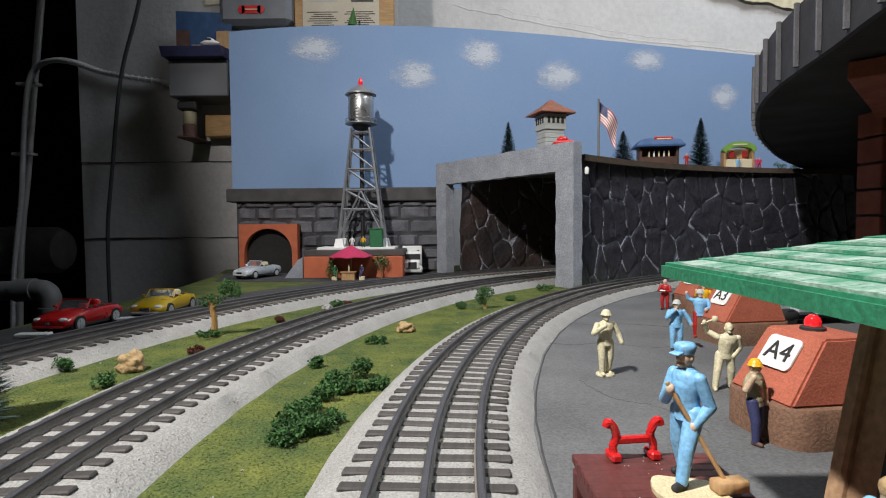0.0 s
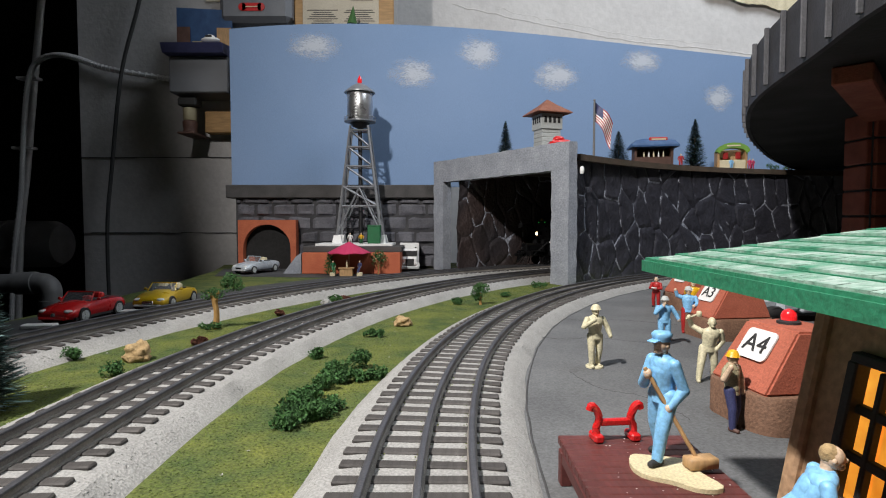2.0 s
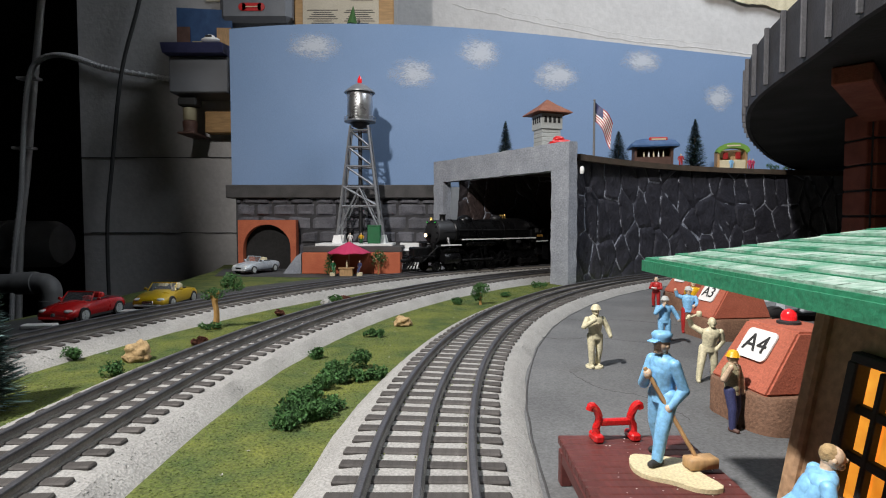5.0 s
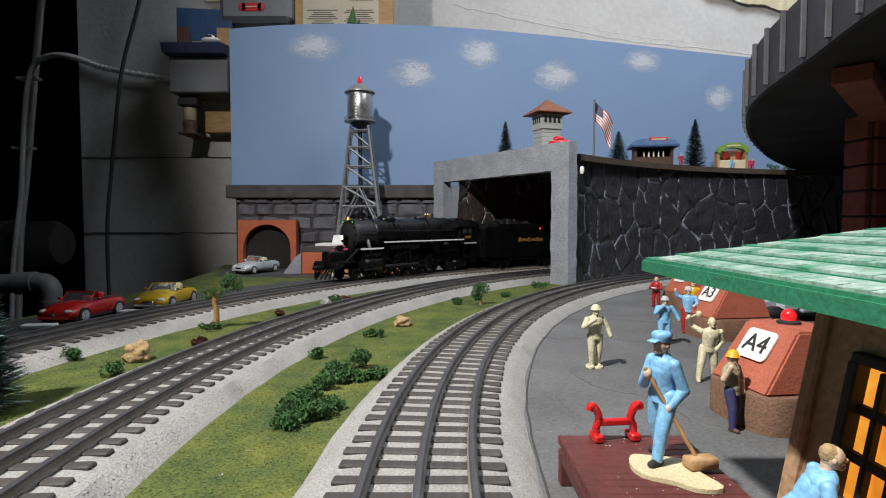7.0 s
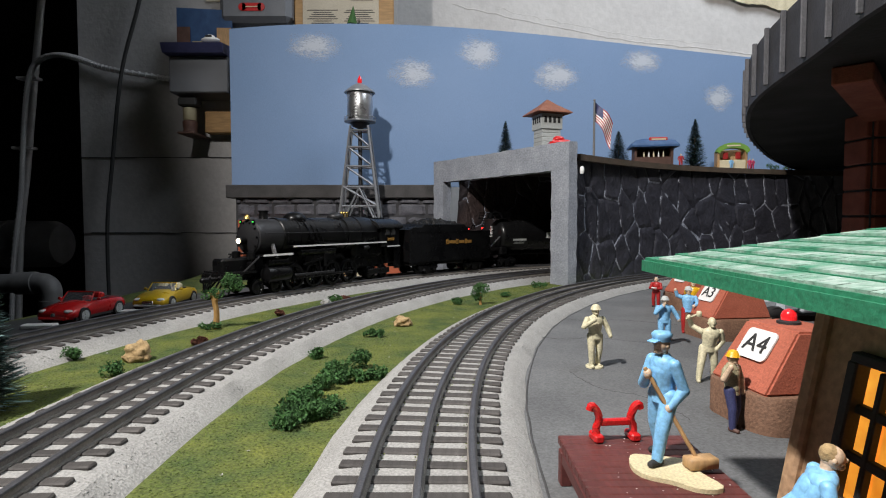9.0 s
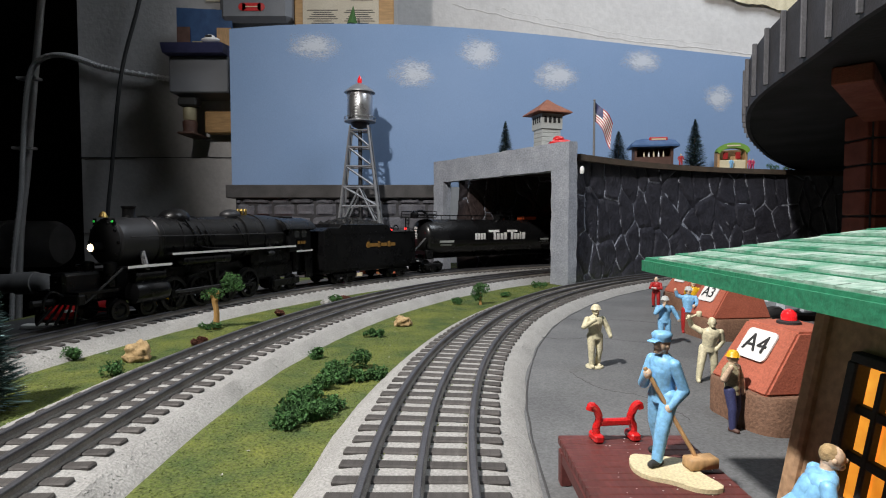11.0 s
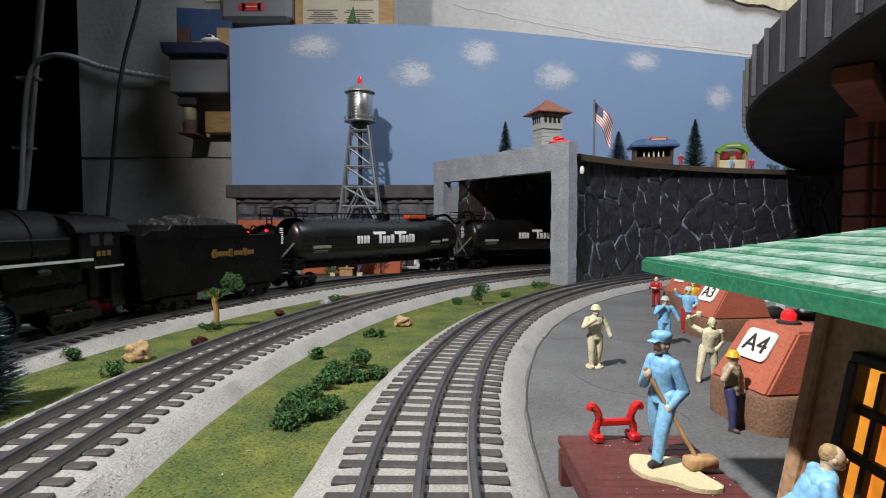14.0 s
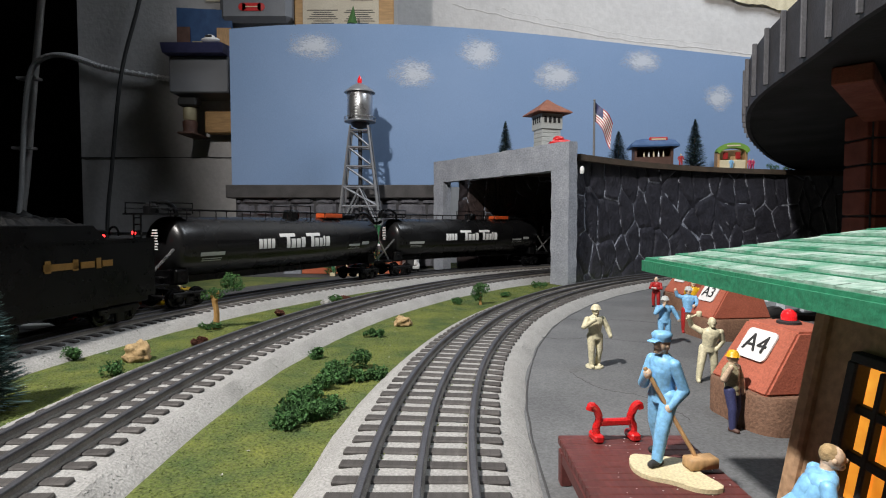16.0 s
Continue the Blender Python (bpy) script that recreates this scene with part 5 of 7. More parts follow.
for gy in (-1, 1):
    part("brace", Shape().cone((0.0, gy * 0.0155, 0.092), leg_at(-1, gy, 0.018), 0.0016, n=4), TOWERGREY, tower)
    part("brace", Shape().cone((0.0, gy * 0.0155, 0.092), leg_at(1, gy, 0.018), 0.0016, n=4), TOWERGREY, tower)
part("riser_pipe", Shape().cone((0, 0, 0), (0, 0, th), 0.0035, n=10), GREYBLK, tower)
part("balcony", Shape().lathe([(0.0165, 0), (0.026, 0.001), (0.026, 0.0022), (0.0165, 0.0022)], (0, 0, th + 0.006), 28), TOWERGREY, tower)
sh = Shape().tube([(0.0258 * math.cos(a), 0.0258 * math.sin(a), th + 0.0145) for a in np.linspace(0, 6.2832, 29)], 0.0007, 6)
for k in range(14):
    a = k * 2 * math.pi / 14
    sh.cone((0.0258 * math.cos(a), 0.0258 * math.sin(a), th + 0.007), (0.0258 * math.cos(a), 0.0258 * math.sin(a), th + 0.0145), 0.0005, n=5)
part("railing", sh, STEEL, tower)
part("tank_bottom", Shape().lathe([(0.004, 0), (0.012, 0.003), (0.0165, 0.009)], (0, 0, th - 0.004), 28), GREYBLK, tower)
tank = part("tank", Shape().lathe([(0.0205, 0), (0.0212, 0.001), (0.0212, 0.047), (0.0205, 0.048)], (0, 0, th + 0.0075), 36), STEEL, tower, "brushed silver tank")
part("roof", Shape().lathe([(0.0255, 0), (0.0255, 0.0015), (0.0205, 0.006), (0.0115, 0.0125), (0.0035, 0.0165), (0.002, 0.017)], (0, 0, th + 0.055), 36), TOWERGREY, tower, "grey conical roof")
part("beacon", Shape().lathe([(0.0032, 0), (0.0042, 0.003), (0.0036, 0.007), (0.0018, 0.011), (0.0003, 0.013)], (0, 0, th + 0.0715), 16), REDLENS, tower, "red beacon")
sh = Shape()
for k in range(9):
    sh.box((-0.003, -0.0221, th + 0.012 + 0.0048 * k), (0.0042, 0.0012, 0.0028), ch=0.0003)
part("tank_ladder", sh, WHITE, tower, "pale ladder rungs", smooth=0)
single("green_shed", Shape().box((-0.1165, 0.928, 0.0372 + 0.0150), (0.021, 0.018, 0.030), ch=0.0008).box((-0.1165, 0.928, 0.0372 + 0.0305), (0.023, 0.020, 0.0014), ch=0.0004), BOXGREEN, "small green shed on the white slab", "shed")
for x, k in ((-0.1560, WHITE), (-0.1375, HARDHAT)):
    figure("diner_figurine", "tiny seated figure on the white slab", (x, 0.9200, 0.0372), 0.0185, 0, FLESH, k, BOXGREEN if k is HARDHAT else WHITE, INK, BROWN, "hair")

# ---- umbrella table and shrubs before the orange wall ----
um = thing("patio_umbrella", "magenta patio umbrella over a wooden table", "umbrella", m=Matrix.Translation((-0.1500, 0.8720, AZ)))
sh = Shape()
for k in range(8):
    a, b = 2 * math.pi * k / 8, 2 * math.pi * (k + 1) / 8
    mid = (a + b) / 2
    sh.add([(0, 0, 0.0535), (0.036 * math.cos(a), 0.036 * math.sin(a), 0.0350), (0.0335 * math.cos(mid), 0.0335 * math.sin(mid), 0.0362), (0.036 * math.cos(b), 0.036 * math.sin(b), 0.0350)], [(0, 1, 2), (0, 2, 3)])
    sh.add([(0, 0, 0.0528), (0.036 * math.cos(a), 0.036 * math.sin(a), 0.0343), (0.0335 * math.cos(mid), 0.0335 * math.sin(mid), 0.0355), (0.036 * math.cos(b), 0.036 * math.sin(b), 0.0343)], [(2, 1, 0), (3, 2, 0)])
part("canopy", sh, PINK, um, "magenta canopy", smooth=0)
part("pole", Shape().cone((0, 0, 0), (0, 0, 0.0545), 0.0011, n=8), WOOD, um)
pt = thing("patio_table", "pale wooden patio table with open top", "table", m=Matrix.Translation((-0.1510, 0.8520, AZ)))
part("table_top", Shape().box((0, 0, 0.0125), (0.024, 0.012, 0.0018), ch=0.0004), WOOD, pt)
part("table_box", Shape().box((0, 0, 0.0058), (0.020, 0.009, 0.0116), ch=0.0005), WOOD, pt)
part("bottle", Shape().lathe([(0.0012, 0), (0.0012, 0.007), (0.0006, 0.009), (0.0006, 0.012)], (0.001, 0, 0.0134), 10), CREAM, pt)
for x, k in ((-0.1720, BOXGREEN), (-0.1300, NAVY)):
    bench = single("bench", Shape().box((x, 0.8520, AZ + 0.0028), (0.008, 0.009, 0.0056), ch=0.0005), CREAM, "cream box bench beside the patio table", "bench", "benches")
    figure("seated_figurine", "tiny seated figure at the patio table", (x, 0.8530, AZ + 0.0048), 0.0195, 40 if x < -0.15 else -40, FLESH, k, k, INK, BROWN, "hair", feet=((0.08, -0.22), (-0.08, -0.22)))


# ---- greenery ----
def leaves(centers, radii, n, size, squash=0.85):
    """Leaf chips spread in lumps."""
    sh = Shape()
    for c, r in zip(centers, radii):
        c = Vector(c)
        for k in range(n):
            d = Vector(rng.normal(0, 1, 3)).normalized() * r * rng.uniform(0.35, 1.05) ** 0.6
            d.z *= squash
            p = c + d
            a, b = Vector(rng.normal(0, 1, 3)).normalized() * size * rng.uniform(0.6, 1.4), Vector(rng.normal(0, 1, 3)).normalized() * size * rng.uniform(0.6, 1.4)
            sh.add([p - a * 0.6, p + b * 0.6, p + a * 0.6, p - b * 0.6 + d.normalized() * size * 0.4], [(0, 1, 2), (0, 2, 3)])
    return sh


def bush(x, y, w, hgt, k=LEAF, label="low dark green foam bush on the turf", lumps=10, zbase=GZ):
    cs, rs = [], []
    for q in range(lumps):
        a, rr = rng.uniform(0, 6.283), rng.uniform(0.05, 0.55) * w
        r = rng.uniform(0.20, 0.34) * hgt
        cs.append((x + rr * math.cos(a), y + rr * 0.7 * math.sin(a), zbase + r * 0.75 + rng.uniform(0, 0.45) * hgt))
        rs.append(r * rng.uniform(0.9, 1.4))
    return single("bush", leaves(cs, rs, 90, 0.0011), k, label, "bush", "bushes", smooth=0)


CLUMPS = ((-0.0784, 0.335, 0.008, 0.0085), (-0.047, 0.313, 0.010, 0.0125), (-0.036, 0.291, 0.010, 0.0075), (-0.044, 0.287, 0.012, 0.0075), (-0.053, 0.283, 0.012, 0.0085), (-0.060, 0.300, 0.010, 0.0085), (-0.058, 0.288, 0.012, 0.009), (-0.060, 0.274, 0.010, 0.008),
          (-0.0635, 0.258, 0.012, 0.008), (-0.066, 0.246, 0.013, 0.0085), (-0.066, 0.236, 0.012, 0.008), (-0.0585, 0.239, 0.012, 0.0085), (-0.053, 0.233, 0.012, 0.009), (-0.059, 0.227, 0.012, 0.0085), (-0.0645, 0.2195, 0.012, 0.0085), (-0.050, 0.241, 0.009, 0.007),
          (-0.2224, 0.3285, 0.018, 0.0095), (-0.1805, 0.296, 0.008, 0.0085), (-0.0516, 0.399, 0.013, 0.0065), (-0.1800, 0.4260, 0.022, 0.0075), (0.1230, 0.700, 0.022, 0.009), (0.0700, 0.617, 0.010, 0.0065), (0.0150, 0.560, 0.008, 0.0085), (-0.1150, 0.580, 0.014, 0.0085))
for x, y, w, hgt in CLUMPS:
    bush(x, y, w, hgt)
for x, y, w, hgt in ((-0.1675, 0.3720, 0.009, 0.0075), (-0.1470, 0.4900, 0.011, 0.0075), (-0.1030, 0.590, 0.018, 0.006)):
    bush(x, y, w, hgt, LEAFBROWN, "low rust-brown dried bush on the turf")
for x, y in ((0.0, 0.700), (-0.0150, 0.672)):
    bush(x, y, 0.016, 0.005, LEAFBROWN, "low rust-brown dried bush on the turf")

tr = thing("turf_tree", "small tree with ochre trunk and dark green foam crown", "tree", "trees")
part("trunk", Shape().limb(arcs([(-0.1805, 0.4310, GZ), (-0.1795, 0.4310, 0.0), (-0.1810, 0.4310, 0.0115), (-0.1770, 0.4300, 0.0175)], 3), [0.0032, 0.0026, 0.0023, 0.0022, 0.0021, 0.0022, 0.0024, 0.0020, 0.0017, 0.0013], 9), BARK, tr)
part("limb", Shape().limb([(-0.1800, 0.431, 0.011), (-0.1845, 0.430, 0.0165)], [0.0022, 0.0013], 8), BARK, tr)
part("crown", leaves([(-0.1865, 0.430, 0.0150), (-0.1815, 0.431, 0.0170), (-0.1765, 0.429, 0.0160), (-0.1690, 0.430, 0.0215), (-0.1640, 0.430, 0.0265), (-0.1690, 0.431, 0.0290), (-0.1615, 0.430, 0.0220), (-0.1705, 0.430, 0.0250)], [0.0050, 0.0044, 0.0044, 0.0056, 0.0058, 0.0046, 0.0046, 0.005], 240, 0.0011), LEAF, tr, smooth=0)
tr = thing("turf_tree", "small dark green foam tree on the turf", "tree", "trees")
part("trunk", Shape().limb([(0.0385, 0.558, GZ), (0.0380, 0.558, 0.0)], [0.0016, 0.0011], 8), BARK, tr)
part("crown", leaves([(0.0335, 0.558, -0.0005), (0.0380, 0.557, 0.0030), (0.0425, 0.558, 0.0050), (0.0385, 0.558, 0.0075), (0.0355, 0.558, 0.0045), (0.0360, 0.558, -0.004)], [0.0050, 0.0064, 0.0058, 0.0048, 0.0054, 0.0045], 260, 0.0012), LEAF, tr, smooth=0)
tr = thing("topiary_shrub", "dark green cone shrub against the orange wall", "shrub", "shrubs")
part("foliage", leaves([(-0.183, 0.880, AZ + 0.006 + 0.0055 * k) for k in range(6)], [0.0105, 0.0100, 0.0085, 0.0068, 0.0050, 0.0030], 130, 0.0016), LEAF, tr, smooth=0)
part("stem", Shape().cone((-0.183, 0.880, AZ), (-0.183, 0.880, AZ + 0.008), 0.0012, n=6), BARK, tr)
tr = thing("flowering_shrub", "round dark shrub with pale flowers against the orange wall", "shrub", "shrubs")
part("foliage", leaves([(-0.104, 0.880, AZ + 0.020), (-0.098, 0.880, AZ + 0.027), (-0.109, 0.880, AZ + 0.028), (-0.103, 0.879, AZ + 0.033)], [0.011, 0.009, 0.008, 0.008], 170, 0.0016), LEAF, tr, smooth=0)
part("flower", leaves([(-0.104, 0.872, AZ + 0.026)], [0.011], 26, 0.0014), CREAM, tr, "pale flowers", smooth=0)
part("stem", Shape().cone((-0.104, 0.880, AZ), (-0.104, 0.880, AZ + 0.018), 0.0012, n=6), BARK, tr)


def spruce(x, y, zb, hgt, r, rows, tips=0.3, turn=0.0):
    e = thing("spruce_tree", "dark bottle-brush spruce with frosted tips", "tree", "spruces", Matrix.Translation((x, y, zb)))
    part("trunk", Shape().cone((0, 0, 0), (0, 0, hgt * 0.97), hgt * 0.018, hgt * 0.004, 7), BARK, e)
    for name, k, frac in (("needles", SPRUCE, 1.0), ("frost", FROST, tips)):
        sh = Shape()
        for q in range(int(rows * frac)):
            u = rng.uniform(0.04, 1.0)
            rad = r * (1 - u) ** 0.85 * rng.uniform(0.75, 1.1) + 0.0012
            a = rng.uniform(0, 6.283)
            z0 = u * hgt
            s = 0.2 if name == "needles" else 0.72
            d = Vector((math.cos(a), math.sin(a), rng.uniform(-0.25, 0.45)))
            t = Vector((-math.sin(a), math.cos(a), rng.uniform(-0.4, 0.4))) * hgt * 0.007
            p0, p1 = Vector((0, 0, z0)) + d * rad * s, Vector((0, 0, z0)) + d * rad
            sh.add([p0 - t, p0 + t, p1 + t * 0.3, p1 - t * 0.3], [(0, 1, 2, 3)])
        part(name, sh, k, e, smooth=0)
    return e


spruce(-0.2070, 0.2350, GZ, 0.092, 0.0215, 5200, 0.32)
spruce(0.112, 0.99, 0.166, 0.088, 0.021, 2200, 0.25)
spruce(0.280, 0.880, 0.166, 0.052, 0.019, 2000, 0.25)
spruce(0.452, 0.99, 0.166, 0.092, 0.024, 2400, 0.25)

# rocks
def boulder(label, x, y, w, hgt, k, seed):
    b = bmesh.new()
    bmesh.ops.create_icosphere(b, subdivisions=4, radius=1)
    for v in b.verts:
        p = v.co.copy()
        d = 1 + 0.55 * noise.noise(p * 1.6 + Vector((seed, 0, 0))) + 0.40 * abs(noise.noise(p * 3.1 + Vector((0, seed, 0)))) + 0.06 * noise.noise(p * 9)
        v.co = Vector((p.x * d * w / 2, p.y * d * w / 2.4, (p.z * d + 0.75) * hgt / 1.8))
    me = bpy.data.meshes.new("boulder")
    b.to_mesh(me)
    b.free()
    me.materials.append(k)
    me.shade_smooth()
    return single("boulder", me, k, label, "rock", "rocks", m=Matrix.Translation((x, y, GZ)))


boulder("tan sandstone boulder on the turf", -0.1865, 0.330, 0.0150, 0.0108, SANDSTONE, 3.0)
boulder("small pale sandstone rock on the turf", -0.0326, 0.4430, 0.0125, 0.0080, SANDSTONE, 9.0)
boulder("tiny pale stone beside the ballast", -0.1210, 0.562, 0.0085, 0.0055, BALLAST, 5.0)

# ---- on the plateau ----
gt = thing("guard_tower", "pale grey siding guard tower with brown hipped roof", "guard tower", m=Matrix.Translation((0.1800, 0.955, 0.166)) @ Matrix.Rotation(radians(18), 4, "Z") @ Matrix.Diagonal((0.77, 0.77, 1, 1)))
for k in range(9):
    part("clapboard", Shape().box((0, 0, 0.004 + 0.0074 * k), (0.046 + 0.001 * (k % 2), 0.040, 0.0072), ch=0.0008), SIDING, gt)
part("lookout", Shape().box((0, 0, 0.0790), (0.052, 0.046, 0.026), ch=0.0006), SIDING, gt)
for k in range(4):
    part("window", Shape().box((-0.0165 + 0.011 * k, -0.0234, 0.0815), (0.0058, 0.0012, 0.0105)), INK, gt)
    part("window", Shape().box((-0.0262, -0.0140 + 0.0095 * k, 0.0815), (0.0012, 0.0052, 0.0105)), INK, gt)
rf = [[(a * w, b * w * 0.92, z) for a, b in ((-1, -1), (1, -1), (1, 1), (-1, 1))] for w, z in ((0.042, 0.0925), (0.042, 0.0940), (0.016, 0.1085), (0.002, 0.1180))]
part("roof", Shape().loft(rf), ROOFBROWN, gt, "brown hipped roof", smooth=0)
flag = thing("flagpole", "grey flagpole with a red, white and blue flag", "flag", m=Matrix.Translation((0.2190, 0.800, 0.166)))
part("pole", Shape().cone((0, 0, 0), (0, 0, 0.082), 0.0018, 0.0014, 8).ball((0, 0, 0.083), 0.0019, 8), PVC, flag)
sh = Shape()
cols, rows = 16, 13
vs = []
for i in range(cols + 1):
    for j in range(rows + 1):
        u, q = i / cols, j / rows
        vs.append((0.001 + 0.027 * u - 0.004 * q * u, 0.004 * math.sin(7 * u + 2 * q), 0.0805 - (0.026 + 0.012 * u) * q - 0.030 * u ** 1.4))
for i in range(cols):
    for j in range(rows):
        m = 2 if (i < 7 and j < 7) else (0 if j % 2 == 0 else 1)
        sh.f.append((i * (rows + 1) + j, (i + 1) * (rows + 1) + j, (i + 1) * (rows + 1) + j + 1, i * (rows + 1) + j + 1))
        sh.m.append(m)
sh.v = [tuple(p) for p in vs]
part("cloth", sh, [MAROON, WHITE, NAVY], flag, "striped flag cloth")
single("red_canopy", Shape().loft([[(0.1645 + a * w, 0.775 + b * w * 0.5, z) for a, b in ((-1, -1), (1, -1), (1, 1), (-1, 1))] for w, z in ((0.0165, 0.181), (0.0155, 0.185), (0.009, 0.1885))]).ball((0.1625, 0.775, 0.189), (0.0085, 0.006, 0.0055), 12).box((0.1645, 0.775, 0.1735), (0.022, 0.012, 0.016)), RED, "red toy canopy on the portal top", "canopy")

kb = thing("food_kiosk", "dark wooden kiosk with blue awning roof and red sign", "kiosk", "kiosks", Matrix.Translation((0.359, 0.945, 0.166)) @ Matrix.Rotation(radians(-8), 4, "Z") @ Matrix.Diagonal((0.88, 0.88, 1, 1)))
part("counter", Shape().box((0, -0.012, 0.009), (0.066, 0.008, 0.018), ch=0.001), BROWN, kb)
part("back_wall", Shape().box((0, 0.014, 0.018), (0.066, 0.004, 0.036), ch=0.001), BROWN, kb)
for g in (-1, 1):
    part("side_wall", Shape().box((g * 0.0335, 0.001, 0.018), (0.005, 0.030, 0.036), ch=0.001), BROWN, kb)
part("awning", Shape().loft([[(a * w, b * w * 0.62, z) for a, b in ((-1, -1), (1, -1), (1, 1), (-1, 1))] for w, z in ((0.044, 0.034), (0.044, 0.037), (0.036, 0.045), (0.022, 0.0485))]), BLUE, kb, "blue awning roof", smooth=0)
part("sign", Shape().box((0.006, -0.0210, 0.0465), (0.034, 0.003, 0.0075), ch=0.002), MAROON, kb, "red sign board")
part("sign_bar", Shape().box((0.006, -0.0228, 0.0465), (0.026, 0.0008, 0.0020)), CREAM, kb)
for k in range(5):
    part("bottle", Shape().lathe([(0.0016, 0), (0.0016, 0.005), (0.0007, 0.007), (0.0007, 0.009)], (-0.018 + 0.009 * k, -0.012, 0.018), 8), WHITE if k % 2 else CREAM, kb)
figure("vendor_figurine", "tiny figure in red beside the kiosk", (0.398, 0.922, 0.166), 0.022, 0, FLESH, MAROON, MAROON, INK, BROWN, "hair")
kg = thing("fruit_stall", "wooden fruit stall with arched green sign", "stall", "kiosks", Matrix.Translation((0.509, 0.975, 0.166)) @ Matrix.Rotation(radians(-12), 4, "Z") @ Matrix.Diagonal((0.84, 0.84, 1, 1)))
part("back_wall", Shape().box((0, 0.010, 0.018), (0.050, 0.004, 0.036), ch=0.001), WOOD, kg)
for g in (-1, 1):
    part("side_wall", Shape().box((g * 0.0265, -0.001, 0.017), (0.005, 0.026, 0.034), ch=0.001), WOOD, kg)
part("counter", Shape().box((0, -0.011, 0.008), (0.050, 0.010, 0.016), ch=0.001), CREAM, kg)
sg = [[(0.032 * math.sin(a) , y, 0.030 + 0.016 * math.cos(a)) for a in np.linspace(-1.5, 1.5, 13)] + [(0.026 * math.sin(a), y, 0.026 + 0.011 * math.cos(a)) for a in np.linspace(1.5, -1.5, 13)] for y in (-0.020, -0.002)]
part("arched_sign", Shape().loft(sg), LIME, kg, "arched lime-green sign")
part("sign_bar", Shape().box((0, -0.0206, 0.0405), (0.026, 0.0010, 0.0022)), CREAM, kg)
for k in range(2):
    part("hanging_banner", Shape().box((-0.012 + 0.024 * k, -0.008, 0.0245), (0.010, 0.002, 0.012), ch=0.001), MAROON, kg, "red banner")
for x, y, k in ((0.500, 0.955, SKYBLUE), (0.532, 0.955, PINK), (0.540, 0.96, PINK)):
    figure("shopper_figurine", "tiny standing figure by the fruit stall", (x, y, 0.166), 0.018, 0, FLESH, k, k, INK, BROWN, "hair")
for x, y, k in ((0.590, 0.985, LEAF), (0.625, 1.0, LEAF), (0.640, 1.0, LEAFBROWN)):
    bush(x, y, 0.020, 0.014, k, "small shrub on the plateau edge", 6, 0.166)
single("white_lamp", Shape().lathe([(0.0022, 0), (0.003, 0.003), (0.0028, 0.008), (0.0015, 0.010)], (0.1865, 0.7380, 0.138), 10), WHITE, "small white lamp on the rock face", "lamp")

# ---- basement clutter ----
FX = 1.119
def wallbox(name, label, cat, x0, x1, z0, z1, depth, k, ch=0.002, kind=""):
    return single(name, Shape().box(((x0 + x1) / 2, FX - depth / 2, (z0 + z1) / 2), (x1 - x0, depth, z1 - z0), ch=ch), k, label, cat, kind=kind)


wallbox("grey_cabinet", "grey painted wall cabinet under a dark tray", "cabinet", -0.516, -0.405, 0.318, 0.386, 0.075, SHELFGREY)
tray = thing("display_tray", "dark blue sloped display tray on the wall cabinet", "tray")
part("tray_body", Shape().loft([[(x, FX - 0.010, 0.386), (x, FX - 0.095, 0.386), (x, FX - 0.103, 0.402), (x, FX - 0.010, 0.415)] for x in (-0.518, -0.405)]), NAVY, tray, smooth=0)
pic = thing("street_picture", "printed picture of a blue sky over a street", "picture")
part("sheet", Shape().box((-0.466, FX - 0.030, 0.449), (0.108, 0.003, 0.078), tilt=(0.1, 0.05, 0)), BLUE, pic, "blue sky print", smooth=0)
for c, s, k in (((-0.506, FX - 0.0335, 0.434), (0.026, 0.001, 0.040), BROWN), ((-0.427, FX - 0.0335, 0.434), (0.028, 0.001, 0.036), WOOD), ((-0.464, FX - 0.0350, 0.420), (0.050, 0.001, 0.012), KHAKI)):
    part("print_patch", Shape().box(c, s), k, pic, smooth=0)
mc = thing("white_toy_car", "small white toy car on the display tray", "toy car", m=Matrix.Translation((-0.432, FX - 0.085, 0.4055)))
part("body", Shape().ball((0, 0, 0.006), (0.018, 0.009, 0.0055), 16), WHITE, mc)
part("roof", Shape().ball((-0.001, 0, 0.010), (0.010, 0.0075, 0.006), 14), WHITE, mc)
part("window", Shape().box((-0.001, -0.0070, 0.0115), (0.012, 0.0016, 0.0040), ch=0.0006), INK, mc)
tc = thing("toy_loader", "small dark and brass lantern-like toy on a narrow ledge", "toy", m=Matrix.Translation((-0.487, FX - 0.055, 0.245)))
part("body", Shape().lathe([(0.010, 0), (0.0135, 0.002), (0.0120, 0.008), (0.0135, 0.012), (0.0135, 0.022), (0.010, 0.024)], n=18), BROWN, tc)
part("cab", Shape().lathe([(0.011, 0.024), (0.0125, 0.027), (0.0125, 0.045), (0.011, 0.048)], n=18), KHAKI, tc)
part("roof", Shape().box((0, 0, 0.058), (0.036, 0.028, 0.016), ch=0.003), INK, tc)
part("window", Shape().box((-0.002, -0.0125, 0.058), (0.016, 0.002, 0.008)), SIDING, tc)
wallbox("pine_ledge", "orange pine board under the cabinet", "board", -0.470, -0.405, 0.250, 0.292, 0.030, PINE, kind="structure")
single("toy_ledge", Shape().box((-0.487, FX - 0.038, 0.243), (0.032, 0.076, 0.004), ch=0.001), BROWN, "narrow dark wooden ledge for a toy", "ledge")
cb = thing("plastic_case", "grey plastic case with a red oval label", "case")
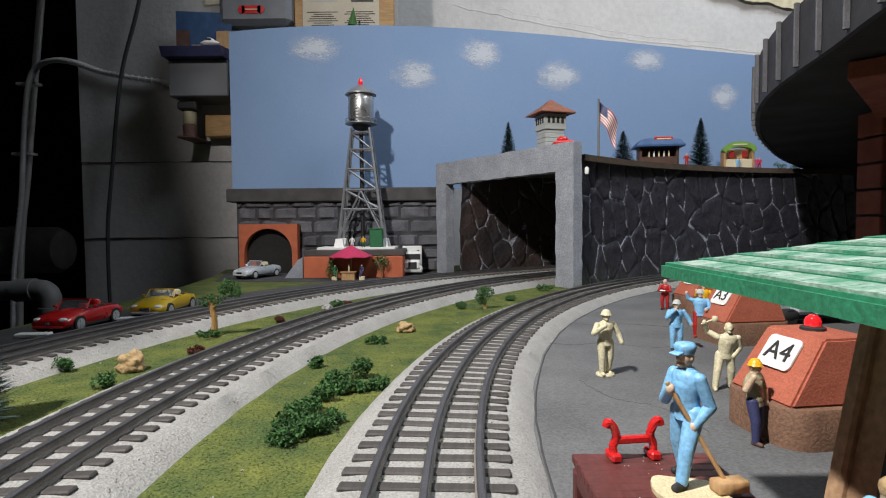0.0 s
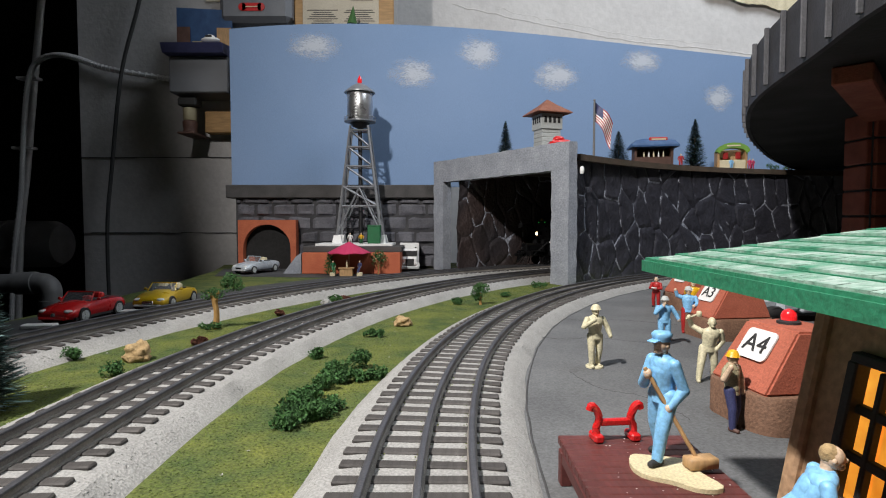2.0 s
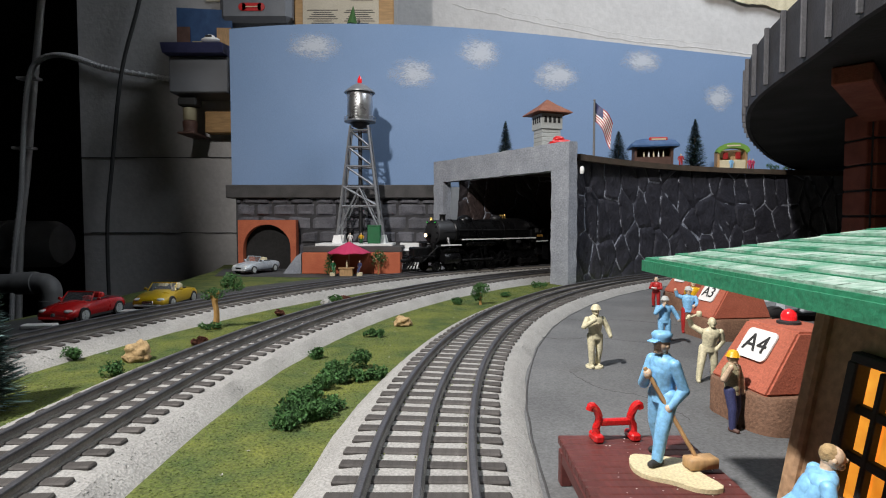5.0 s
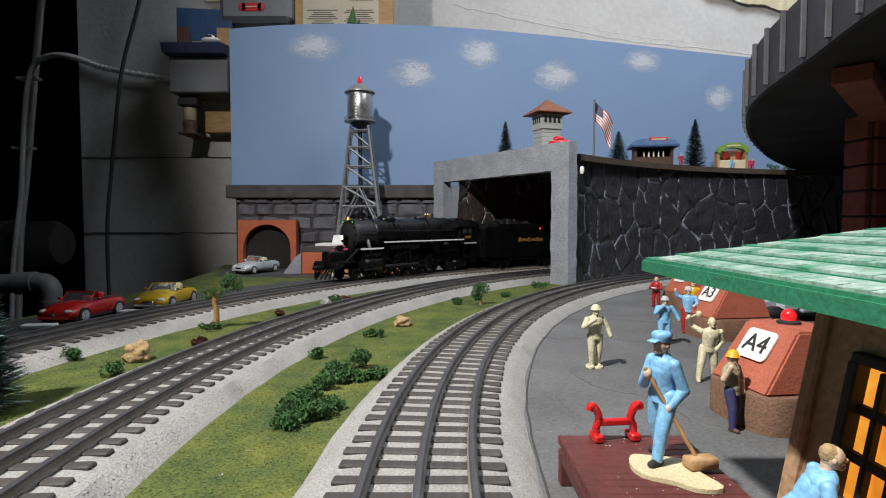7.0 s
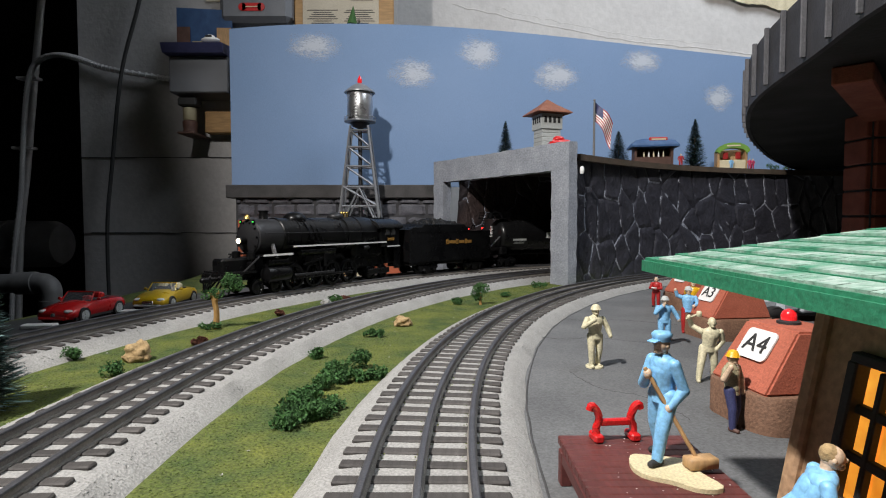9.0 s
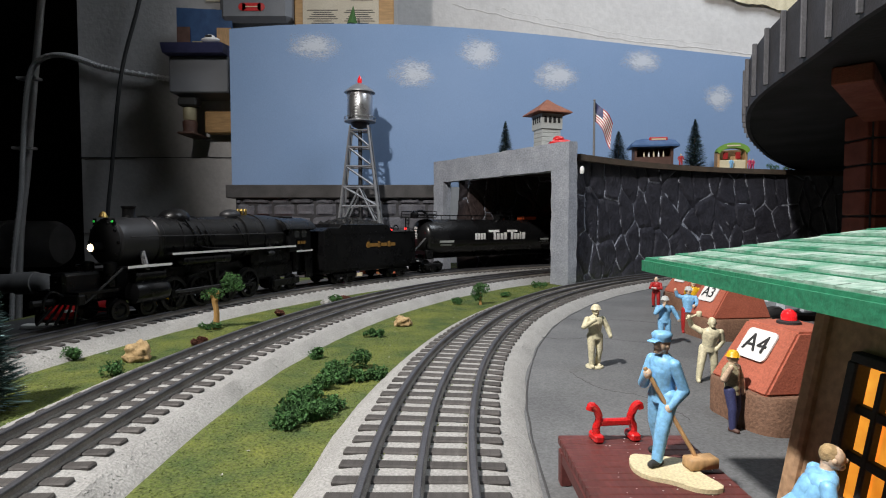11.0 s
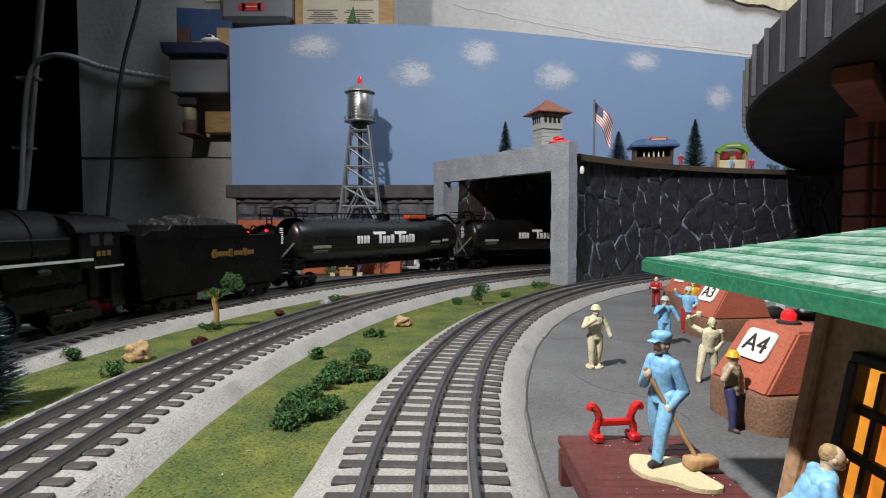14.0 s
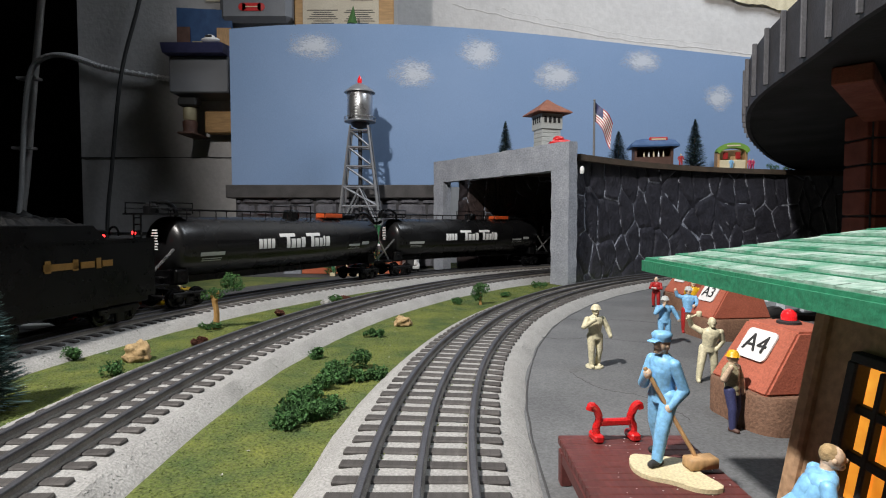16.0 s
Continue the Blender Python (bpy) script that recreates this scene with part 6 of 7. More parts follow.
part("case_body", Shape().box((-0.3650, FX - 0.020, 0.500), (0.140, 0.040, 0.075), ch=0.010), SHELFGREY, cb)
part("label", Shape().lathe([(0.0075, 0), (0.0075, 0.001)], (-0.388, FX - 0.0415, 0.4895), 16, axis="y").lathe([(0.0075, 0), (0.0075, 0.001)], (-0.352, FX - 0.0415, 0.4895), 16, axis="y").box((-0.370, FX - 0.0410, 0.4895), (0.036, 0.001, 0.015)), RED, cb, "red oval label", smooth=0)
part("label_bar", Shape().box((-0.370, FX - 0.0422, 0.4895), (0.024, 0.0006, 0.0018)), CREAM, cb)
nb = thing("notice_board", "pine board with a printed paper sheet", "notice board")
part("board", Shape().box((-0.196, FX - 0.008, 0.510), (0.196, 0.016, 0.110), ch=0.002), PINE, nb)
part("paper", Shape().box((-0.202, FX - 0.0168, 0.510), (0.150, 0.001, 0.106)), PAPER, nb, "printed cream sheet", smooth=0)
for k in range(10):
    for col in (0, 1):
        part("print_bar", Shape().box((-0.238 + 0.073 * col, FX - 0.0176, 0.492 - 0.0042 * k), (0.060 - 0.008 * ((k * 3 + col) % 4), 0.0004, 0.0014)), GREYBLK, nb, smooth=0)
part("print_block", Shape().box((-0.235, FX - 0.0176, 0.524), (0.052, 0.0004, 0.022)), SIDING, nb, smooth=0)
part("print_block", Shape().box((-0.160, FX - 0.0176, 0.524), (0.044, 0.0004, 0.026)), GREYBLK, nb, smooth=0)
single("green_pennant", Shape().cone((-0.1740, 1.066, 0.452), (-0.1715, 1.066, 0.486), 0.010, 0.0006, 8), LEAF, "small dark green cone behind the sky board", "cone tree")
wallbox("paper_note", "yellow paper note on the wall", "note", -0.475, -0.425, 0.515, 0.545, 0.002, PAPER, 0.0)

pp = thing("conduit_pipe", "galvanised conduit pipe with flexible metal hose", "conduit")
part("pipe", Shape().tube(arcs([(-0.862, 1.22, 0.70), (-0.880, 1.22, 0.54), (-0.900, 1.22, 0.38), (-0.921, 1.22, 0.20), (-0.944, 1.22, 0.02), (-0.962, 1.22, -0.3)], 6), 0.0075, 12), PIPE, pp)
path = arcs([(-0.948, 1.19, -0.20), (-0.937, 1.19, -0.02), (-0.916, 1.19, 0.128), (-0.908, 1.19, 0.22), (-0.900, 1.19, 0.311), (-0.884, 1.185, 0.385), (-0.8586, 1.18, 0.4169), (-0.8022, 1.15, 0.4193), (-0.735, 1.112, 0.402), (-0.6631, 1.106, 0.3783), (-0.5429, 1.106, 0.3585)], 22)
part("flexible_hose", Shape().tube(path, 0.0048, 8), PIPE, pp)
rg = Shape()
for k in range(2, len(path) - 2, 2):
    d = (path[k + 1] - path[k - 1]).normalized() * 0.0016
    rg.cone(path[k] - d, path[k] + d, 0.0060, n=8)
tagged(part("hose_ribs", rg, PIPE, pp), kind="stuff")
for z in (0.235, 0.385):
    part("clamp", Shape().box((-0.915 + (0.016 if z > 0.3 else 0), 1.205, z), (0.045, 0.02, 0.006), ch=0.001), PIPE, pp)
cable = thing("black_cable", "black cable hanging down the block wall", "cable")
part("cord", Shape().tube(arcs([(-0.560, 1.085, 0.66), (-0.590, 1.085, 0.505), (-0.629, 1.085, 0.365), (-0.653, 1.085, 0.178), (-0.665, 1.085, 0.066), (-0.6656, 1.085, -0.07), (-0.660, 1.085, -0.2)], 8), 0.0036, 8), INK, cable)
duct = thing("round_duct", "large dark grey round duct in the recess", "duct")
part("duct_body", Shape().lathe([(0.02, -0.900), (0.046, -0.904), (0.055, -0.92), (0.055, -1.02), (0.057, -1.022), (0.057, -1.03), (0.055, -1.032), (0.055, -1.45)], (0, 1.30, 0.022), 28, axis="x"), PVC, duct)
dp = thing("drain_pipe", "grey plastic drain pipe with elbow", "pipe")
part("run", Shape().tube(arcs([(-0.86, 0.82, -0.026), (-0.68, 0.82, -0.020), (-0.612, 0.82, -0.0175), (-0.598, 0.82, -0.0195), (-0.591, 0.82, -0.028), (-0.590, 0.82, -0.046), (-0.590, 0.82, -0.14)], 8), 0.0145, 14), PVC, dp)
part("elbow_collar", Shape().cone((-0.590, 0.82, -0.044), (-0.590, 0.82, -0.062), 0.0170, n=16).cone((-0.640, 0.82, -0.0190), (-0.612, 0.82, -0.0178), 0.0170, n=16), PVC, dp)
ins = thing("wall_insulation", "cream folded insulation over the top of the wall", "insulation", kind="structure")
sh = Shape()
vs = []
for i in range(121):
    for j in range(9):
        x = 0.68 + 0.8 * i / 120
        z = 0.656 - 0.2 * (x - 0.688) + 0.13 * j / 8
        vs.append((x, 1.436 - 0.016 * abs(noise.noise((x * 42, z * 3, 2))) - 0.004 * noise.noise((x * 120, z * 20, 5)), z + 0.01 * noise.noise((x * 20, 0, 0))))
sh.add(vs, [(i * 9 + j, (i + 1) * 9 + j, (i + 1) * 9 + j + 1, i * 9 + j + 1) for i in range(120) for j in range(8)])
part("batt", sh, CREAM, ins, smooth=60)

# ---- the train ----
SPEED, HEAD = 0.0791, 1.0742
rng = np.random.default_rng(9)


def spoked(r, w, spokes=10, m=0):
    """A wheel with flange and spokes, turning about y."""
    sh = Shape()
    sh.lathe([(r * 0.80, -w / 2), (r, -w / 2), (r, w * 0.3), (r * 1.08, w * 0.3), (r * 1.08, w / 2), (r * 0.80, w / 2), (r * 0.80, -w / 2)], n=28, axis="y", caps=False)
    sh.lathe([(r * 0.24, -w * 0.6), (r * 0.24, w * 0.6)], n=12, axis="y")
    for k in range(spokes):
        a = 2 * math.pi * k / spokes
        sh.cone((math.cos(a) * r * 0.2, 0, math.sin(a) * r * 0.2), (math.cos(a) * r * 0.86, 0, math.sin(a) * r * 0.86), r * 0.07, r * 0.05, 5)
    sh.box((-r * 0.62, 0, 0), (r * 0.30, w * 0.7, r * 0.9))
    return sh


def wheelset(parent, x, r, spokes=0, name="wheelset"):
    ob = part(name, Shape().cone((0, -0.016, 0), (0, 0.016, 0), r * 0.18, n=8), GREYBLK, parent, at=pose(x, 0, r))
    for y in (-0.0165, 0.0165):
        g = 1 if y > 0 else -1
        sh = Shape()
        if spokes:
            w = spoked(r, 0.0042, spokes)
            sh.add([(a, b * -g + y, c) for a, b, c in w.v], w.f)
        else:
            sh.lathe([(r * 1.1, y - g * 0.0018), (r * 1.1, y - g * 0.001), (r, y - g * 0.0009), (r, y + g * 0.002), (r * 0.7, y + g * 0.0021), (r * 0.6, y + g * 0.0010), (r * 0.2, y + g * 0.0022)], n=20, axis="y")
        part("wheel", sh, BLACK, ob)
    ROLLING.append((ob, x, r))
    return ob


ROLLING = []
TRAIN = []


def bars(name, parent, x0, x1, z0, z1, y, k, count=1, gap=0.3, drop=0.0):
    """Plain lettering bars on the side that faces the yard; they read from front to rear."""
    sh = Shape()
    w = (x0 - x1) / count
    for i in range(count):
        a = x0 - i * w
        b = a - w * (1 - gap)
        sh.box(((a + b) / 2, y, (z0 + z1) / 2 + (drop if i % 2 else 0)), (abs(a - b), 0.0008, abs(z1 - z0)))
    return part(name, sh, k, parent, smooth=0)


def truck(parent, x, r=0.0075, base=0.019):
    sh = Shape()
    for y in (-0.0215, 0.0215):
        sh.box((x, y, r + 0.0025), (base + 0.012, 0.003, 0.005), ch=0.0008)
        sh.box((x, y, r - 0.001), (0.008, 0.003, 0.010), ch=0.0008)
        for dx in (-base / 2, base / 2):
            sh.box((x + dx, y, r), (0.0055, 0.0038, 0.0065), ch=0.001)
        for dx in (-0.0022, 0.0, 0.0022):
            sh.cone((x + dx, y, r - 0.003), (x + dx, y, r + 0.003), 0.0009, n=6)
    sh.box((x, 0, r + 0.004), (0.008, 0.044, 0.003), ch=0.0006)
    part("truck_frame", sh, BLACK, parent)
    for dx in (-base / 2, base / 2):
        wheelset(parent, x + dx, r)


def locomotive():
    """Origin under the boiler, 0.11 behind the headlight; forward is +x."""
    e = thing("steam_locomotive", "black toy steam locomotive with lit headlight and white-edged running boards", "locomotive")

    def X(d):
        return 0.11 - d
    # boiler
    bz = 0.0575
    sh = Shape().lathe([(0.0185, X(0.225)), (0.0225, X(0.20)), (0.0225, X(0.16)), (0.0205, X(0.13)), (0.0195, X(0.055)), (0.0203, X(0.054)), (0.0203, X(0.050)), (0.0192, X(0.049))], (0, 0, bz), 36, axis="x")
    for d in (0.075, 0.10, 0.125, 0.15, 0.175):
        r = 0.0200 if d < 0.13 else 0.0228
        part("boiler_band", Shape().lathe([(r, X(d)), (r + 0.0004, X(d) + 0.0002), (r + 0.0004, X(d) + 0.0018), (r, X(d) + 0.002)], (0, 0, bz), 36, axis="x"), BLACK, e)
    part("boiler", sh, BLACK, e, "black banded boiler")
    part("smokebox", Shape().lathe([(0.0190, X(0.052)), (0.0190, X(0.022)), (0.0182, X(0.019)), (0.0165, X(0.018)), (0.0165, X(0.017)), (0.012, X(0.0155)), (0.006, X(0.014)), (0.001, X(0.0138))], (0, 0, bz), 36, axis="x"), GREYBLK, e, "graphite grey smokebox")
    door = Shape()
    for k in range(10):
        a = 2 * math.pi * k / 10
        door.box((X(0.0168), 0.0150 * math.cos(a), bz + 0.0150 * math.sin(a)), (0.003, 0.002, 0.002), ch=0.0004)
    part("door_clamp", door, BLACK, e)
    # headlight
    hl = part("headlight", Shape().lathe([(0.0036, X(0.018)), (0.0040, X(0.007)), (0.0043, X(0.0065)), (0.0038, X(0.0060))], (0, 0, 0.0538), 18, axis="x"), BLACK, e)
    part("lens", Shape().ball((X(0.0060), 0, 0.0538), (0.0016, 0.0028, 0.0028), 14), HEADLIGHT, hl, "lit warm headlight lens")
    for y in (-0.0095, 0.0095):
        mk = part("marker_lamp", Shape().cone((X(0.017), y, 0.0705), (X(0.017), y, 0.0752), 0.0015, 0.0012, 10), BLACK, e)
        part("lens", Shape().ball((X(0.0155), y + 0.0008, 0.073), 0.0009, 8), GREENGLOW, mk, "green marker lens")
    part("bell", Shape().lathe([(0.0034, 0), (0.003, 0.0012), (0.0022, 0.003), (0.0012, 0.0042), (0.0003, 0.0046)], (X(0.0165), 0, 0.0760), 14), BRASS, e, "small brass bell")
    part("smokestack", Shape().lathe([(0.0062, 0.0), (0.0046, 0.003), (0.0046, 0.0085), (0.0054, 0.0095), (0.0054, 0.0105), (0.004, 0.0105)], (X(0.038), 0, bz + 0.0170), 18), BLACK, e)
    part("sand_dome", Shape().ball((X(0.082), 0, bz + 0.0175), (0.0135, 0.0125, 0.0095), 20), BLACK, e)
    part("steam_dome", Shape().ball((X(0.149), 0, bz + 0.0215), (0.0105, 0.0095, 0.0062), 20), GREYBLK, e)
    w = Shape()
    for d in (0.159, 0.164, 0.169):
        w.lathe([(0.0014, 0), (0.0014, 0.004), (0.0020, 0.0045), (0.0016, 0.006), (0.0003, 0.0065)], (X(d), 0.001, bz + 0.0222), 10)
    part("safety_valve", w, BRASS, e, "row of brass valves")
    for g in (-1, 1):
        part("handrail", Shape().tube([(X(d), g * (0.0212 if d < 0.13 else 0.0235), bz + 0.004) for d in (0.022, 0.05, 0.1, 0.13, 0.2)], 0.0005, 6), GREYBLK, e)
        part("feed_pipe", Shape().tube(arcs([(X(0.08), g * 0.014, bz + 0.017), (X(0.085), g * 0.0205, bz + 0.004), (X(0.09), g * 0.022, bz - 0.006), (X(0.13), g * 0.0235, bz - 0.009)], 5), 0.0009, 6), BLACK, e)
        # running boards with a white edge
        lo = part("front_board", Shape().box((X(0.0335), g * 0.0225, 0.0395), (0.039, 0.009, 0.0014)), BLACK, e)
        part("white_edge", Shape().box((X(0.0335), g * 0.0272, 0.0395), (0.039, 0.0006, 0.0019)), WHITE, lo, "white painted board edge")
        hi = part("running_board", Shape().box((X(0.1365), g * 0.0215, 0.0472), (0.163, 0.009, 0.0014)), BLACK, e)
        part("white_edge", Shape().box((X(0.1365), g * 0.0262, 0.0472), (0.163, 0.0006, 0.0017)), WHITE, hi, "white painted board edge")
        cb = part("cab_board", Shape().box((X(0.2325), g * 0.0235, 0.0415), (0.029, 0.007, 0.0014)), BLACK, e)
        part("white_edge", Shape().box((X(0.2325), g * 0.0272, 0.0415), (0.029, 0.0006, 0.0015)), WHITE, cb, "white painted board edge")
        part("air_tank", Shape().lathe([(0.001, X(0.125)), (0.0048, X(0.122)), (0.0048, X(0.068)), (0.001, X(0.065))], (0, g * 0.020, 0.0405), 14, axis="x"), BLACK, e)
        cyl = part("cylinder", Shape().lathe([(0.002, X(0.052)), (0.0078, X(0.051)), (0.0086, X(0.049)), (0.0086, X(0.024)), (0.0078, X(0.022)), (0.002, X(0.020))], (0, g * 0.0205, 0.0195), 18, axis="x").lathe([(0.002, X(0.050)), (0.0052, X(0.049)), (0.0052, X(0.022)), (0.002, X(0.021))], (0, g * 0.0205, 0.0315), 14, axis="x"), BLACK, e)
        part("steam_pipe", Shape().cone((X(0.035), g * 0.0215, 0.0345), (X(0.035), g * 0.0165, 0.050), 0.0024, 0.0022, 10), STEEL, cyl, "bright angled steam pipe")
        part("main_rod", Shape().box((X(0.088), g * 0.0252, 0.0165), (0.062, 0.0016, 0.0024), ch=0.0005), GREYBLK, e, "dull steel drive rod")
        part("side_rod", Shape().box((X(0.108), g * 0.0232, 0.0135), (0.092, 0.0016, 0.0026), ch=0.0005), BLACK, e)
        vg = Shape().box((X(0.086), g * 0.0245, 0.030), (0.03, 0.0016, 0.002), tilt=(0, 0.18, 0)).box((X(0.096), g * 0.0240, 0.026), (0.002, 0.0016, 0.018), tilt=(0, 0.2, 0)).box((X(0.104), g * 0.0240, 0.030), (0.004, 0.002, 0.014))
        part("valve_gear", vg, BLACK, e)
        part("ladder", Shape().tube([(X(0.014), g * 0.0215, 0.0385), (X(-0.014), g * 0.0195, 0.0165)], 0.0009, 6), GREYBLK, e)
    part("frame", Shape().box((X(0.10), 0, 0.026), (0.24, 0.016, 0.022), ch=0.002), BLACK, e)
    part("firebox", Shape().box((X(0.19), 0, 0.040), (0.06, 0.040, 0.024), ch=0.005), BLACK, e)
    for g in (-1, 1):
        for d, up, r in ((0.094, 0.012, 0.0008), (0.101, 0.008, 0.0011), (0.140, 0.014, 0.0007)):
            br = 0.0204 if d < 0.13 else 0.0229
            part("sand_pipe", Shape().tube(arcs([(X(d - 0.004), g * math.sqrt(br * br - up * up), bz + up), (X(d), g * (br + 0.0006), bz + 0.001), (X(d + 0.006), g * (br - 0.001), bz - 0.009)], 6), r, 6), BLACK, e)
        part("injector", Shape().lathe([(0.0016, -0.005), (0.0026, -0.003), (0.0026, 0.003), (0.0016, 0.005)], (X(0.178), g * 0.0245, 0.0415), 10, axis="x").cone((X(0.178), g * 0.0245, 0.0415), (X(0.178), g * 0.0235, 0.050), 0.0008, n=6), GREYBLK, e)
        part("air_pump", Shape().lathe([(0.002, 0), (0.0044, 0.0006), (0.0044, 0.008), (0.003, 0.0085), (0.003, 0.0105), (0.0044, 0.011), (0.0044, 0.018), (0.002, 0.019)], (X(0.012), g * 0.0115, 0.0245), 14), BLACK, e)
        part("cab_step", Shape().box((X(0.246), g * 0.0225, 0.0250), (0.014, 0.0016, 0.028), ch=0.0004), BLACK, e)
    part("drawbar_frame", Shape().box((X(0.242), 0, 0.0300), (0.030, 0.036, 0.024), ch=0.002), BLACK, e)
    # cab
    cab = part("cab", Shape().box((X(0.228), 0, 0.0555), (0.040, 0.050, 0.029), ch=0.001), BLACK, e, "black cab")
    for g in (-1, 1):
        for d in (0.221, 0.234):
            part("window", Shape().box((X(d), g * 0.0252, 0.0605), (0.009, 0.0008, 0.009), ch=0.0003), DARK, cab)
        bars("number_bars", cab, X(0.222), X(0.237), 0.0490, 0.0525, g * 0.0254, GOLD, 3, 0.25)
    roof = [[(x, 0.027 * math.sin(a), 0.0655 + 0.0125 * math.cos(a)) for a in np.linspace(-1.57, 1.57, 13)] + [(x, 0.022 * math.sin(a), 0.064 + 0.009 * math.cos(a)) for a in np.linspace(1.57, -1.57, 13)] for x in (X(0.255), X(0.202))]
    part("cab_roof", Shape().loft(roof), BLACK, cab)
    part("roof_hatch", Shape().box((X(0.23), 0, 0.0782), (0.018, 0.014, 0.002), ch=0.0006), BLACK, cab)
    # pilot
    sh = Shape().box((X(-0.018), 0, 0.0195), (0.006, 0.046, 0.007), ch=0.001).box((X(-0.004), 0, 0.0235), (0.030, 0.042, 0.002))
    part("pilot_beam", sh, BLACK, e)
    for k in range(9):
        y = -0.020 + 0.005 * k
        part("pilot_bar", Shape().cone((X(-0.020), y, 0.0165), (X(-0.0335 + 0.012 * abs(y) / 0.02), y * 0.95, 0.0035), 0.0009, n=6), BLACK, e)
    part("coupler", Shape().box((X(-0.029), 0, 0.0175), (0.018, 0.005, 0.005), ch=0.0015), BLACK, e)
    part("hose", Shape().tube(arcs([(X(-0.022), 0.010, 0.022), (X(-0.030), 0.011, 0.026), (X(-0.036), 0.012, 0.021), (X(-0.036), 0.012, 0.014)], 5), 0.0009, 6), BLACK, e)
    for d in (0.063, 0.093, 0.123, 0.153):
        wheelset(e, X(d), 0.0140, 12, "driving_wheelset")
    for d in (0.014, 0.038):
        wheelset(e, X(d), 0.0075)
    for d in (0.195, 0.220):
        wheelset(e, X(d), 0.0085)
    for g in (-1, 1):
        part("trailing_frame", Shape().box((X(0.207), g * 0.0215, 0.010), (0.044, 0.003, 0.007), ch=0.001), BLACK, e)
    part("ash_pan", Shape().box((X(0.195), 0, 0.0235), (0.066, 0.030, 0.017), ch=0.002), BLACK, e)
    return e


def tender():
    """Origin 0.348 behind the headlight."""
    e = thing("coal_tender", "black coal tender with gold lettering behind the locomotive", "tender")

    def X(d):
        return 0.348 - d
    side = [(X(0.430), 0.018), (X(0.265), 0.018), (X(0.265), 0.0625), (X(0.273), 0.0665), (X(0.288), 0.0665), (X(0.292), 0.0705), (X(0.372), 0.0705), (X(0.384), 0.0605), (X(0.430), 0.0600)]
    rings = [[(x, y, z) for x, z in side] for y in (-0.0265, -0.0255, 0.0255, 0.0265)]
    rings[0] = [(x * 0.995, -0.0265, z - 0.0006) for x, z in side]
    rings[3] = [(x * 0.995, 0.0265, z - 0.0006) for x, z in side]
    body = part("tank_body", Shape().loft(rings), BLACK, e, "black riveted tender body", smooth=20)
    rv = Shape()
    for g in (-1, 1):
        for z in (0.021, 0.058):
            for k in range(40):
                rv.box((X(0.268 + 0.004 * k), g * 0.0267, z), (0.0009, 0.0006, 0.0009))
        rv.box((X(0.348), g * 0.0266, 0.0600), (0.162, 0.0008, 0.0012))
    part("rivet_strip", rv, BLACK, body, smooth=0)
    coal = Shape()
    gx, gy = 26, 10
    vs = []
    for i in range(gx + 1):
        for j in range(gy + 1):
            u, q = i / gx, j / gy
            zz = 0.069 + 0.0085 * math.sin(math.pi * u) ** 0.6 * math.sin(math.pi * q) ** 0.7 + 0.0016 * rng.normal() * (0 < i < gx and 0 < j < gy)
            vs.append((X(0.292 + 0.082 * u), -0.022 + 0.044 * q, zz))
    coal.add(vs, [(i * (gy + 1) + j, (i + 1) * (gy + 1) + j, (i + 1) * (gy + 1) + j + 1, i * (gy + 1) + j + 1) for i in range(gx) for j in range(gy)])
    part("coal_load", coal, COAL, e, "glinting heap of coal", smooth=0)
    for g in (-1, 1):
        word = part("lettering", Shape().box((X(0.346), g * 0.0269, 0.0445), (0.025, 0.0006, 0.0042)).box((X(0.3365), g * 0.0269, 0.045), (0.004, 0.0006, 0.0075)).box((X(0.3565), g * 0.0269, 0.045), (0.004, 0.0006, 0.0070)).box((X(0.366), g * 0.0269, 0.0445), (0.011, 0.0006, 0.0042)).box((X(0.375), g * 0.0269, 0.045), (0.004, 0.0006, 0.0070)).box((X(0.3825), g * 0.0269, 0.0445), (0.009, 0.0006, 0.0042)), GOLD, e, "gold lettering bars", smooth=0)
    part("hatch", Shape().lathe([(0.0055, 0), (0.0055, 0.004), (0.006, 0.0045), (0.006, 0.006), (0.003, 0.0072)], (X(0.400), 0.004, 0.060), 16), BLACK, e)
    part("filler_ring", Shape().tube([(X(0.415), 0.004 + 0.004 * math.cos(a), 0.0645 + 0.0045 * math.sin(a)) for a in np.linspace(-0.5, 3.64, 14)], 0.0008, 6), BLACK, e)
    for y in (-0.019, 0.019):
        part("marker_lamp", Shape().ball((X(0.388), y, 0.0625), 0.0015, 8), REDGLOW, e, "red marker light")
    part("frame", Shape().box((X(0.348), 0, 0.0155), (0.160, 0.044, 0.006), ch=0.001), BLACK, e)
    for d in (0.258, 0.437):
        part("coupler", Shape().box((X(d), 0, 0.0145), (0.018, 0.006, 0.005), ch=0.001), BLACK, e)
    truck(e, X(0.302), 0.0075, 0.026)
    truck(e, X(0.398), 0.0075, 0.026)
    return e


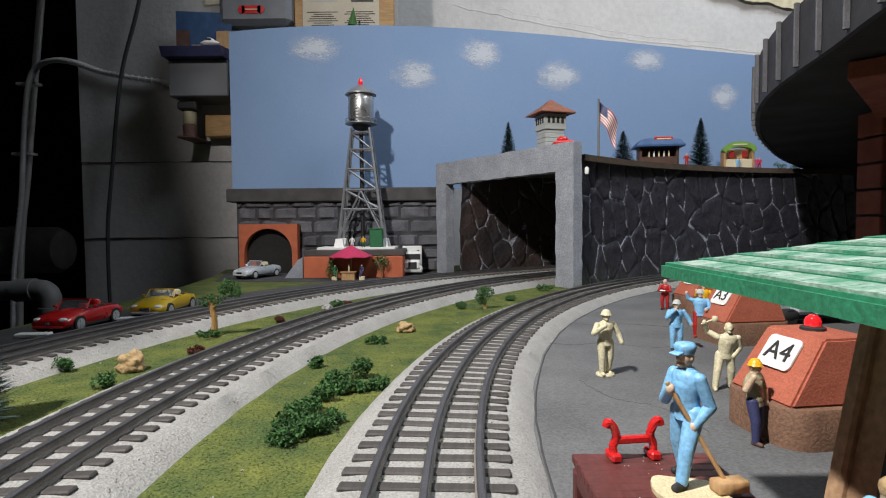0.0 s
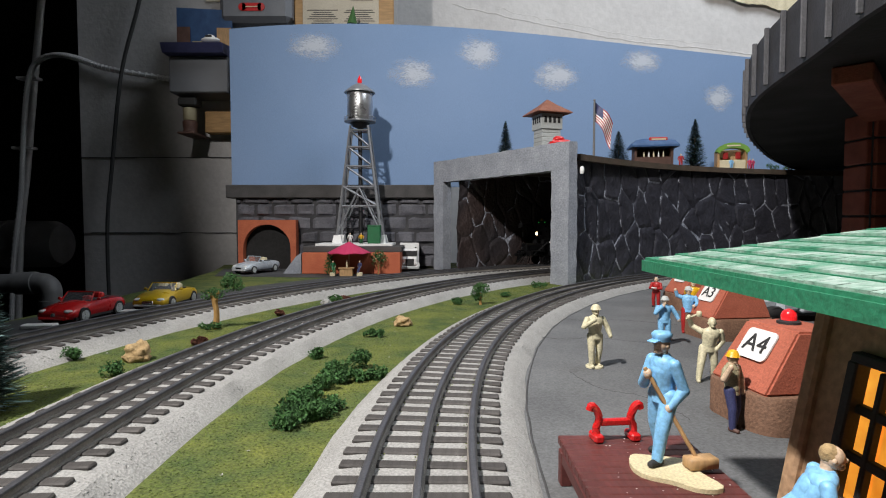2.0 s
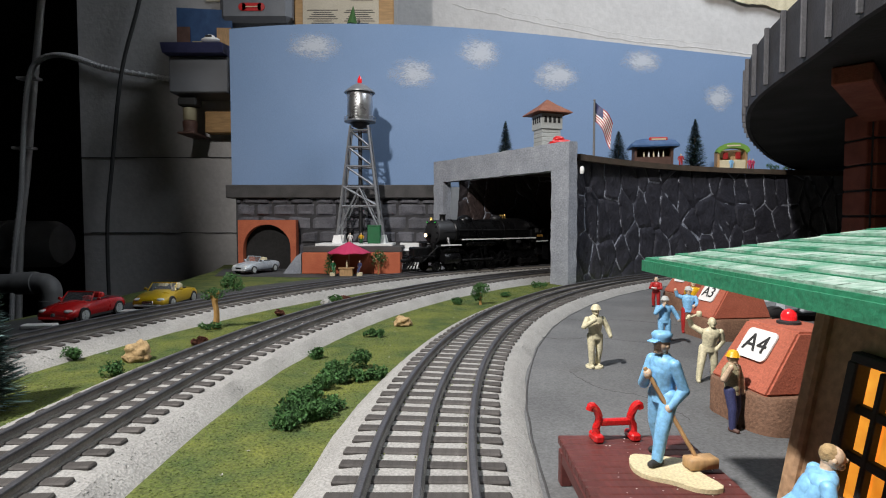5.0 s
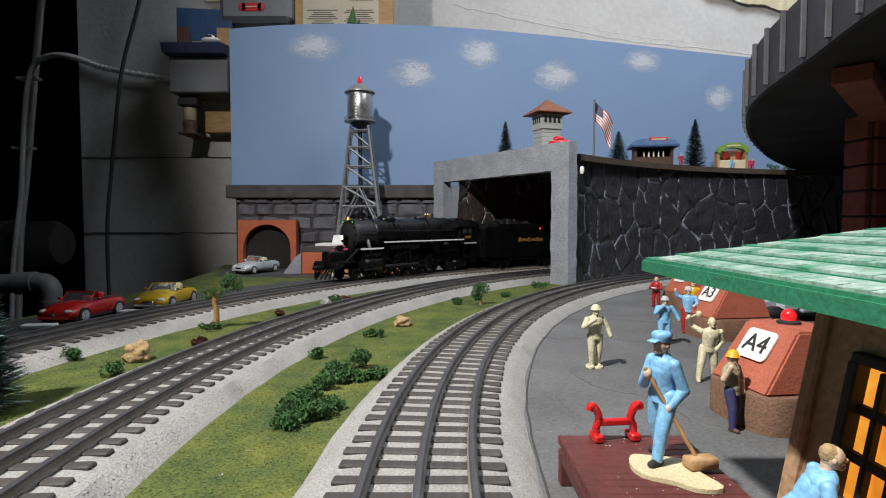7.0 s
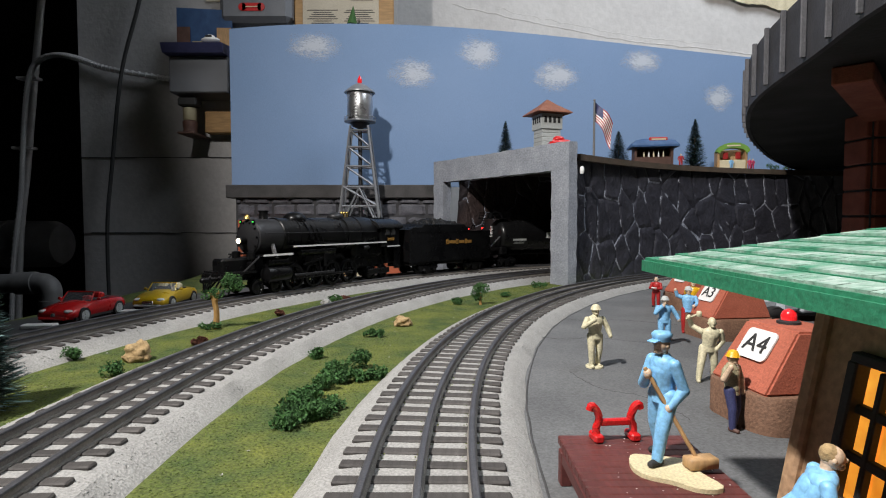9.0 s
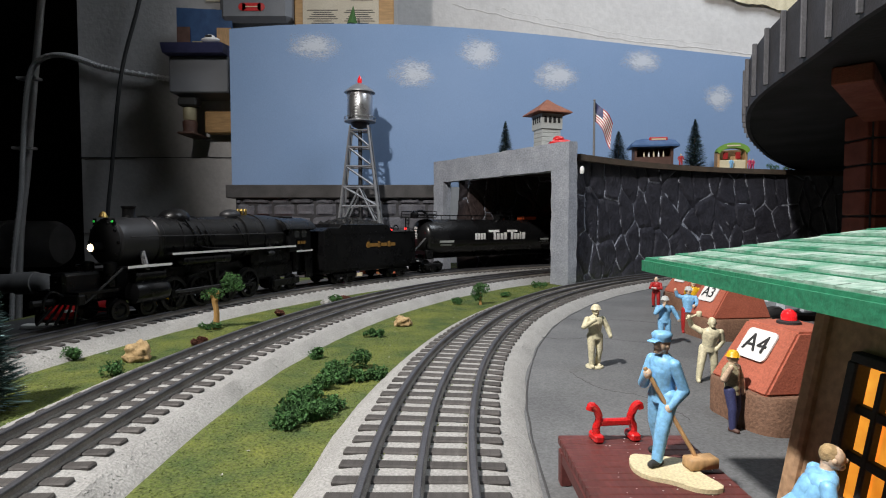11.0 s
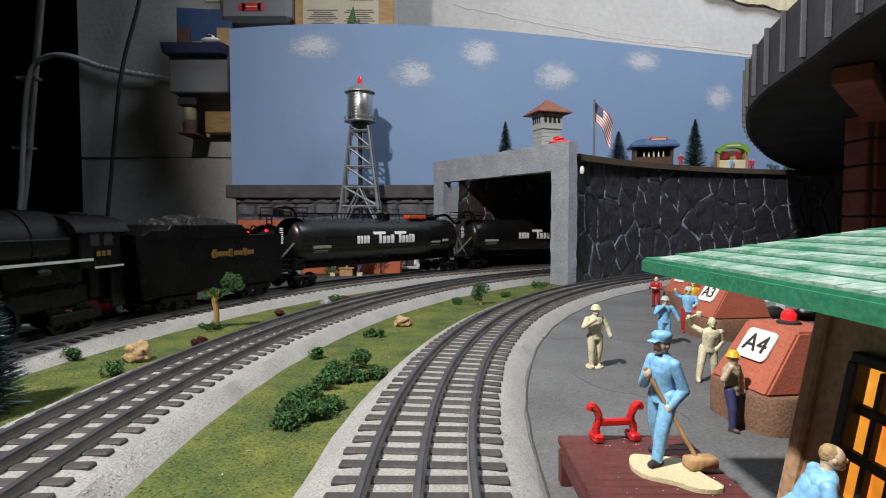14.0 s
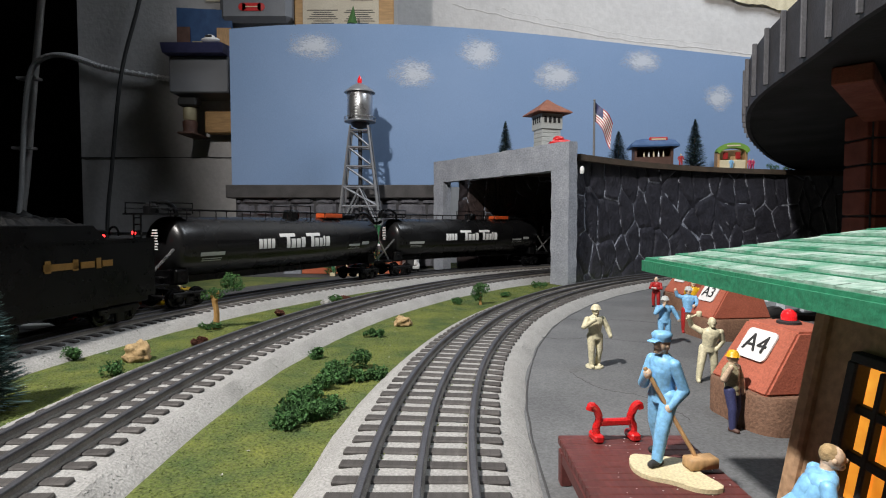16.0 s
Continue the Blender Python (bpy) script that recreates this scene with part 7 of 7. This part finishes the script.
def tank_car():
    """Origin 0.617 behind the headlight, half way along the tank."""
    e = thing("tank_car", "glossy black tank wagon with white lettering and orange hatch box", "tank wagon", "tank wagons")

    def X(d):
        return 0.617 - d
    tz, r = 0.0515, 0.0262
    L0, L1 = X(0.467), X(0.772)
    prof = []
    for k in range(7):
        a = k / 6 * math.pi / 2
        prof.append((max(r * math.sin(a), 0.0004), L0 - 0.011 + 0.011 * (1 - math.cos(a)) * -1 + 0.0))
    prof = [(max(r * math.sin(k / 7 * math.pi / 2), 0.0004), L0 - 0.012 * (1 - math.cos(k / 7 * math.pi / 2))) for k in range(8)]
    prof += [(r, L0 - 0.012 - (L0 - 0.012 - L1 - 0.012) * t) for t in (0.1, 0.5, 0.9)]
    prof += [(max(r * math.cos(k / 7 * math.pi / 2), 0.0004), L1 + 0.012 - 0.012 * math.sin(k / 7 * math.pi / 2)) for k in range(8)]
    tank = part("tank", Shape().lathe(prof, (0, 0, tz), 44, axis="x"), GLOSSBLK, e, "glossy black tank barrel", smooth=40)
    for d in (0.478, 0.756):
        part("saddle", Shape().box((X(d), 0, 0.026), (0.014, 0.040, 0.014), ch=0.002), BLACK, e)
        part("platform", Shape().box((X(0.447 if d < 0.6 else 0.785), 0, 0.0205), (0.028, 0.050, 0.003), ch=0.0005), BLACK, e)
        part("coupler", Shape().box((X(0.432 if d < 0.6 else 0.80), 0, 0.0145), (0.018, 0.006, 0.005), ch=0.001), BLACK, e)
        for g in (-1, 1):
            x = X(0.447 if d < 0.6 else 0.785)
            part("end_brace", Shape().tube([(x + 0.008 * (1 if d < 0.6 else -1), g * 0.021, 0.022), (x - 0.020 * (1 if d < 0.6 else -1), g * 0.024, 0.050)], 0.0012, 6), STEEL if g > 0 else BLACK, e)
        truck(e, X(0.483 if d < 0.6 else 0.752), 0.0078, 0.021)
    part("sill", Shape().box((X(0.617), 0, 0.0225), (0.30, 0.010, 0.007), ch=0.001), BLACK, e)
    # end ladder and platform on the front end
    lad = Shape()
    for y in (0.016, 0.025):
        lad.tube([(X(0.4385), y, 0.020), (X(0.4385), y, 0.0800)], 0.0007, 6)
    for k in range(11):
        lad.tube([(X(0.4385), 0.016, 0.024 + 0.0052 * k), (X(0.4385), 0.025, 0.024 + 0.0052 * k)], 0.0006, 5)
    part("ladder", lad, BLACK, e)
    walkway = Shape().box((X(0.470), 0.0, 0.0795), (0.040, 0.034, 0.0014))
    for y in (-0.016, 0.016):
        walkway.tube([(X(0.452), y, 0.080), (X(0.452), y, 0.0890), (X(0.492), y, 0.0890), (X(0.492), y, 0.080)], 0.0007, 6)
        walkway.tube([(X(0.452), y, 0.0845), (X(0.492), y, 0.0845)], 0.0005, 5)
    part("end_walkway", walkway, BLACK, e, "black railed walkway on the tank top")
    part("valve_cluster", Shape().lathe([(0.006, 0), (0.006, 0.007), (0.004, 0.009), (0.001, 0.0095)], (X(0.462), 0.003, 0.079), 14).tube(arcs([(X(0.462), 0.003, 0.087), (X(0.472), 0.004, 0.090), (X(0.482), 0.004, 0.086), (X(0.485), 0.004, 0.078)], 5), 0.0018, 8), BLACK, e)
    top = Shape()
    for y in (-0.011, 0.011):
        top.tube([(X(0.478), y, 0.0835), (X(0.74), y, 0.0835)], 0.0006, 6)
    for d in np.linspace(0.49, 0.735, 9):
        for y in (-0.011, 0.011):
            top.tube([(X(d), y, 0.0750), (X(d), y, 0.0835)], 0.0005, 5)
    part("top_rail", top, BLACK, e)
    part("dome_hatch", Shape().lathe([(0.009, 0), (0.009, 0.008), (0.0075, 0.010), (0.001, 0.0105)], (X(0.630), 0, 0.0760), 18), BLACK, e)
    cage = Shape()
    for dx in (-0.016, 0.016):
        for y in (-0.014, 0.014):
            cage.tube([(X(0.630) + dx, y, 0.0745), (X(0.630) + dx, y, 0.0905)], 0.0006, 5)
    for y in (-0.014, 0.014):
        cage.tube([(X(0.630) - 0.016, y, 0.0905), (X(0.630) + 0.016, y, 0.0905)], 0.0006, 5)
    part("hatch_cage", cage, BLACK, e)
    part("hatch_box", Shape().box((X(0.690), 0.004, 0.0805), (0.031, 0.016, 0.0055), ch=0.0008), ORANGE, e, "bright orange hatch box")
    part("rear_valves", Shape().box((X(0.725), 0, 0.080), (0.026, 0.014, 0.005), ch=0.001).tube(arcs([(X(0.735), 0, 0.080), (X(0.762), 0.004, 0.084), (X(0.785), 0.004, 0.072), (X(0.800), 0.004, 0.074)], 6), 0.0021, 8), BLACK, e)
    # white lettering as plain shapes that follow the barrel
    def patch(side_of, d0, d1, z0, z1):
        sh = Shape()
        n = 5
        for g in (side_of,):
            vs = []
            for i in range(n + 1):
                zz = z0 + (z1 - z0) * i / n
                y = g * (math.sqrt(r * r - (zz - tz) ** 2) + 0.00035)
                vs += [(X(d0), y, zz), (X(d1), y, zz)]
            sh.add(vs, [(2 * i, 2 * i + 1, 2 * i + 3, 2 * i + 2) for i in range(n)])
        return sh
    for g in (1, -1):
        letters = Shape()
        for d0, d1, z0, z1 in ((0.558, 0.5625, 0.0466, 0.05626), (0.5635, 0.568, 0.0466, 0.05626), (0.569, 0.5735, 0.0466, 0.05626), (0.5745, 0.579, 0.0466, 0.05626),
                               (0.5863, 0.6085, 0.05764, 0.06109), (0.5955, 0.6005, 0.04591, 0.05764), (0.6022, 0.6085, 0.04591, 0.05557), (0.6100, 0.6160, 0.04591, 0.05557), (0.6175, 0.6235, 0.04591, 0.05695),
                               (0.6255, 0.6480, 0.05764, 0.06109), (0.6325, 0.6375, 0.04591, 0.05764), (0.6390, 0.6450, 0.04591, 0.05557), (0.6465, 0.6515, 0.04591, 0.05557), (0.6530, 0.6560, 0.04591, 0.05764), (0.6575, 0.6640, 0.04591, 0.05695)):
            p = patch(g, d0, d1, z0, z1)
            letters.add(p.v, p.f)
        tagged(part("lettering", letters, WHITE, tank, "bold white lettering blocks"), kind="stuff")
        data = Shape()
        for d0, d1, z0, z1 in ((0.492, 0.518, 0.0428, 0.0462), (0.494, 0.515, 0.0400, 0.0408), (0.494, 0.515, 0.0382, 0.0390), (0.700, 0.722, 0.0440, 0.0466), (0.700, 0.722, 0.0410, 0.0416), (0.726, 0.740, 0.0452, 0.0490)):
            p = patch(g, d0, d1, z0, z1)
            data.add(p.v, p.f)
        tagged(part("data_lettering", data, SIDING, tank, "small grey data panels"), kind="stuff")
    side = Shape()
    for k in range(8):
        side.box((X(0.4515), 0.0225, 0.066 - 0.0022 * k), (0.0004, 0.006 + 0.001 * (k % 3), 0.0010))
        side.box((X(0.4400), 0.0205, 0.047 - 0.0028 * k), (0.0004, 0.0042, 0.0018))
    tagged(part("end_lettering", side, WHITE, e, "white stencil bars on the end", smooth=0), kind="stuff")
    part("marker_lamp", Shape().ball((X(0.4395), 0.014, 0.0640), 0.0018, 8), REDGLOW, e, "red marker light")
    return e


loco, coal_tender = locomotive(), tender()
first_tank = tank_car()
TRAIN += [(loco, 0.11), (coal_tender, 0.348), (first_tank, 0.617)]


def repeat_roll(src, dst):
    """Lists the wheelsets of a copied vehicle."""
    for a, b in zip(src.children, dst.children):
        for ob, x, r in list(ROLLING):
            if ob == a:
                ROLLING.append((b, x, r))


for k in (1, 2):
    other = copy_thing(first_tank, Matrix.Identity(4))
    repeat_roll(first_tank, other)
    TRAIN.append((other, 0.617 + 0.3337 * k))


def motions():
    """The train runs out of the tunnel along the outer track; its wheels roll."""
    for ob, d in TRAIN:
        rows = []
        for k in range(65):
            t = k * 0.25
            s = HEAD - SPEED * t + d
            p = along(2, s)
            rows.append((t, Matrix.Translation(p) @ Matrix.Rotation(heading(2, s), 4, "Z")))
        walk(ob, rows)
    for ob, x, r in ROLLING:
        n = 129 if r < 0.012 else 65
        walk(ob, [(16.0 * k / (n - 1), pose(x, 0, r, 0, math.degrees(SPEED * 16.0 * k / (n - 1) / r), 0)) for k in range(n)])


motions()
